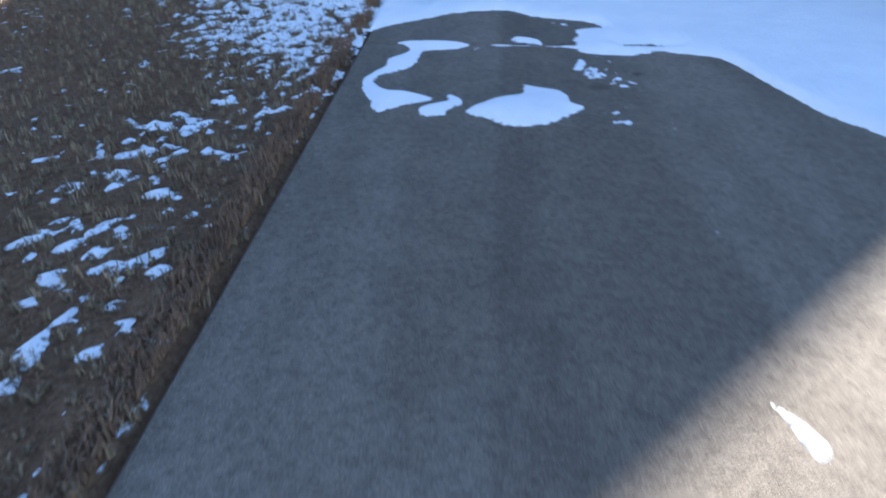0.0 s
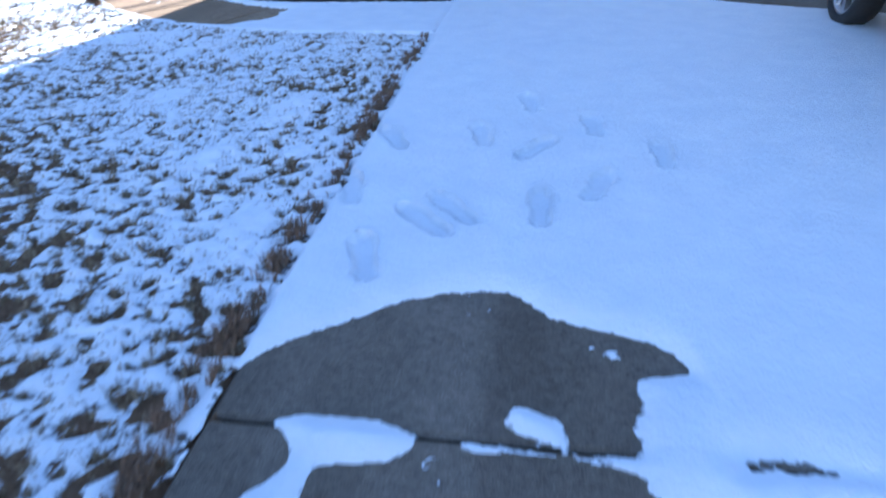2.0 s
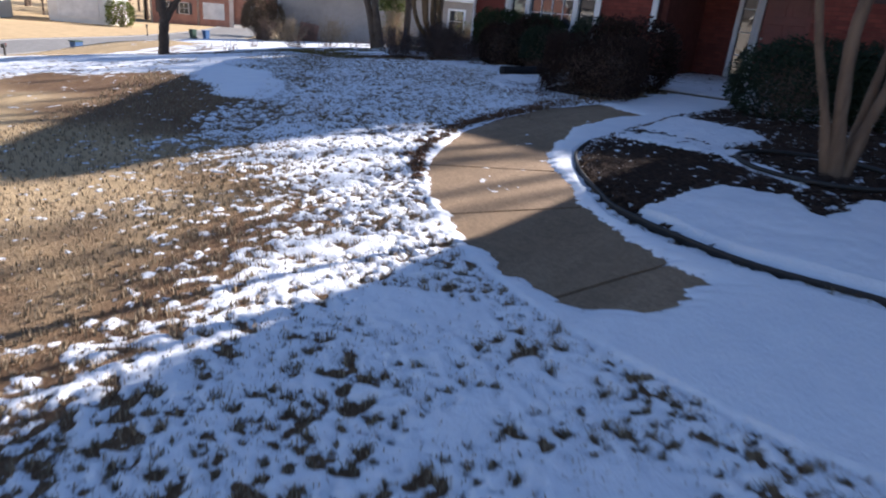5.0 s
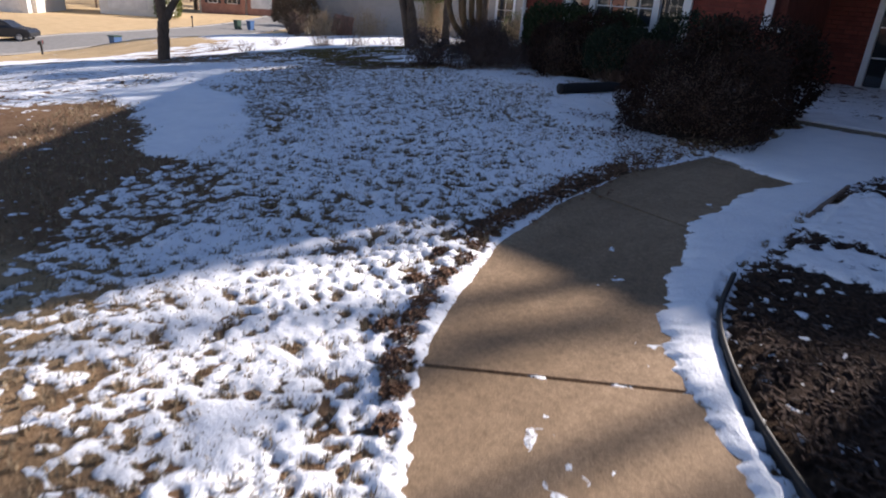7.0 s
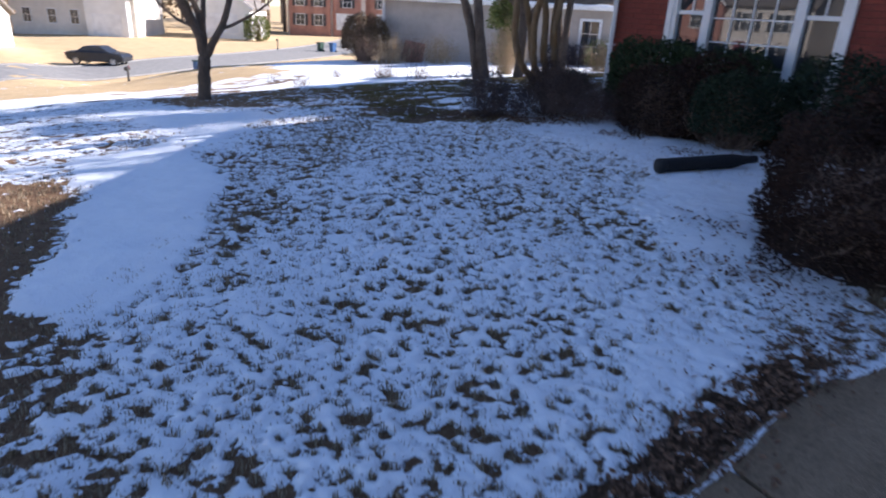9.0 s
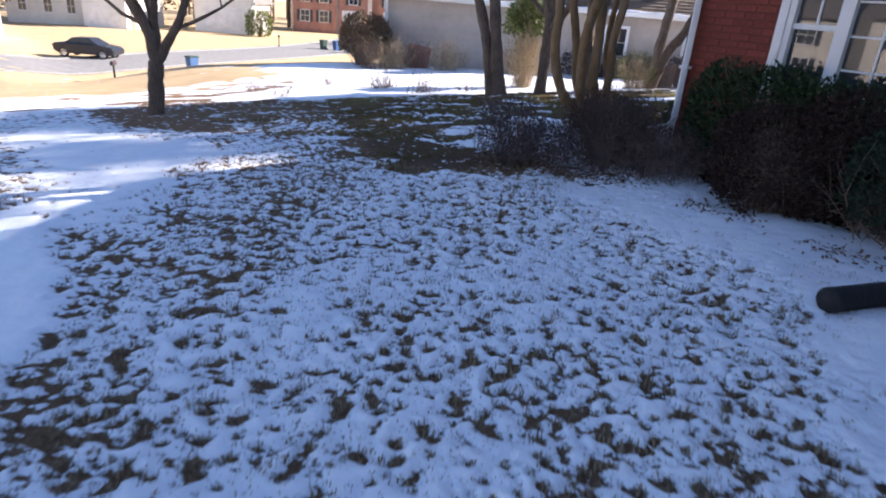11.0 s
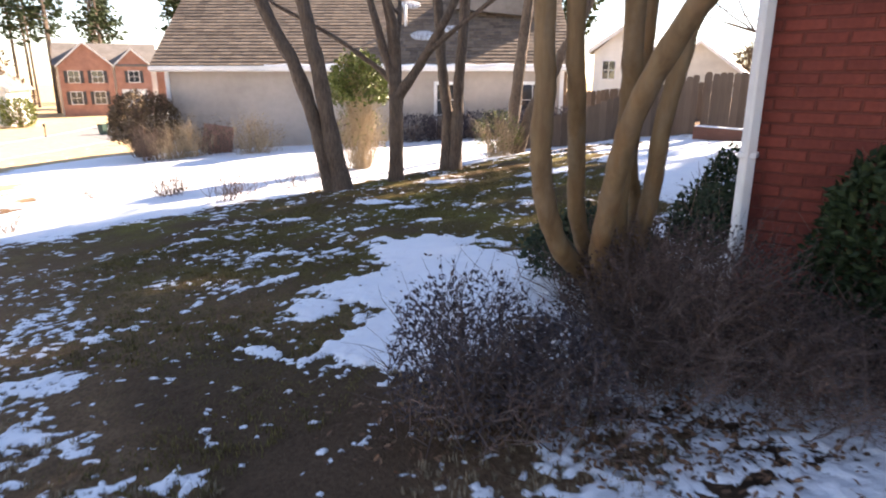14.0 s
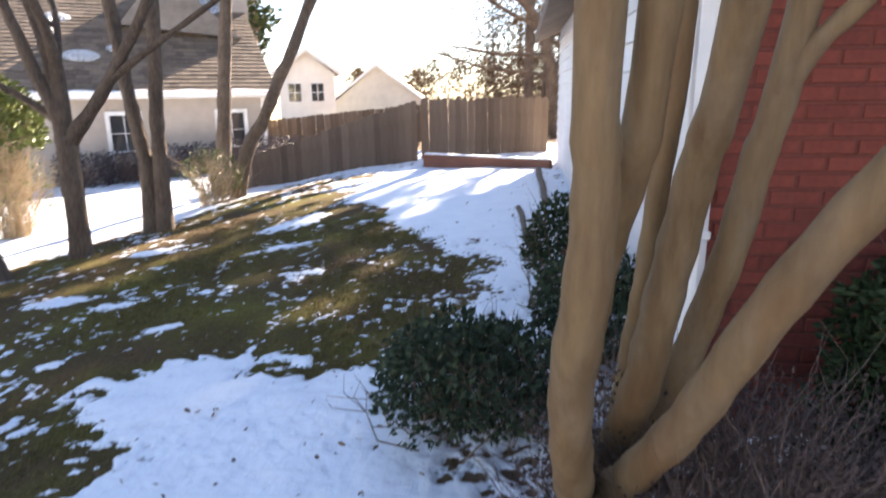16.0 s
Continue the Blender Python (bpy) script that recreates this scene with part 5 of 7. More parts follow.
def far_house(label, at, w, d, h, roof, wall, gables=(), windows=(), doors=(), garage=None, ridge="x", trim=WHITE):
    """A two-storey house: body, roof, front gables, shuttered windows and doors on its front, y = 0 looking to -y."""
    hs = thing("house", None, None, label, "house")
    hs.matrix_world = at
    part("wall", boxes((0, w, 0, d, -1.5, h)), wall, hs)
    if ridge == "x":
        part("roof", prism(bmesh.new(), [(-0.5, h - 0.05), (d / 2, h + roof), (d + 0.5, h - 0.05), (d + 0.5, h + 0.15), (d / 2, h + roof + 0.22), (-0.5, h + 0.15)], -0.4, w + 0.4, "x"), FAR_ROOF, hs)
        part("gable_wall", prism(bmesh.new(), [(0, h), (d / 2, h + roof), (d, h)], 0.02, w - 0.02, "x"), wall, hs)
    else:
        part("roof", prism(bmesh.new(), [(-0.5, h - 0.05), (w / 2, h + roof), (w + 0.5, h - 0.05), (w + 0.5, h + 0.15), (w / 2, h + roof + 0.22), (-0.5, h + 0.15)], -0.4, d + 0.4, "y"), FAR_ROOF, hs)
        part("gable_wall", prism(bmesh.new(), [(0, h), (w / 2, h + roof), (w, h)], 0.0, d, "y"), wall, hs)
        for s in (-1, 1):
            part("rake_board", prism(bmesh.new(), [(w / 2, h + roof + 0.2), (w / 2 + s * (w / 2 + 0.5), h + 0.1), (w / 2 + s * (w / 2 + 0.5), h - 0.2), (w / 2, h + roof - 0.1)], -0.48, -0.41, "y"), trim, hs)
    for gx, gw, gh, out, mat in gables:
        g = new("front_gable")
        g.parent = hs
        part("wall", prism(bmesh.new(), [(gx, -1.5), (gx + gw, -1.5), (gx + gw, h), (gx + gw / 2, h + gh), (gx, h)], -out, 0.1, "y"), mat, g)
        part("roof", prism(bmesh.new(), [(gx - 0.35, h - 0.2), (gx + gw / 2, h + gh + 0.05), (gx + gw + 0.35, h - 0.2), (gx + gw + 0.35, h), (gx + gw / 2, h + gh + 0.28), (gx - 0.35, h)], -out - 0.35, d * 0.45, "y"), FAR_ROOF, g)
        for s in (-1, 1):
            part("rake_board", prism(bmesh.new(), [(gx + gw / 2, h + gh + 0.28), (gx + gw / 2 + s * (gw / 2 + 0.35), h), (gx + gw / 2 + s * (gw / 2 + 0.35), h - 0.25), (gx + gw / 2, h + gh - 0.02)], -out - 0.42, -out - 0.36, "y"), trim, g)
    for x, z, ww, wh, y, shut in windows:
        win = new("window")
        win.parent = hs
        part("frame", boxes((x - 0.1, x + ww + 0.1, y - 0.06, y + 0.02, z - 0.1, z + wh + 0.1)), trim, win)
        part("pane", boxes((x, x + ww / 2 - 0.03, y - 0.075, y - 0.055, z, z + wh / 2 - 0.03), (x + ww / 2 + 0.03, x + ww, y - 0.075, y - 0.055, z, z + wh / 2 - 0.03), (x, x + ww / 2 - 0.03, y - 0.075, y - 0.055, z + wh / 2 + 0.03, z + wh), (x + ww / 2 + 0.03, x + ww, y - 0.075, y - 0.055, z + wh / 2 + 0.03, z + wh)), GLASS, win)
        if shut:
            for s in (x - 0.55, x + ww + 0.12):
                part("shutter", boxes((s, s + 0.43, y - 0.07, y + 0.01, z - 0.08, z + wh + 0.08)), SHUTTER, win)
    for x, y, ww, wh, mat in doors:
        dr = new("door")
        dr.parent = hs
        part("door_leaf", boxes((x, x + ww, y - 0.05, y + 0.02, -0.1, wh)), mat, dr)
        part("door_frame", boxes((x - 0.14, x, y - 0.08, y + 0.02, -0.1, wh + 0.14), (x + ww, x + ww + 0.14, y - 0.08, y + 0.02, -0.1, wh + 0.14), (x, x + ww, y - 0.08, y + 0.02, wh, wh + 0.14)), trim, dr)
    return hs


# brick-fronted house across the road, its front to the sun
far_house("two-storey brick-fronted house with a pale side wall", pose(-104.5, 55.2, -2.3, 0, 0, 62), 12.5, 9, 5.6, 3.0, PALE_WALL,
          gables=((0.3, 6.6, 3.0, 0.6, FAR_BRICK), (7.2, 4.6, 2.2, 0.3, FAR_BRICK)),
          windows=((1.4, 3.4, 1.3, 1.5, -0.6, True), (4.3, 3.4, 1.3, 1.5, -0.6, True), (8.9, 3.4, 1.3, 1.5, -0.3, True), (1.4, 0.5, 1.3, 1.6, -0.6, True), (4.3, 0.5, 1.3, 1.6, -0.6, True)),
          doors=((7.9, -0.3, 3.0, 2.3, WHITE),))
far_house("white gabled house beyond the road", pose(-95.2, 37.5, -2.6, 0, 0, 52), 7.6, 8, 3.0, 3.3, WHITE_WALL, ridge="y", doors=((1.2, 0, 4.6, 2.2, WHITE),))
far_house("pale two-storey house beyond the road", pose(-101.5, 17.5, -3.2, 0, 0, 55), 15, 9, 4.2, 3.6, PALE_WALL, gables=((9.5, 5.0, 2.6, 1.2, WHITE_WALL),),
          windows=((1.5, 1.0, 0.9, 1.6, 0, False), (4.5, 1.0, 0.9, 1.6, 0, False), (7.2, 1.0, 0.9, 1.6, 0, False)), doors=((10.4, -1.2, 3.2, 2.2, WHITE),))
far_house("low white house with a garage across the road", pose(-74.5, 4.0, -3.3, 0, 0, 66), 9, 8, 2.7, 2.2, WHITE_WALL, doors=((2, 0, 4.8, 2.2, WHITE),))
far_house("brick house further up the road", pose(-112, 74, -2.3, 0, 0, 58), 13, 9, 5.4, 3.0, FAR_BRICK, gables=((1, 5, 2.4, 0.5, FAR_BRICK),),
          windows=((2.5, 3.3, 1.3, 1.5, -0.5, True), (8.5, 3.3, 1.3, 1.5, 0, True), (8.5, 0.5, 1.3, 1.5, 0, True)), doors=((2.4, -0.5, 2.6, 2.2, WHITE),))
far_house("tall pale house behind the back fence", pose(-29.6, 61.5, -0.8, 0, 0, 20), 4.2, 7, 4.6, 1.7, WHITE_WALL, ridge="y", windows=((0.7, 2.6, 0.9, 1.3, 0, False), (2.4, 2.6, 0.9, 1.3, 0, False)))
snowy = far_house("pale house with a snowy roof behind the fence", pose(-30.0, 76.5, -1.2, 0, 0, 8), 9, 9, 2.6, 3.6, PALE_WALL, ridge="y")
for ob in snowy.children:
    if ob.name.startswith("roof"):
        ob.data.materials[0] = PACKED
# houses on the other side of the drive's street, which the front windows mirror
far_house("beige house facing the front windows", pose(-13.0, -34.0, -1.6, 0, 0, 180), 15, 9, 5.4, 3.0, PALE_WALL, gables=((1, 6, 2.6, 0.6, FAR_BRICK),),
          windows=((2.8, 3.2, 1.4, 1.5, -0.6, False), (9, 3.2, 1.3, 1.5, 0, True), (12, 3.2, 1.3, 1.5, 0, True), (9, 0.5, 1.3, 1.5, 0, True)), doors=((2, -0.6, 4.0, 2.2, WHITE),))
far_house("beige brick-trimmed house facing the front windows", pose(-31.0, -36.0, -1.8, 0, 0, 176), 14, 9, 5.4, 3.0, PALE_WALL, gables=((8, 5, 2.6, 0.6, FAR_BRICK),),
          windows=((1.8, 3.2, 1.4, 1.5, 0, True), (9.8, 3.2, 1.3, 1.5, -0.6, False), (5, 3.2, 1.3, 1.5, 0, True), (1.8, 0.5, 1.3, 1.5, 0, True)), doors=((5.5, 0, 1.1, 2.2, REDDOOR),))

# ---------------------------------------------------------------- road
V, F = [], []
mid = smooth_line([(-34, -60, 0), (-44, -20, 0), (-52.5, 6, 0), (-57, 18, 0), (-62, 28, 0), (-70, 41, 0), (-84, 56, 0), (-110, 78, 0)], 8)
for k, p in enumerate(mid):
    d = (mid[min(k + 1, len(mid) - 1)] - mid[max(k - 1, 0)]).normalized()
    s = Vector((-d.y, d.x, 0))
    for a, lift in ((-4.1, 0.02), (-4.05, 0.12), (-3.85, 0.12), (-3.8, 0.03), (0, 0.08), (3.8, 0.03), (3.85, 0.12), (4.05, 0.12), (4.1, 0.02)):
        q = p + s * a
        V.append((q.x, q.y, hz(q.x, q.y) + lift))
for k in range(len(mid) - 1):
    F += [(k * 9 + i, k * 9 + i + 1, (k + 1) * 9 + i + 1, (k + 1) * 9 + i)[::-1] for i in range(8)]
thing("road", mesh_of("road", V, F, False), ASPHALT, "sunlit grey asphalt road with low kerbs", "road", kind="structure")


# ---------------------------------------------------------------- trees
def grow(V, F, start, way, length, radius, depth, rng, bend=0.25, lift=0.1, sides=6, forks=(2, 3)):
    """A limb that bends, tapers and forks into ever thinner ones."""
    pts, radii = [Vector(start)], [radius]
    d = Vector(way).normalized()
    n = 5 if depth > 1 else 4
    for k in range(n):
        d = (d + Vector((rng.uniform(-bend, bend), rng.uniform(-bend, bend), rng.uniform(-bend, bend) * 0.6 + lift * 0.5))).normalized()
        pts.append(pts[-1] + d * length / n)
        radii.append(radius * (1 - 0.55 * (k + 1) / n))
    tube_into(V, F, pts, radii, sides if radius > 0.015 else 4, cap=False, rng=rng)
    if depth > 0:
        for k in range(rng.randint(*forks)):
            at = rng.choice(range(2, n + 1))
            side = Vector((rng.uniform(-1, 1), rng.uniform(-1, 1), rng.uniform(-0.2, 0.9)))
            grow(V, F, pts[at], (d * 0.9 + side * 0.75), length * rng.uniform(0.55, 0.8), radii[at] * rng.uniform(0.55, 0.75), depth - 1, rng, bend, lift, sides, forks)


def stem_tree(name, label, stems, mat, seed, crown=((1.6, 3),), wob=0.20, group="", sides=12, flare=1.25, side_limbs=()):
    """A bare tree from the lines of its stems, each (points, foot radius, top radius); boughs and twigs go on above."""
    rng = random.Random(seed)
    base = stems[0][0][0]
    tree = thing(name, None, None, label, "tree", group)
    tree.location = base
    o = Vector(base)
    VC, FC = [], []
    for pts, r0, r1 in stems:
        line = smooth_line([Vector(p) - o for p in pts], 5)
        n = len(line) - 1
        V, F = [], []
        radii = [(r0 + (r1 - r0) * k / n) * (1 + (flare - 1) * max(0, 1 - 4 * k / n)) * (1 + 0.05 * math.sin(k * 1.7 + r0 * 50)) for k in range(n + 1)]
        tube_into(V, F, line, radii, sides, wob=wob, rng=rng)
        part("trunk", mesh_of("trunk", V, F), mat, tree)
        d = (line[-1] - line[-3]).normalized()
        for length, depth in crown:
            for _ in range(2):
                grow(VC, FC, line[-1], d + Vector((rng.uniform(-0.35, 0.35), rng.uniform(-0.35, 0.35), 0.3)), length, r1 * 0.8, depth, rng)
    for p, d, length, r, depth in side_limbs:
        grow(VC, FC, Vector(p) - o, d, length, r, depth, rng)
    if FC:
        part("crown", mesh_of("crown", VC, FC), mat, tree, "bare winter branches")
    return tree


# crape myrtle by the house corner: smooth tan stems from one foot
FOOT = (-11.33, 17.02, 0.66)
stem_tree("crape_myrtle", "multi-stemmed crape myrtle with smooth tan mottled bark", [
    ([FOOT, (-11.39, 16.78, 1.08), (-11.42, 16.50, 1.30), (-11.445, 16.37, 1.5), (-11.455, 16.30, 1.7), (-11.44, 16.25, 1.9), (-11.43, 16.25, 2.1), (-11.44, 16.24, 2.3), (-11.43, 16.2, 3.1)], 0.052, 0.043),
    ([FOOT, (-11.405, 16.90, 1.1), (-11.41, 16.72, 1.3), (-11.41, 16.60, 1.5), (-11.395, 16.54, 1.7), (-11.38, 16.48, 1.9), (-11.35, 16.38, 2.1), (-11.335, 16.31, 2.3), (-11.3, 16.2, 3.1)], 0.044, 0.038),
    ([FOOT, (-11.27, 16.90, 1.1), (-11.255, 16.78, 1.3), (-11.235, 16.67, 1.5), (-11.215, 16.63, 1.7), (-11.19, 16.60, 1.9), (-11.17, 16.55, 2.1), (-11.15, 16.47, 2.3), (-11.1, 16.3, 3.0)], 0.056, 0.042),
    ([FOOT, (-11.25, 16.95, 1.15), (-11.225, 16.90, 1.5), (-11.225, 16.80, 1.7), (-11.215, 16.77, 1.9), (-11.20, 16.76, 2.1), (-11.18, 16.76, 2.3), (-11.15, 16.75, 3.0)], 0.034, 0.026),
    ([FOOT, (-11.22, 16.90, 1.15), (-11.12, 16.76, 1.5), (-11.08, 16.70, 1.7), (-11.05, 16.64, 1.9), (-11.015, 16.64, 2.1), (-10.975, 16.63, 2.3), (-10.9, 16.6, 3.0)], 0.046, 0.036),
    ([(-10.985, 16.63, 2.25), (-10.93, 16.60, 2.36), (-10.84, 16.56, 2.48), (-10.7, 16.5, 2.8)], 0.026, 0.020),
    ([FOOT, (-11.29, 16.76, 1.08), (-11.265, 16.56, 1.30), (-11.20, 16.43, 1.5), (-11.14, 16.34, 1.7), (-11.075, 16.26, 1.9), (-10.98, 16.19, 2.1), (-10.84, 16.12, 2.32), (-10.5, 15.95, 2.8)], 0.050, 0.042)],
    CRAPE, 5, crown=((1.5, 3),), wob=0.05, sides=16, flare=1.3)
# crape myrtle in the bed
FOOT = (-2.28, 11.72, 0.55)
stem_tree("crape_myrtle", "crape myrtle with several grey-tan stems in a mulch ring", [
    ([(-2.31, 11.70, 0.55), (-2.47, 11.59, 1.17), (-2.61, 11.50, 1.61), (-2.70, 11.44, 2.0), (-2.85, 11.4, 2.8)], 0.036, 0.028),
    ([FOOT, (-2.36, 11.65, 1.15), (-2.42, 11.62, 1.62), (-2.42, 11.62, 1.95), (-2.35, 11.65, 2.8)], 0.056, 0.044),
    ([(-2.25, 11.75, 0.55), (-2.17, 11.80, 1.09), (-2.11, 11.82, 1.45), (-2.12, 11.82, 1.75), (-2.05, 11.85, 2.7)], 0.044, 0.036),
    ([(-2.28, 11.76, 0.55), (-2.24, 11.88, 1.1), (-2.20, 11.98, 1.7), (-2.10, 12.1, 2.6)], 0.038, 0.030)],
    CRAPE_SHADED, 6, crown=((1.3, 3),), wob=0.08, flare=1.75)
# young tree on the lawn
stem_tree("lawn_tree", "bare young tree with a low fork on the sunlit lawn", [
    ([(-18.55, 14.15, -0.12), (-18.53, 14.17, 0.45), (-18.50, 14.20, 0.86)], 0.137, 0.122),
    ([(-18.50, 14.20, 0.82), (-18.56, 14.13, 1.3), (-18.68, 14.0, 1.62), (-18.78, 13.88, 1.9), (-19.0, 13.6, 2.8)], 0.086, 0.050),
    ([(-18.50, 14.20, 0.82), (-18.38, 14.38, 1.18), (-18.25, 14.54, 1.5), (-18.16, 14.66, 1.9), (-18.0, 14.9, 2.9)], 0.086, 0.050),
    ([(-18.52, 14.18, 0.84), (-18.50, 14.22, 1.4), (-18.45, 14.28, 2.2), (-18.4, 14.3, 3.0)], 0.065, 0.036)],
    BARKG, 7, crown=((2.2, 4),), flare=1.2, side_limbs=[((-18.62, 14.05, 1.45), (-0.75, -0.9, 0.35), 1.7, 0.035, 3), ((-18.3, 14.45, 1.4), (0.5, 0.9, 0.4), 1.5, 0.035, 3)])
# the row of trees on the property line
stem_tree("line_tree", "two leaning dark trunks from one foot at the lawn's rim", [
    ([(-17.05, 20.56, 0.22), (-17.22, 20.44, 1.30), (-17.45, 20.28, 2.23), (-17.7, 20.1, 2.85), (-18.2, 19.8, 4.2)], 0.122, 0.079),
    ([(-16.90, 20.62, 0.22), (-17.05, 20.53, 1.33), (-17.18, 20.47, 2.23), (-17.28, 20.41, 2.85), (-17.5, 20.3, 4.2)], 0.137, 0.086)],
    BARKG, 8, crown=((2.0, 4),), flare=1.35, group="trees along the lawn's rim")
stem_tree("line_tree", "dark forked tree with spreading limbs at the lawn's rim", [
    ([(-16.52, 21.41, 0.25), (-16.50, 21.41, 1.31), (-16.49, 21.41, 1.87)], 0.119, 0.108),
    ([(-16.49, 21.41, 1.80), (-16.54, 21.41, 2.7), (-16.62, 21.40, 3.09), (-16.9, 21.4, 4.0)], 0.083, 0.050),
    ([(-16.48, 21.41, 1.78), (-16.14, 21.46, 2.17), (-15.81, 21.50, 2.63), (-15.51, 21.53, 3.08), (-15.1, 21.6, 3.9)], 0.076, 0.047),
    ([(-15.95, 21.48, 2.43), (-15.49, 21.54, 2.74), (-15.05, 21.59, 3.02), (-14.3, 21.7, 3.5)], 0.043, 0.025),
    ([(-16.53, 21.41, 2.02), (-16.88, 21.30, 2.30), (-17.35, 20.95, 2.70), (-17.95, 20.44, 3.12)], 0.050, 0.025)],
    BARKG, 9, crown=((1.7, 4),), flare=1.3, group="trees along the lawn's rim")
stem_tree("line_tree", "twin-trunked dark tree at the lawn's rim", [
    ([(-16.36, 22.59, 0.3), (-16.34, 22.60, 1.36), (-16.39, 22.59, 1.79), (-16.46, 22.58, 2.35), (-16.51, 22.57, 3.1), (-16.6, 22.5, 4.5)], 0.101, 0.072),
    ([(-16.22, 22.61, 0.3), (-16.16, 22.62, 1.36), (-16.13, 22.62, 2.07), (-16.07, 22.63, 2.75), (-15.95, 22.65, 4.5)], 0.101, 0.079)],
    BARKG, 10, crown=((1.8, 4),), flare=1.35, group="trees along the lawn's rim")
stem_tree("line_tree", "slender upright dark trunk near the fence", [([(-17.15, 26.0, -0.2), (-17.0, 26.03, 0.9), (-16.9, 26.04, 1.97), (-16.78, 26.05, 2.95), (-16.6, 26.1, 4.6)], 0.144, 0.101)], BARKG, 12, crown=((1.8, 3),), group="trees along the lawn's rim")
stem_tree("line_tree", "leaning vine-wrapped trunk beside the fence", [([(-16.35, 25.0, 0.35), (-16.05, 25.07, 1.44), (-15.78, 25.10, 1.85), (-15.5, 25.14, 2.44), (-15.18, 25.17, 3.05), (-14.7, 25.25, 4.1)], 0.108, 0.086)], BARKG, 13, crown=((1.8, 3),), wob=0.3, group="trees along the lawn's rim")
# bare tree behind the back fence, whose branches hang into view
stem_tree("garden_tree", "bare spreading tree behind the back fence", [([(-10.6, 33.0, 0.6), (-10.7, 33.0, 2.6), (-11.2, 32.6, 4.2), (-12.5, 31.8, 5.4)], 0.20, 0.10), ([(-10.6, 33.0, 2.2), (-10.0, 33.2, 3.8), (-9.6, 33.0, 5.5)], 0.14, 0.08)], BARKG, 14, crown=((3.0, 4),),
          side_limbs=[((-11.2, 32.6, 4.0), (-1.0, -0.35, 0.25), 3.4, 0.07, 4), ((-10.9, 32.8, 3.2), (-0.9, 0.2, 0.1), 2.8, 0.06, 4), ((-10.7, 33.0, 2.7), (-1.0, -0.1, 0.2), 3.6, 0.06, 4), ((-10.6, 33.0, 3.0), (0.6, -0.4, 0.4), 2.6, 0.05, 4)])


# unseen trees added behind the roof to streak lawn and walk with shadow
for k, (x, y) in enumerate(((3.0, 34.0), (-1.8, 35.5))):
    rng = random.Random(40 + k)
    stem_tree("garden_tree", "unseen tall bare tree behind the house, added for its shadow streaks", [([(x, y, 0.8), (x + 0.1, y, 5.0), (x - 0.2, y + 0.1, 9.5), (x + 0.1, y, 13.0)], 0.28, 0.12)], BARKG, 15 + k, crown=((3.6, 2),),
              side_limbs=[((x, y, 9.0 + 0.7 * j), (0.55 * math.cos(j * 2.4), 0.55 * math.sin(j * 2.4), 1.0), rng.uniform(4.0, 5.5), rng.uniform(0.045, 0.07), 1) for j in range(5)])


# out-of-view tree; its upright limbs are added to cast streaks across the walk
rng = random.Random(46)
stem_tree("garden_tree", "unseen upright-limbed bare tree behind the house, added to streak the walk with shadow", [([(1.1, 28.6, 0.8), (1.2, 28.6, 4.0), (1.1, 28.7, 8.0)], 0.26, 0.16)], BARKG, 18, crown=((2.5, 1),),
          side_limbs=[((1.1 + 0.12 * j, 28.6, 7.2 + 0.15 * abs(j)), (0.20 * j + rng.uniform(-0.06, 0.06), rng.uniform(-0.1, 0.1), 1.0), rng.uniform(6.0, 8.0), rng.uniform(0.085, 0.12), 1) for j in (-4, -3, -2, -1, 0, 1, 2, 3)])


def leaf_cloud(rng, n, size, place, out=0.6):
    """n folded leaves; place() gives a point and the way out of the clump."""
    V, F = [], []
    for _ in range(n):
        p, o = place()
        d = (o * out + Vector((rng.gauss(0, 1), rng.gauss(0, 1), rng.gauss(0.3, 0.8)))).normalized()
        s = d.cross(Vector((rng.gauss(0, 1), rng.gauss(0, 1), rng.gauss(0, 1)))).normalized()
        up = d.cross(s)
        L, w = size * rng.uniform(0.7, 1.35), size * rng.uniform(0.20, 0.32)
        k = len(V)
        V += [p, p + d * L * 0.5 + s * w + up * w * 0.4, p + d * L, p + d * L * 0.5 - s * w + up * w * 0.4]
        F += [(k, k + 1, k + 2), (k, k + 2, k + 3)]
    return V, F


def twigs(rng, n, reach, foot=0.12, r=0.006, forks=3, flat=1.0, droop=0.0):
    V, F = [], []
    for _ in range(n):
        a, e = rng.uniform(0, 2 * math.pi), rng.uniform(0.38, 1.45)
        d = Vector((math.cos(a) * math.cos(e), math.sin(a) * math.cos(e), math.sin(e) * flat))
        p = Vector((rng.gauss(0, foot), rng.gauss(0, foot), 0))
        L = rng.uniform(0.6, 1.0)
        end = Vector((d.x * reach[0], d.y * reach[1], d.z * reach[2])) * L
        bend = Vector((rng.gauss(0, 0.06), rng.gauss(0, 0.06), rng.gauss(0, 0.04)))
        pts = [p, p + end * 0.45 + bend, p + end * 0.8 + bend * 0.5, p + end]
        tube_into(V, F, pts, [r, r * 0.75, r * 0.5, r * 0.25], 3, cap=False, rng=rng)
        for _ in range(forks):
            q = pts[rng.choice((1, 2, 2))]
            t = (end.normalized() + Vector((rng.gauss(0, 0.55), rng.gauss(0, 0.55), rng.gauss(0, 0.45) - droop))) * rng.uniform(0.1, 0.3) * reach[2]
            tube_into(V, F, [q, q + t * 0.6 + bend * 0.3, q + t], [r * 0.5, r * 0.35, r * 0.15], 3, cap=False, rng=rng)
    return V, F


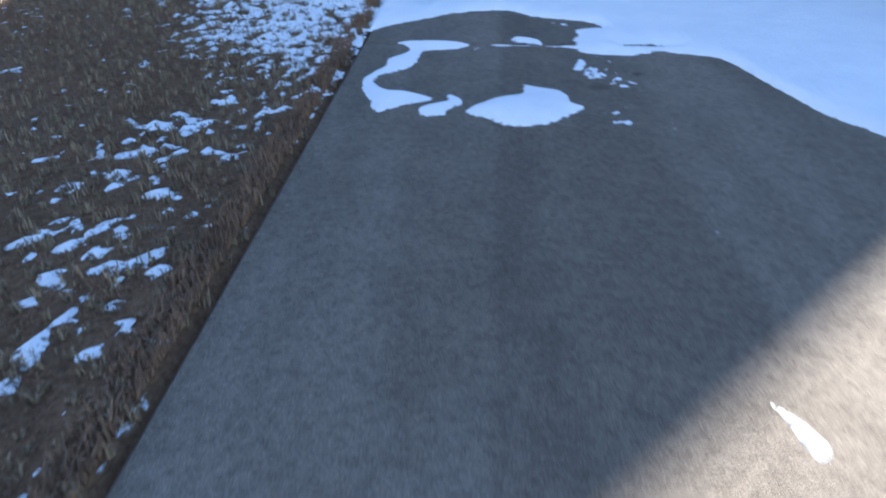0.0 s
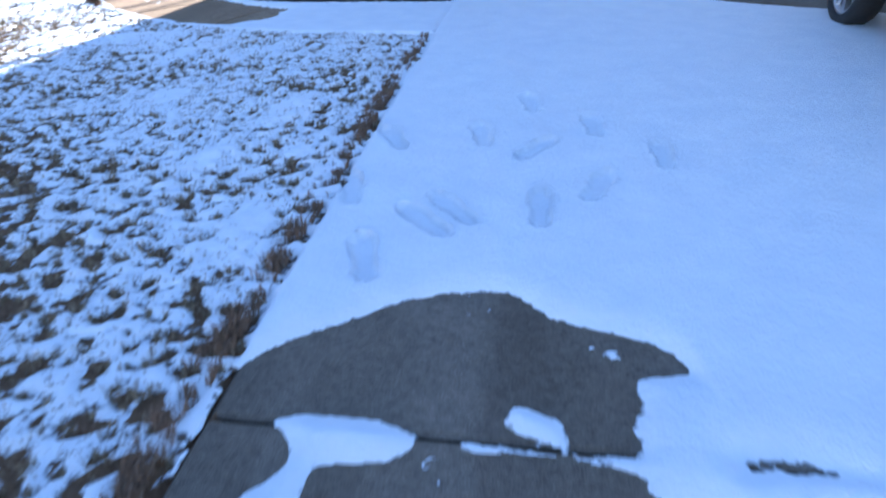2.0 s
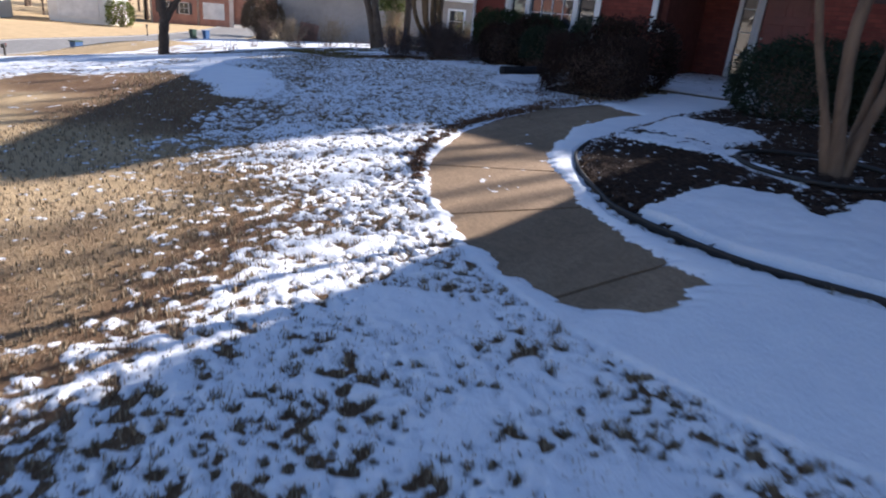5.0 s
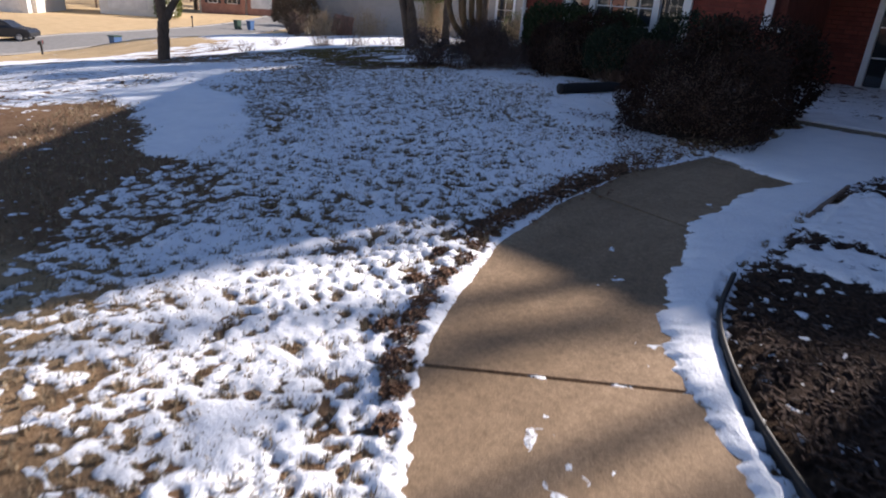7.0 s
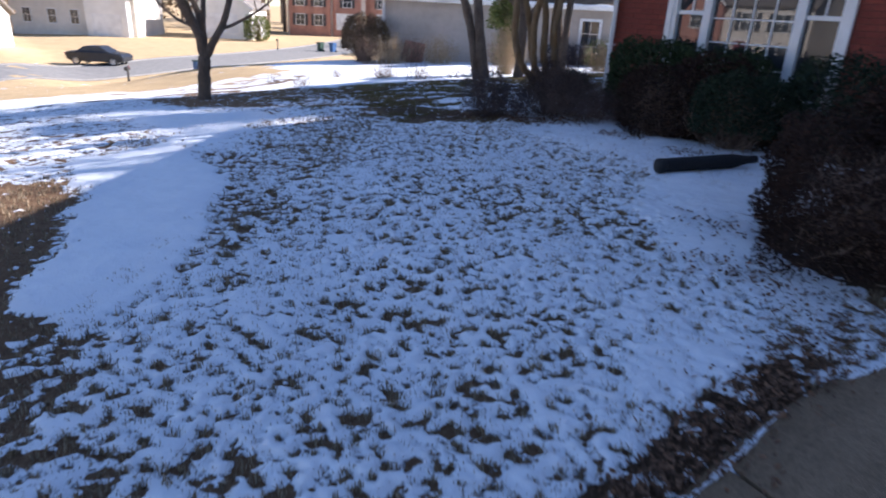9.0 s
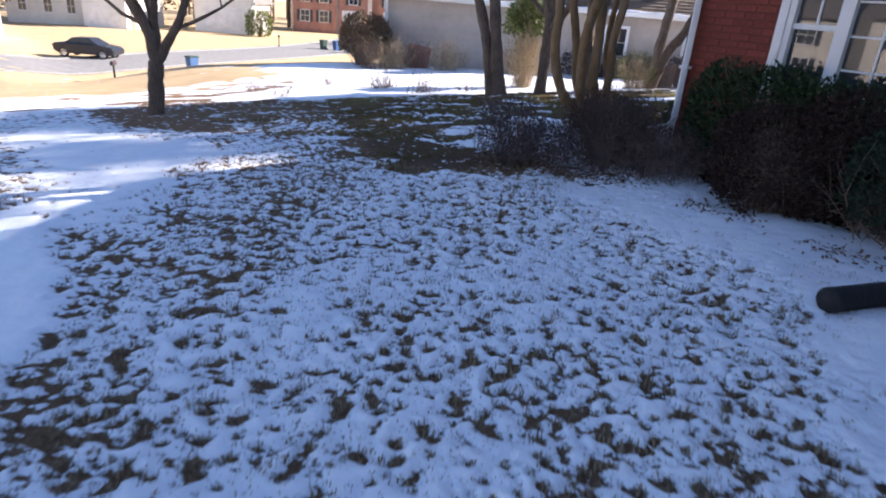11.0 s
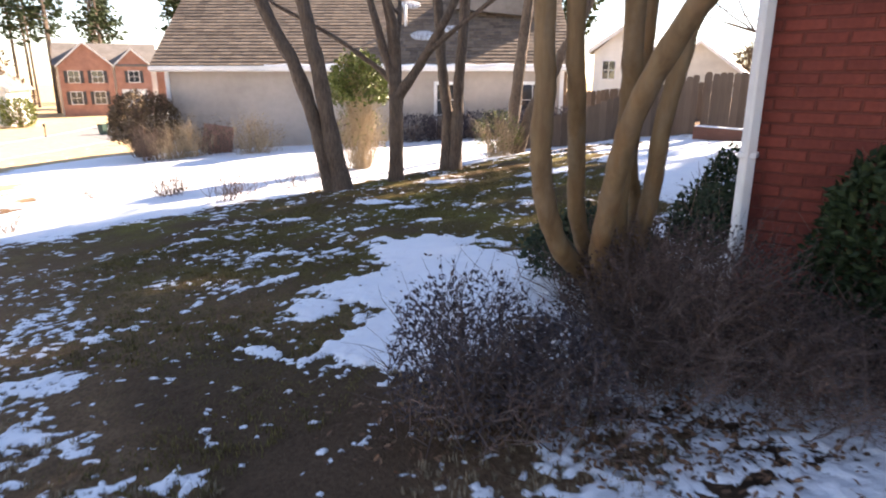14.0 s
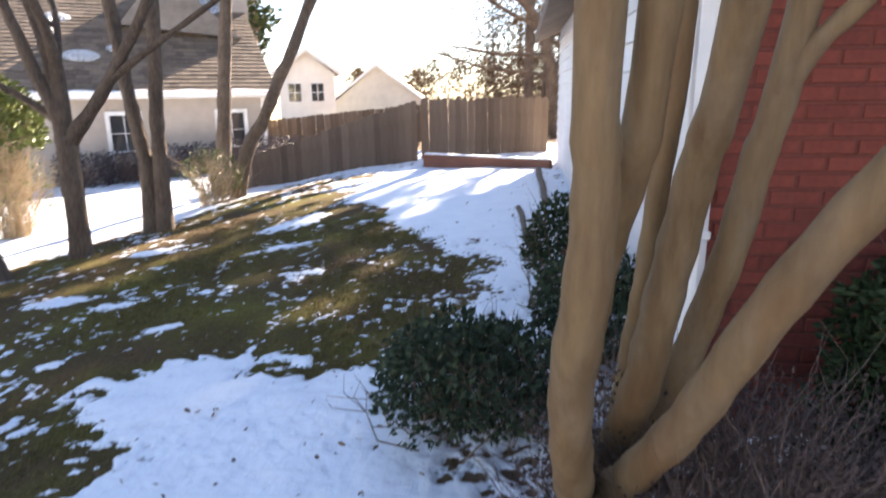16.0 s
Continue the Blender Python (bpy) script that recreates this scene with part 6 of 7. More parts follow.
def shrub(name, label, x, y, rx, ry, rz, leaves, size, mat, seed, twig_mat=None, stems=60, group="", boxy=2.0, base=0.0, r=0.006, foot=0.12, forks=3, core=True, turn=0.0, skirt=0.0):
    """A clipped or loose shrub: twigs from the foot and a ragged shell of leaves."""
    rng = random.Random(seed)
    ob = thing(name, None, None, label, "shrub", group)
    ob.location = (x, y, hz(x, y) - 0.03 + base)
    ob.rotation_euler = (0, 0, radians(turn))
    V, F = twigs(rng, stems, (rx, ry, rz) if core is False or boxy < 3 else (rx * 0.78, ry * 0.78, rz * 0.9), foot, r, forks)
    part("twig_frame", mesh_of("twig_frame", V, F, False), twig_mat or TWIG, ob)
    if leaves:
        ph = [rng.uniform(0, 6.3) for _ in range(6)]

        def place():
            a, t = rng.uniform(0, 2 * math.pi), rng.uniform(-0.92 if boxy >= 3 else -0.45, 1.0)
            c = (1 - abs(t) ** boxy) ** (1.0 / boxy)
            flat = (abs(math.cos(a)) ** 4 + abs(math.sin(a)) ** 4) ** -0.25 if boxy >= 5 else 1.0
            bump = flat * (1 + 0.07 * math.sin(3 * a + ph[0]) + 0.06 * math.sin(5 * a + 4 * t + ph[1]) + 0.05 * math.sin(9 * a + ph[2] - 6 * t))
            k = bump * (1 - abs(rng.gauss(0, 0.11 if core else 0.25)))
            o = Vector((math.cos(a) * c, math.sin(a) * c, t))
            return Vector((o.x * rx * k, o.y * ry * k, skirt + (rz - skirt) * (0.5 + 0.5 * t * k))), o
        V, F = leaf_cloud(rng, leaves, size, place)
        part("foliage", mesh_of("foliage", V, F, False), mat, ob)
    return ob


HEDGE = "shrubs along the front of the house"
shrub("hedge", "large box-clipped hedge with bronzed winter leaves beside the walk", -6.03, 14.52, 0.70, 1.02, 0.82, 30000, 0.028, LEAF_BROWN, 21, stems=300, group=HEDGE, boxy=7, turn=24, skirt=0.05, foot=0.2)
shrub("hedge", "bronzed clipped hedge under the front windows", -8.80, 17.0, 0.48, 0.42, 0.98, 6000, 0.045, LEAF_BROWN, 22, stems=140, group=HEDGE, boxy=3)
shrub("hedge", "round dark evergreen shrub near the pipe", -8.22, 16.62, 0.52, 0.52, 0.84, 9000, 0.038, LEAF_HOLLY, 23, stems=120, group=HEDGE, boxy=2.6)
shrub("hedge", "bronzed clipped shrub under the front windows", -9.18, 16.66, 0.58, 0.50, 0.84, 11000, 0.034, LEAF_BROWN, 24, stems=300, group=HEDGE, boxy=3)
shrub("hedge", "glossy dark green evergreen hedge against the brick", -9.80, 17.25, 0.62, 0.34, 1.08, 9000, 0.055, LEAF_GREEN, 25, stems=120, group=HEDGE, boxy=3)
shrub("hedge", "glossy dark green evergreen hedge against the window", -8.9, 17.3, 0.65, 0.33, 1.02, 7000, 0.055, LEAF_GREEN, 26, stems=100, group=HEDGE, boxy=3)
shrub("hedge", "dark evergreen hedge beside the porch", -7.3, 17.1, 0.7, 0.5, 1.05, 7000, 0.05, LEAF_HOLLY, 27, stems=100, group=HEDGE, boxy=3)
shrub("hedge", "clipped dark hedge behind the big bronzed one", -5.95, 15.55, 0.75, 0.42, 1.1, 8000, 0.05, LEAF_BROWN, 28, stems=150, group=HEDGE, boxy=3)
for k, (x, y, rx, rz) in enumerate(((-3.35, 14.6, 0.8, 0.95), (-2.1, 14.9, 0.85, 1.0), (-1.15, 15.2, 0.7, 0.95), (-3.5, 16.2, 0.7, 1.0), (-2.4, 16.4, 0.8, 1.0))):
    shrub("hedge", "dark clipped hedge behind the mulch bed", x, y, rx, 0.6, rz, 7000, 0.05, LEAF_HOLLY, 30 + k, stems=90, group="hedge behind the mulch bed", boxy=3)
LEAF_AZALEA = leafy("dull_purple_brown_leaf", (0.030, 0.019, 0.016), (0.105, 0.070, 0.061), 0.8)
shrub("privet_shrub", "small upright shrub with purplish winter leaves", -11.55, 15.88, 0.34, 0.33, 0.70, 2800, 0.028, LEAF_PURPLE, 41, TWIG_DARK, 110, boxy=3, core=False, r=0.004, forks=6)
shrub("privet_shrub", "small dark leafy shrub beside the privet", -11.2, 16.05, 0.28, 0.27, 0.50, 1300, 0.032, LEAF_PURPLE, 42, TWIG_DARK, 80, core=False, r=0.004, forks=6)
shrub("azalea", "dense twiggy purple-brown azalea under the crape myrtle", -10.95, 16.72, 0.60, 0.45, 0.80, 6500, 0.022, LEAF_AZALEA, 43, TWIG_DARK, 420, boxy=2.4, core=False, r=0.0032, foot=0.18, forks=8)
shrub("azalea", "low twiggy azalea below the brick corner", -10.36, 16.75, 0.42, 0.40, 0.52, 3200, 0.022, LEAF_AZALEA, 44, TWIG_DARK, 240, boxy=2.4, core=False, r=0.0032, foot=0.18, forks=8)
shrub("evergreen_shrub", "low spreading dark green shrub on the snow", -11.78, 17.78, 0.48, 0.45, 0.56, 4200, 0.045, LEAF_DULL, 45, stems=90, core=False)
shrub("evergreen_shrub", "dark green shrub at the siding", -11.12, 18.55, 0.36, 0.45, 0.62, 2600, 0.05, LEAF_DULL, 46, stems=70, core=False)
shrub("evergreen_shrub", "upright green shrub along the siding", -11.25, 19.6, 0.28, 0.3, 0.75, 1500, 0.055, LEAF_GREEN, 47, stems=50, core=False)
# the neighbour's planting
GN = "shrubs before the neighbouring house"
shrub("round_shrub", "large round dark shrub with bare brown patches", -28.6, 24.1, 0.95, 0.95, 1.95, 6000, 0.09, LEAF_RUST, 51, stems=300, group=GN, r=0.01, boxy=2.6, base=0.0)
rng = random.Random(77)
for k in range(9):
    s = rng.uniform(0.06, 0.62)
    shrub("dry_shrub", "pale dry leggy shrub at the foot of the tan wall", -28.0 + 9.0 * s + 0.4, 24.6 + 6.4 * s - rng.uniform(0.7, 1.8), rng.uniform(0.6, 0.95), 0.65, rng.uniform(0.8, 1.35), 130, 0.05, LEAF_RUST, 60 + k, TWIG_PALE if k % 3 else TWIG, 55, GN, core=False, r=0.008, foot=0.22, forks=5)
for k in range(6):
    s = 0.62 + 0.38 * k / 5
    shrub("foundation_shrub", "low dark shrub under the neighbour's windows", -28.6 + 10.0 * s + 0.45, 25.2 + 7.1 * s - 0.7, 0.75, 0.5, 0.85, 1800, 0.07, LEAF_PURPLE, 80 + k, None, 60, GN, boxy=3)
shrub("ivy_clump", "yellow-green ivy clump on a dead stem", -19.0, 23.3, 0.66, 0.5, 1.35, 3000, 0.10, LEAF_YELLOW, 91, TWIG_PALE, 120, base=0.95, core=False)
shrub("dry_vine", "pale tangle of dry vine below the ivy", -19.0, 23.3, 0.55, 0.45, 1.5, 250, 0.06, LEAF_YELLOW, 92, TWIG_PALE, 220)
shrub("dry_vine", "pale green vine at the foot of the fence", -16.45, 24.5, 0.5, 0.4, 0.95, 600, 0.05, LEAF_YELLOW, 93, TWIG_PALE, 140)
for k in range(10):
    x = rng.uniform(-22.5, -18.2)
    y = 16.5 + (x + 22) * 0.9 + rng.uniform(-0.8, 3.0)
    shrub("dry_weed", "sparse dry weed standing in the snow", x, y, 0.4, 0.4, rng.uniform(0.35, 0.6), 0, 0.03, TWIG, 100 + k, TWIG, 26, "weeds on the far snow", r=0.006)


def pine(V, F, VL, FL, rng, x, y, h, spread, bare=0.45, n=420, size=0.9):
    z = hz(x, y) - 0.3
    lean = rng.uniform(-0.03, 0.03) * h
    tube_into(V, F, [(x, y, z), (x + lean * 0.4, y, z + h * 0.5), (x + lean, y, z + h)], [h * 0.013, h * 0.010, h * 0.003], 6, cap=False, rng=rng)
    for _ in range(int(n / 14)):
        t = rng.uniform(bare, 1.0)
        a, reach = rng.uniform(0, 6.3), spread * (1.15 - t) * rng.uniform(0.5, 1.2)
        c = Vector((x + lean * t + math.cos(a) * reach, y + math.sin(a) * reach, z + h * t))
        tube_into(V, F, [(x + lean * t, y, z + h * t - 0.3), c], [h * 0.003, h * 0.001], 3, cap=False, rng=rng)
        v, f = leaf_cloud(rng, 14, size, lambda: (c + Vector((rng.gauss(0, 0.6), rng.gauss(0, 0.6), rng.gauss(0, 0.35))), Vector((math.cos(a), math.sin(a), 0.2))))
        k = len(VL)
        VL += v
        FL += [tuple(i + k for i in q) for q in f]


def woods(label, spots, leaf, seed, **kw):
    rng = random.Random(seed)
    V, F, VL, FL = [], [], [], []
    for x, y, h in spots:
        pine(V, F, VL, FL, rng, x, y, h, **kw)
    ob = thing("far_woods", None, None, label, "woods", kind="stuff")
    part("trunks", mesh_of("trunks", V, F), BARKG, ob, kind="stuff")
    part("needles", mesh_of("needles", VL, FL, False), leaf, ob, kind="stuff")


rng = random.Random(5)
woods("tall pines behind the houses across the road", [(-118 + rng.uniform(-28, 6), 30 + k * 2.6 + rng.uniform(-3, 3), rng.uniform(20, 30)) for k in range(34)], LEAF_FAR, 11, spread=4.5, bare=0.5, n=330, size=1.0)
woods("rusty leafless trees across the road", [(-108 + rng.uniform(-10, 10), 8 + k * 4.5 + rng.uniform(-2, 2), rng.uniform(8, 14)) for k in (0, 1, 2, 3, 4, 5, 6, 7, 8)], LEAF_RUST, 12, spread=5.0, bare=0.2, n=900, size=0.7)
woods("pines and bare trees behind the back fence", [(-34 + k * 2.9 + rng.uniform(-2, 2), rng.uniform(90, 110), rng.uniform(5, 7.5)) for k in range(20)], LEAF_RUST, 13, spread=3.0, bare=0.15, n=900, size=0.4)
woods("brown bushy winter trees close behind the back fence", [(-13.0 + k * 1.2 + rng.uniform(-0.6, 0.6), 47 + rng.uniform(-3, 6), rng.uniform(6.0, 8.0)) for k in range(5)], LEAF_RUST, 14, spread=2.6, bare=0.10, n=2600, size=0.18)
# pines with crowns above the view, added as shade for the side yard
woods("unseen tall pines behind the house, added to dapple the side yard with shade", [(-11.2 + k * 1.05 + rng.uniform(-0.5, 0.5), 41 + rng.uniform(-3, 3), rng.uniform(15.5, 18)) for k in range(10)], LEAF_FAR, 17, spread=3.4, bare=0.78, n=760, size=0.5)
woods("pines behind the tan house", [(-70 + k * 3 + rng.uniform(-2, 2), 70 + rng.uniform(0, 20), rng.uniform(16, 24)) for k in range(12)], LEAF_FAR, 15, spread=4.0, bare=0.45, n=400, size=0.9)
woods("trees across the street that the front windows mirror", [(-30 + k * 4.5 + rng.uniform(-2, 2), -52 + rng.uniform(-8, 6), rng.uniform(12, 20)) for k in range(14)], LEAF_RUST, 16, spread=4.0, bare=0.3, n=400, size=0.9)
shrub("clipped_shrub", "clipped yellowish-green shrub beside the white house", -88.5, 43.6, 1.6, 1.6, 3.2, 2500, 0.25, LEAF_YELLOW, 120, boxy=3, r=0.02)
shrub("clipped_shrub", "clipped shrub beside the low white house", -71.5, 8.5, 1.3, 1.3, 1.9, 1800, 0.2, LEAF_YELLOW, 121, boxy=3, r=0.02)


# ---------------------------------------------------------------- fence and timbers
picket = mesh_of("picket", [(0, 0, 0), (0.1415, 0, 0), (0.1415, 0.018, 0), (0, 0.018, 0), (0, 0, 1), (0.1415, 0, 1), (0.1415, 0.018, 1), (0, 0.018, 1), (0.03, 0, 1.03), (0.112, 0, 1.03), (0.112, 0.018, 1.03), (0.03, 0.018, 1.03)],
                 [(0, 1, 5, 4), (1, 2, 6, 5), (2, 3, 7, 6), (3, 0, 4, 7), (4, 5, 9, 8), (5, 6, 10, 9), (6, 7, 11, 10), (7, 4, 8, 11), (8, 9, 10, 11)], False)
picket.materials.append(FENCE)


def fence(label, p, q, top0, top1, seed, low=0.0):
    """Close-set upright boards on two rails between p and q."""
    rng = random.Random(seed)
    ob = thing("wooden_fence", None, None, label, "fence")
    p, q = Vector((*p, 0)), Vector((*q, 0))
    d = (q - p).normalized()
    turn = math.atan2(d.y, d.x)
    n = int((q - p).length / 0.142)
    for k in range(n):
        a = p + d * (k * 0.142)
        z0 = hz(a.x, a.y) - 0.2 - low
        top = top0 + (top1 - top0) * k / n + rng.uniform(-0.02, 0.02)
        b = new("picket", picket)
        b.parent = ob
        b.matrix_world = Matrix.Translation((a.x, a.y, z0)) @ Matrix.Rotation(turn + rng.uniform(-0.02, 0.02), 4, "Z") @ Matrix.Rotation(rng.uniform(-0.008, 0.008), 4, "Y") @ Matrix.Diagonal((1, 1, (top - z0) / 1.03, 1))
    for h in (0.25, 0.8):
        V, F = [], []
        za, zb = hz(p.x, p.y), hz(q.x, q.y)
        s = Vector((-d.y, d.x, 0)) * 0.055
        tube_into(V, F, [p + s + Vector((0, 0, za + (top0 - za) * h)), q + s + Vector((0, 0, zb + (top1 - zb) * h))], [0.045, 0.045], 4)
        part("rail", mesh_of("rail", V, F, False), FENCE, ob)
    for k in range(0, n + 1, 16):
        a = p + d * (k * 0.142) + Vector((-d.y, d.x, 0)) * 0.12
        z0 = hz(a.x, a.y) - 0.1
        part("post", boxes((a.x - 0.045, a.x + 0.045, a.y - 0.045, a.y + 0.045, z0, top0 + (top1 - top0) * k / max(n, 1) - 0.05)), FENCE, ob)
    return ob


fence("weathered grey board fence running up to the corner", (-17.3, 26.2), (-13.72, 28.6), 0.95, 2.16, 1)
fence("weathered grey board fence across the back of the side yard", (-13.66, 28.7), (-10.9, 28.75), 2.16, 2.16, 2)
fence("sunlit picket fence beyond the corner", (-19.2, 33.2), (-14.5, 35.0), 1.55, 1.95, 3)
bm = boxes((0, 2.6, -0.07, 0.07, -0.14, 0.16), bevel=0.014)
me = bpy.data.meshes.new("landscape_timber")
bm.to_mesh(me)
bm.free()
thing("landscape_timber", me, TIMBER, "reddish landscape timber with snow on top before the fence", "timber", at=pose(-13.35, 26.9, hz(-12.3, 26.2) + 0.05, 0, 0, -26))
bm = boxes((0.02, 2.58, -0.06, 0.06, 0, 0.03), bevel=0.012)
me = bpy.data.meshes.new("timber_snow")
bm.to_mesh(me)
bm.free()
thing("timber_snow", me, PACKED, "strip of snow on the landscape timber", "snow", at=pose(-13.35, 26.9, hz(-12.3, 26.2) + 0.205, 0, 0, -26))


random.seed(12)


def log(label, a, b, r, mat=FENCE, cat="log", name="fallen_log"):
    V, F = [], []
    za, zb = hz(*a) + r * 0.8, hz(*b) + r * 0.8
    o = Vector((*a, za))
    mids = [o.lerp(Vector((*b, zb)), t) + Vector((random.uniform(-r, r) * 0.3, random.uniform(-r, r) * 0.3, random.uniform(0, r) * 0.2)) - o for t in (0, 0.2, 0.4, 0.6, 0.8, 1)]
    tube_into(V, F, smooth_line(mids, 3), [r * (1 - 0.25 * k / 15) for k in range(16)], 8, wob=0.2)
    return thing(name, mesh_of(name, V, F), mat, label, cat, at=tuple(o))


log("old grey timber lying on the snow by the siding", (-11.24, 25.4), (-11.22, 22.6), 0.055)
log("grey weathered log lying on the snow", (-11.55, 22.5), (-11.44, 20.5), 0.035)
log("dark stick lying on the snow beside the walk", (-4.30, 13.42), (-4.29, 12.45), 0.022, TWIG, "stick", "stick")
for a, b, r in (((-2.6, 10.5), (-1.75, 10.35), 0.008), ((-13.2, 17.3), (-12.6, 17.5), 0.008), ((-12.9, 17.0), (-12.3, 17.35), 0.006), ((-7.0, 9.7), (-6.5, 9.35), 0.004), ((-6.2, 9.0), (-5.7, 8.8), 0.004), ((-6.6, 8.8), (-6.0, 8.45), 0.004), ((-10.55, 14.9), (-10.35, 14.55), 0.006), ((-12.4, 14.6), (-11.7, 14.9), 0.008), ((-12.9, 18.0), (-12.4, 18.05), 0.007), ((-0.16, 6.36), (-0.10, 6.41), 0.006)):
    log("thin dry twig fallen on the snow", a, b, r, TWIG, "twig", "twig")

for label, row in (("snow lying on the porch step", (-5.58, -3.98, 15.42, 15.72, 0.708, 0.735)), ("snow lying on the edge of the porch", (-6.6, -3.95, 15.80, 16.7, 0.798, 0.828))):
    bm = boxes(row, bevel=0.012)
    me = bpy.data.meshes.new("step_snow")
    bm.to_mesh(me)
    bm.free()
    thing("step_snow", me, PACKED, label, "snow")

# black corrugated drain pipe on the snow
V, F = [], []
n = 90
a, b = Vector((-8.06, 15.02, 0)), Vector((-7.66, 16.05, 0))
o = Vector((a.x, a.y, hz(a.x, a.y) + 0.085))
pts, radii = [], []
for k in range(n):
    p = a.lerp(b, k / (n - 1))
    squash = 0.6 + 0.4 * sstep((n - 8 - k) / 18) if k > n - 26 else 1
    pts.append(Vector((p.x, p.y, hz(p.x, p.y) + 0.085)) - o)
    radii.append((0.062 if k % 3 else 0.070) * float(squash))
tube_into(V, F, pts, radii, 16, cap=False)
drain = thing("drain_pipe", None, None, "black corrugated plastic drain pipe lying on the snow", "pipe", at=tuple(o))
part("pipe", mesh_of("pipe", V, F), PLASTIC, drain)
V, F = [], []
d = (pts[1] - pts[0]).normalized()
tube_into(V, F, [pts[0] - d * 0.015, pts[0] + d * 0.02, pts[0] + d * 0.05], [0.071, 0.071, 0.066], 16)
part("pipe_collar", mesh_of("pipe_collar", V, F), PLASTIC, drain)


# ---------------------------------------------------------------- vehicles, bins, mailboxes
def car(label, at, paint, length=4.6, width=1.8):
    """A saloon car with its own wheels, glass and lamps; x runs from tail to nose."""
    ob = thing("car", None, None, label, "car")
    ob.matrix_world = at
    bm = bmesh.new()
    prof = [(0.05, 0.45), (0.0, 0.75), (0.12, 0.98), (0.9, 1.02), (1.45, 1.42), (2.75, 1.45), (3.45, 1.02), (4.35, 0.90), (4.58, 0.68), (4.55, 0.40), (4.2, 0.28), (0.4, 0.28)]
    secs = []
    for y, inset, drop in ((-width / 2, 0.10, 0.06), (-width / 2 + 0.10, 0.02, 0.0), (width / 2 - 0.10, 0.02, 0.0), (width / 2, 0.10, 0.06)):
        secs.append([bm.verts.new((length * x / 4.6 + (inset if x < 2 else -inset), y * (0.82 if z > 1.2 else 1.0), z - (drop if z > 0.5 else -drop))) for x, z in prof])
    for s, t in zip(secs, secs[1:]):
        for k in range(len(prof)):
            n = (k + 1) % len(prof)
            bm.faces.new((s[k], s[n], t[n], t[k]))
    bm.faces.new(secs[0][::-1])
    bm.faces.new(secs[-1])
    bmesh.ops.recalc_face_normals(bm, faces=bm.faces)
    part("body", bm, paint, ob)
    for s in (-1, 1):
        bm = bmesh.new()
        prism(bm, [(1.05, 1.04), (1.55, 1.36), (2.05, 1.38), (2.05, 1.04)], s * (width / 2 * 0.91), s * (width / 2 * 0.93), "y")
        part("side_window", bm, GLASS, ob)
        bm = bmesh.new()
        prism(bm, [(2.12, 1.04), (2.12, 1.38), (2.68, 1.39), (3.2, 1.04)], s * (width / 2 * 0.91), s * (width / 2 * 0.93), "y")
        part("side_window", bm, GLASS, ob)
        part("headlight", boxes((4.30, 4.50, s * 0.72 - 0.14, s * 0.72 + 0.14, 0.68, 0.80), bevel=0.02), GLASS, ob)
        part("tail_light", boxes((-0.01, 0.08, s * 0.72 - 0.14, s * 0.72 + 0.14, 0.74, 0.90), bevel=0.02), REDDOOR, ob)
        for x in (0.85, 3.75):
            wheel = new("wheel")
            wheel.parent = ob
            wheel.matrix_parent_inverse = Matrix()
            wheel.location = (x, s * (width / 2 - 0.08), 0.33)
            V, F = [], []
            ring = [(-0.10, 0.24), (-0.11, 0.30), (-0.07, 0.33), (0.07, 0.33), (0.11, 0.30), (0.10, 0.24)]
            for k in range(28):
                c, q = math.cos(2 * math.pi * k / 28), math.sin(2 * math.pi * k / 28)
                V += [(r * c, yy, r * q) for yy, r in ring]
            for k in range(28):
                for i in range(6):
                    F.append((k * 6 + i, k * 6 + (i + 1) % 6, ((k + 1) % 28) * 6 + (i + 1) % 6, ((k + 1) % 28) * 6 + i))
            part("tyre", mesh_of("tyre", V, F), RUBBER, wheel)
            bm = bmesh.new()
            for k in range(7):
                box(bm, 0.03, 0.235, s * 0.055, s * 0.085, -0.028, 0.028, turn=Matrix.Rotation(2 * math.pi * k / 7, 4, "Y"))
            V, F = [], []
            for k in range(28):
                c, q = math.cos(2 * math.pi * k / 28), math.sin(2 * math.pi * k / 28)
                V += [(0.245 * c, -0.09, 0.245 * q), (0.245 * c, 0.09, 0.245 * q), (0.215 * c, 0.09, 0.215 * q), (0.215 * c, -0.09, 0.215 * q)]
            part("rim", mesh_of("rim", V, [(k * 4 + i, k * 4 + (i + 1) % 4, ((k + 1) % 28) * 4 + (i + 1) % 4, ((k + 1) % 28) * 4 + i) for k in range(28) for i in range(4)]), METAL, wheel)
            part("spokes", bm, METAL, wheel)
    return ob


car("dark saloon car parked before the garage", pose(3.63, 4.69, hz(2.8, 8.44) - 3.75 * 0.1009, 0, -5.76, 90), CARPAINT)
car("dark car parked by the road", pose(-63.5, 18.0, hz(-62, 20) + 0.02, 0, 0, 52), CARPAINT)


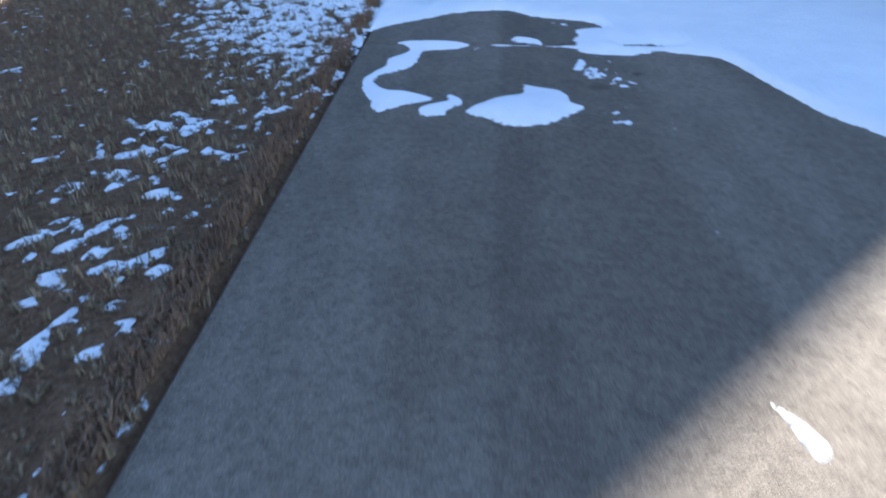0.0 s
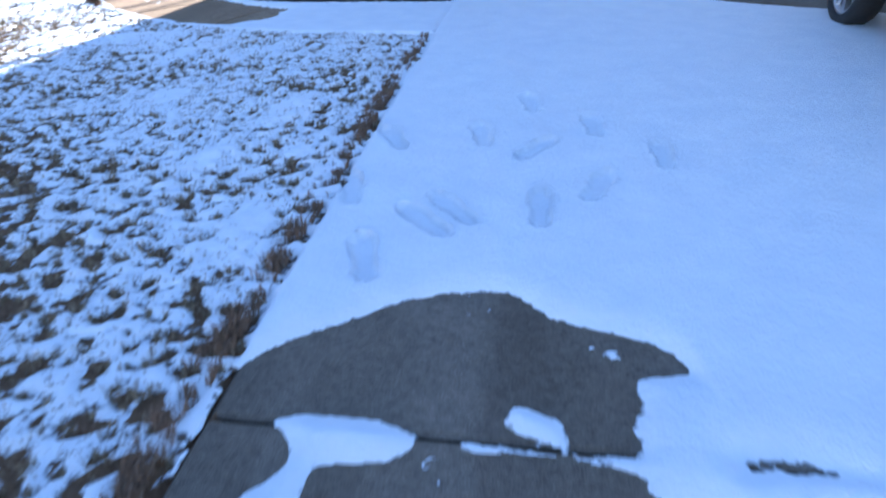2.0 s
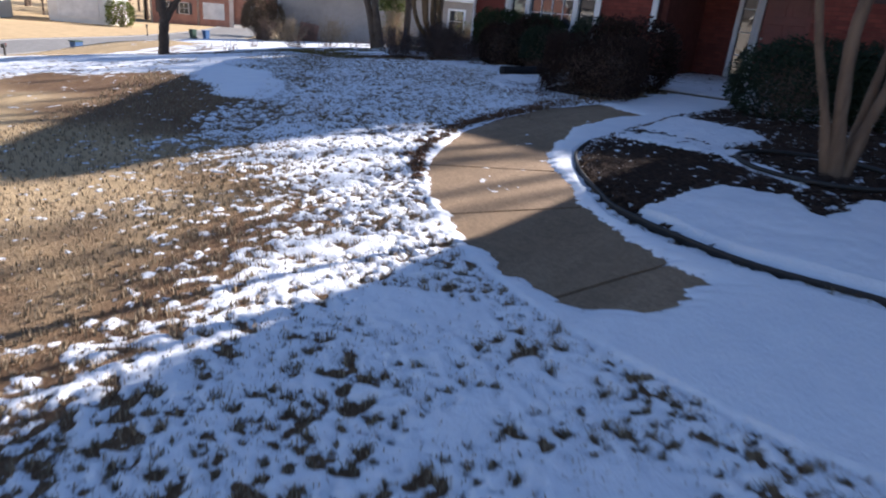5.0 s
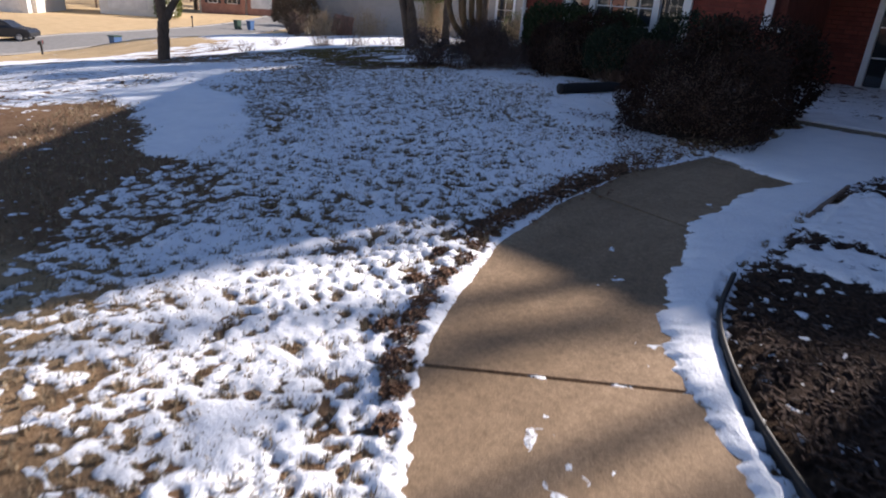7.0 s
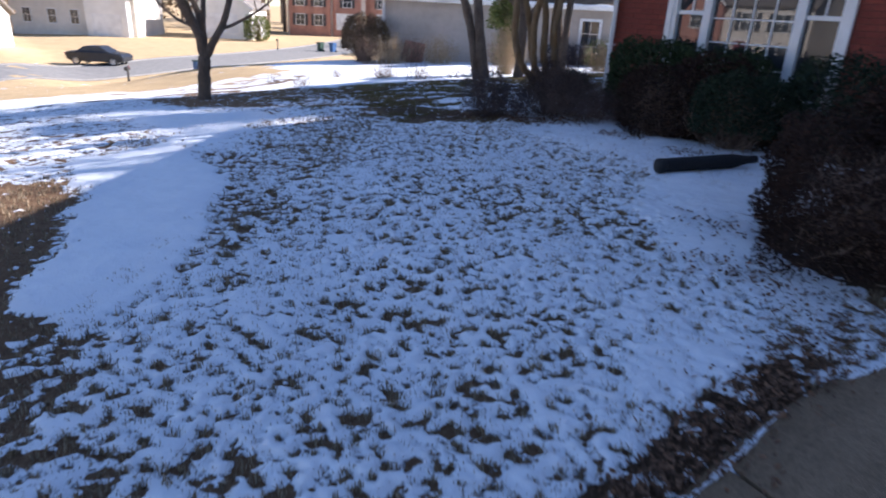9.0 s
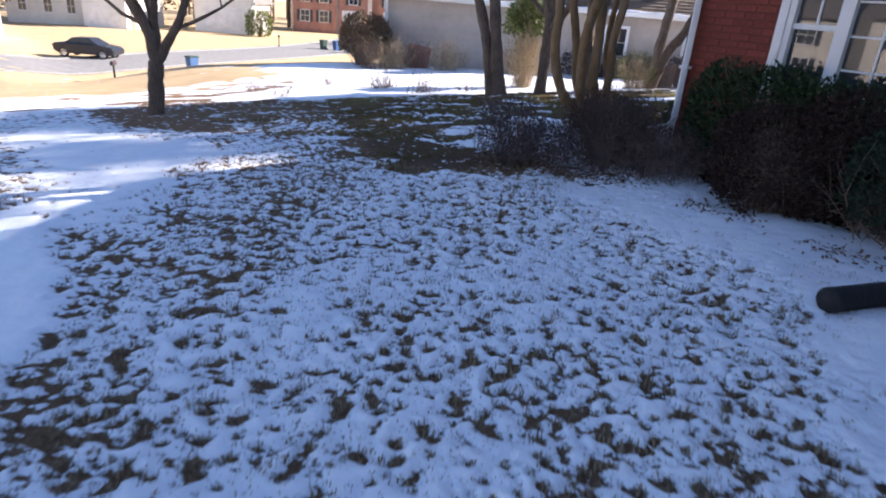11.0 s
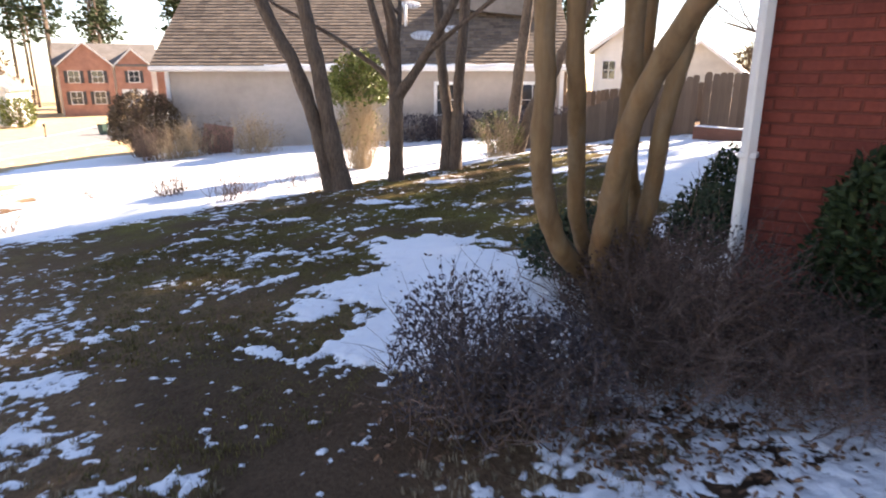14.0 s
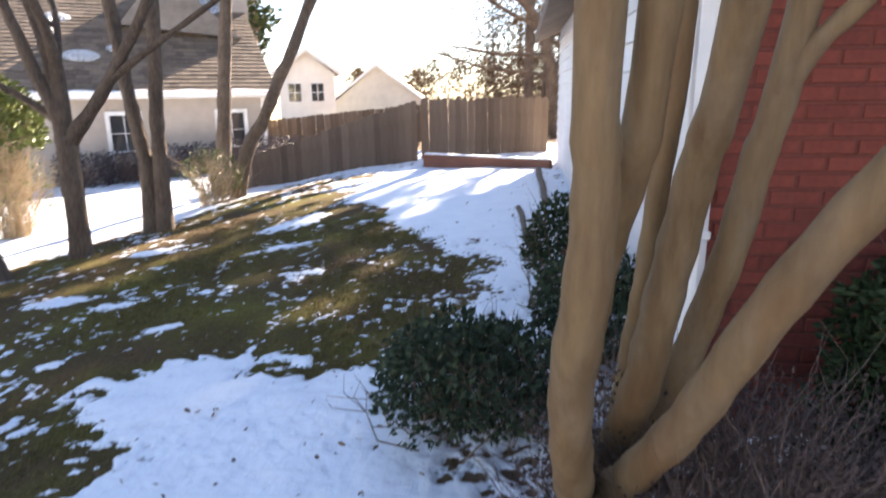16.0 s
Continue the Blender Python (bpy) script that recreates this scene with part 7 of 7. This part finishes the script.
def bin_on_wheels(label, x, y, mat, lid, turn=0):
    ob = thing("wheeled_bin", None, None, label, "bin")
    ob.matrix_world = pose(x, y, hz(x, y), 0, 0, turn)
    bm = boxes((-0.28, 0.28, -0.33, 0.33, 0.06, 0.98))
    for v in bm.verts:
        if v.co.z < 0.5:
            v.co.x *= 0.8
            v.co.y *= 0.8
    part("body", bm, mat, ob)
    part("lid", boxes((-0.32, 0.32, -0.38, 0.36, 0.98, 1.06), bevel=0.02), lid, ob)
    for s in (-1, 1):
        V, F = [], []
        tube_into(V, F, [(s * 0.27, 0.27, 0.12), (s * 0.33, 0.27, 0.12)], [0.12, 0.12], 12)
        part("wheel", mesh_of("wheel", V, F), RUBBER, ob)


bin_on_wheels("blue wheeled bin with a dark lid at the kerb", -52.4, 24.5, BLUEBIN, GREENBIN, 20)
bin_on_wheels("green wheeled bin up the road", -71.8, 44.2, GREENBIN, GREENBIN, 20)
bin_on_wheels("blue wheeled bin up the road", -70.9, 45.3, BLUEBIN, BLUEBIN, 20)


def mailbox(label, x, y, turn=0):
    ob = thing("mailbox", None, None, label, "mailbox")
    ob.matrix_world = pose(x, y, hz(x, y), 0, 0, turn)
    part("post", boxes((-0.05, 0.05, -0.05, 0.05, -0.2, 1.0)), SHUTTER, ob)
    bm = bmesh.new()
    prism(bm, [(-0.1, 0), (0.1, 0), (0.1, 0.14), (0.06, 0.22), (0, 0.245), (-0.06, 0.22), (-0.1, 0.14)], -0.3, 0.25, "y")
    bmesh.ops.translate(bm, verts=bm.verts, vec=(0, 0, 1.0))
    part("box", bm, SHUTTER, ob)
    part("flag", boxes((0.1, 0.112, -0.05, 0.05, 1.1, 1.28)), REDDOOR, ob)


mailbox("dark mailbox on a post at the kerb", -49.0, 19.0, 60)
mailbox("dark mailbox across the road", -74.0, 40.0, 60)
# reddish board leaning among the neighbour's shrubs
bm = boxes((-0.45, 0.45, -0.03, 0.03, 0, 0.85), (-0.38, 0.38, -0.045, -0.03, 0.08, 0.77), bevel=0.008)
me = bpy.data.meshes.new("leaning_board")
bm.to_mesh(me)
bm.free()
thing("leaning_board", me, FAR_BRICK, "rust-coloured board leaning among dry shrubs", "board", at=pose(-26.4, 25.0, hz(-26.4, 25.0), -12, 8, 35))

# ---------------------------------------------------------------- litter on the ground
rng = random.Random(3)


def chips(n, size, spots, lift=0.0):
    V, F = [], []
    for _ in range(n):
        x, y = spots()
        z = hz(x, y) + lift
        a, t = rng.uniform(0, 6.3), rng.gauss(0, 0.35)
        L, w, h = size * rng.uniform(0.5, 1.5), size * rng.uniform(0.15, 0.35), size * 0.12
        m = Matrix.Translation((x, y, z + rng.uniform(0, 0.012))) @ Matrix.Rotation(a, 4, "Z") @ Matrix.Rotation(t, 4, "Y")
        k = len(V)
        V += [m @ Vector(p) for p in ((-L, -w, -h), (L, -w * 0.6, -h), (L, w, -h), (-L, w * 0.7, -h), (-L * 0.9, -w * 0.8, h), (L * 0.9, -w * 0.5, h), (L * 0.9, w * 0.8, h), (-L * 0.9, w * 0.6, h))]
        F += [tuple(k + i for i in q) for q in ((4, 5, 6, 7), (0, 1, 5, 4), (1, 2, 6, 5), (2, 3, 7, 6), (3, 0, 4, 7))]
    return mesh_of("mulch_chips", V, F, False)


# spots in the bed that no snow covers
g = np.random.RandomState(31)
bx, by = g.uniform(-4.3, -0.7, 60000), g.uniform(9.4, 14.5, 60000)
ok = (inside(bx, by, BED) > 0.04) & (snow_depth(bx, by) < -0.002)
free = list(zip(bx[ok].tolist(), by[ok].tolist()))


def bed_spot():
    return free[rng.randrange(len(free))]


thing("mulch_chips", chips(14000, 0.020, bed_spot, 0.058), MULCH, "shredded dark bark mulch in the bed", "mulch", kind="stuff")


def dead_leaves(name, n, size, spots, label, mat=DEADLEAF):
    V, F = [], []
    for _ in range(n):
        x, y, *up = spots()
        z = hz(x, y) + (up[0] + 0.012 if up else rng.uniform(0.01, 0.045))
        m = Matrix.Translation((x, y, z)) @ Euler((rng.gauss(0, 0.4), rng.gauss(0, 0.4), rng.uniform(0, 6.3))).to_matrix().to_4x4()
        L, w = size * rng.uniform(0.6, 1.3), size * rng.uniform(0.3, 0.6)
        k = len(V)
        V += [m @ Vector(p) for p in ((-L, 0, 0.2 * w), (-L * 0.3, -w, w * 0.5), (L * 0.5, -w * 0.8, 0.3 * w), (L, 0, 0.5 * w), (L * 0.4, w * 0.9, 0.4 * w), (-L * 0.4, w, 0.6 * w), (0, 0, 0))]
        F += [(k + i, k + (i + 1) % 6, k + 6) for i in range(6)]
    thing(name, mesh_of(name, V, F, False), mat, label, "leaves", kind="stuff")


CLODS = [(-4.73, 9.20, 0.05), (-4.85, 9.33, 0.05), (-4.95, 9.42, 0.05), (-5.0, 9.50, 0.06), (-5.10, 9.62, 0.06), (-5.18, 9.75, 0.06), (-5.25, 9.87, 0.07), (-5.33, 10.02, 0.07), (-5.38, 10.14, 0.06), (-5.43, 10.34, 0.08), (-5.49, 10.49, 0.08), (-5.22, 9.60, 0.04), (-5.45, 10.0, 0.04), (-5.58, 10.3, 0.05)]


def band_spot():
    """A point in the matted strip beside the walk, and its height over the ground: humps first, then one dark mat."""
    if rng.random() < 0.42:
        x, y, r = rng.choice(CLODS)
        a, d = rng.uniform(0, 6.3), math.sqrt(rng.random())
        return x + 0.05 + math.cos(a) * d * r * 0.75 + rng.gauss(0, 0.012), y + math.sin(a) * d * r * 1.1 + rng.gauss(0, 0.012), 0.026 * (1 - d * d)
    t = rng.random() ** 1.15
    wide = (0.09 + 0.10 * t) * (1.9 if rng.random() < 0.22 else 0.9)
    lump = vnoise(np.array([t * 30]), np.array([0.0]), 1.0, 9)[0]
    return -5.56 - 0.12 * math.sin(math.pi * t * 0.8) - 0.05 * t + rng.uniform(-1, 1) * wide * (0.4 + 0.8 * lump), 10.6 + 2.75 * t + rng.gauss(0, 0.05), 0.03 * lump * rng.random()


def clump_spots(rows, spread):
    def spot():
        x, y, r = rows[rng.randrange(len(rows))]
        return x + rng.gauss(0, r), y + rng.gauss(0, r * spread)
    return spot


dead_leaves("dead_leaves", 4200, 0.015, band_spot, "matted dark dead leaves along the walk's rim")
dead_leaves("dead_leaves", 2100, 0.018, clump_spots([(-6.5, 13.6, 0.22), (-6.1, 13.45, 0.2), (-5.6, 13.6, 0.15), (-6.9, 14.1, 0.2), (-6.4, 13.4, 0.3), (-8.4, 16.0, 0.16), (-9.2, 16.1, 0.15), (-9.5, 16.1, 0.13), (-11.1, 16.4, 0.2), (-10.6, 16.45, 0.2), (-11.5, 15.85, 0.22), (-11.8, 15.7, 0.2), (-11.2, 16.0, 0.22), (-10.8, 16.25, 0.25), (-10.9, 15.95, 0.16), (-10.6, 16.1, 0.2), (-10.4, 16.4, 0.2)], 0.7), "brown dead leaves under the hedges")
dead_leaves("dead_leaves", 260, 0.020, clump_spots([(-12.6, 18.3, 0.5), (-11.5, 20.5, 0.6), (-11.2, 23.5, 0.7), (-12.8, 17.4, 0.5), (-11.9, 24.8, 0.6)], 1.4), "scattered dead leaves on the snow by the siding")


def tufts(name, n, x0, x1, y0, y1, high, mat, label, keep, blades=6):
    """Short blades of grass standing out of the ground and thin snow."""
    g = np.random.RandomState(n)
    x, y = g.uniform(x0, x1, n), g.uniform(y0, y1, n)
    ok = keep(x, y, g) & (on_paving(x, y) < -0.015) & (inside(x, y, BED) < -0.02)
    x, y = x[ok], y[ok]
    z = height(x, y)
    m = len(x)
    ang, lean = g.uniform(0, 6.283, (m, blades)), g.uniform(0.3, 1.0, (m, blades))
    L = high * g.uniform(0.5, 1.25, (m, blades))
    bx, by = x[:, None] + g.normal(0, 0.016, (m, blades)), y[:, None] + g.normal(0, 0.016, (m, blades))
    w = 0.0016 + 0.0014 * g.rand(m, blades)
    zz = np.repeat(z[:, None], blades, 1)
    dx, dy = np.cos(ang), np.sin(ang)
    tip = np.stack([bx + dx * L * lean, by + dy * L * lean, zz + L * np.sqrt(1 - lean ** 2 * 0.8)], -1)
    mid = np.stack([bx + dx * L * lean * 0.4, by + dy * L * lean * 0.4, zz + 0.62 * L], -1)
    side = np.stack([-dy * w, dx * w, np.zeros_like(w)], -1)
    foot = np.stack([bx, by, zz - 0.01], -1)
    V = np.stack([foot - side, foot + side, mid + side * 0.8, mid - side * 0.8, tip], 2).reshape(-1, 3)
    k = np.arange(m * blades) * 5
    F = [(a, a + 1, a + 2, a + 3) for a in k] + [(a + 3, a + 2, a + 4) for a in k]
    thing(name, mesh_of(name, V, F, False), mat, label, "grass", kind="stuff")


def blades(name, x, y, z, L, lean, width, mat, label, g):
    """Single blades of grass from arrays of their feet, lengths and leans."""
    ang = g.uniform(0, 6.283, len(x))
    dx, dy = np.cos(ang), np.sin(ang)
    side = np.stack([-dy * width, dx * width, np.zeros_like(x)], -1)
    foot = np.stack([x, y, z - 0.01], -1)
    mid = np.stack([x + dx * L * lean * 0.35, y + dy * L * lean * 0.35, z + 0.62 * L], -1)
    tip = np.stack([x + dx * L * lean, y + dy * L * lean, z + L * np.sqrt(1 - 0.8 * lean ** 2)], -1)
    V = np.stack([foot - side, foot + side, mid + side * 0.8, mid - side * 0.8, tip], 1).reshape(-1, 3)
    k = np.arange(len(x)) * 5
    thing(name, mesh_of(name, V, [(a, a + 1, a + 2, a + 3) for a in k] + [(a + 3, a + 2, a + 4) for a in k], False), mat, label, "grass", kind="stuff")


def lawn_only(x, y):
    mulch, moss, dry = zones(x, y)
    return (on_paving(x, y) < -0.015) & (inside(x, y, BED) < -0.02) & (mulch < 0.5) & (moss < 0.6)


g = np.random.RandomState(8)
I, J = np.meshgrid(np.arange(int(-13.6 / TUFT), int(-0.7 / TUFT)), np.arange(int(0.4 / TUFT), int(16.4 / TUFT)))
cx, cy, cr = (v.ravel() for v in tuft_at(I.ravel().astype(np.int64), J.ravel().astype(np.int64)))
near = np.min([np.hypot(cx - ax - t * (bx - ax), cy - ay - t * (by - ay)) for (ax, ay), (bx, by) in zip(BEST, BEST[1:]) for t in np.linspace(0, 1, 7)], 0)
ok = lawn_only(cx, cy) & (snow_depth(cx, cy) < 0.006) & (near < 4.5)
cx, cy, cr, near = cx[ok], cy[ok], cr[ok], near[ok]
n = np.where(near < 2.2, 15, 8)
who = np.repeat(np.arange(len(cx)), n)
a, d = g.uniform(0, 6.283, len(who)), np.sqrt(g.rand(len(who)))
x, y = cx[who] + np.cos(a) * d * cr[who] * 0.9, cy[who] + np.sin(a) * d * cr[who] * 0.9
blades("grass", x, y, height(x, y) + swell(x, y), (0.022 + 0.45 * cr[who]) * g.uniform(0.6, 1.3, len(who)), g.uniform(0.1, 0.75, len(who)), 0.0020 + 0.0016 * g.rand(len(who)), TUFTS, "tufts of dormant grass standing out of the snow", g)
# single blades that prick through thin snow
x, y = g.uniform(-12.5, -0.72, 290000), g.uniform(3.0, 16.2, 290000)
near = np.min([np.hypot(x - ax - t * (bx - ax), y - ay - t * (by - ay)) for (ax, ay), (bx, by) in zip(BEST[1:], BEST[2:]) for t in np.linspace(0, 1, 7)], 0)
ok = (near < 2.6) & lawn_only(x, y)
x, y = x[ok], y[ok]
D = snow_depth(x, y)
ok = (D > -0.006) & (D < 0.022)
x, y, D = x[ok], y[ok], D[ok]
blades("grass", x, y, height(x, y) + swell(x, y), np.maximum(D, 0) + g.uniform(0.008, 0.024, len(x)), g.uniform(0.0, 0.5, len(x)), 0.0018 + 0.0012 * g.rand(len(x)), TUFTS, "single dry blades pricking through thin snow", g)
# bare turf at the start of the walk
x, y = g.uniform(-4.2, -0.72, 90000), g.uniform(0.4, 5.5, 90000)
ok = lawn_only(x, y) & (snow_depth(x, y) < -0.003)
x, y = x[ok], y[ok]
blades("grass", x, y, height(x, y) + swell(x, y), g.uniform(0.008, 0.026, len(x)), g.uniform(0.4, 1.0, len(x)), 0.0009 + 0.0010 * g.rand(len(x)), STRAW, "matted dormant tan turf beside the drive", g)
# fringe that leans over the drive's edge
y = g.uniform(0.4, 7.9, 9000)
x = -0.715 - 0.10 * g.rand(9000) ** 1.5 + 0.012 * (vnoise(y, y, 7.0, 5) - 0.5)
ok = snow_depth(x, y) < 0.012
x, y = x[ok], y[ok]
blades("grass", x, y, height(x, y) + 0.015, g.uniform(0.02, 0.045, len(x)) * (0.6 + 0.8 * vnoise(y, y, 9.0, 6)), g.uniform(0.2, 0.9, len(x)), 0.0016 + 0.0014 * g.rand(len(x)), STRAW, "tan grass fringe along the drive's edge", g)
tufts("grass", 26000, -16.5, -10.5, 13.5, 23.0, 0.022, MOSSY, "mossy green-brown tufts on the side lawn", lambda x, y, g: (snow_depth(x, y) < 0.002) & (zones(x, y)[1] > 0.3))
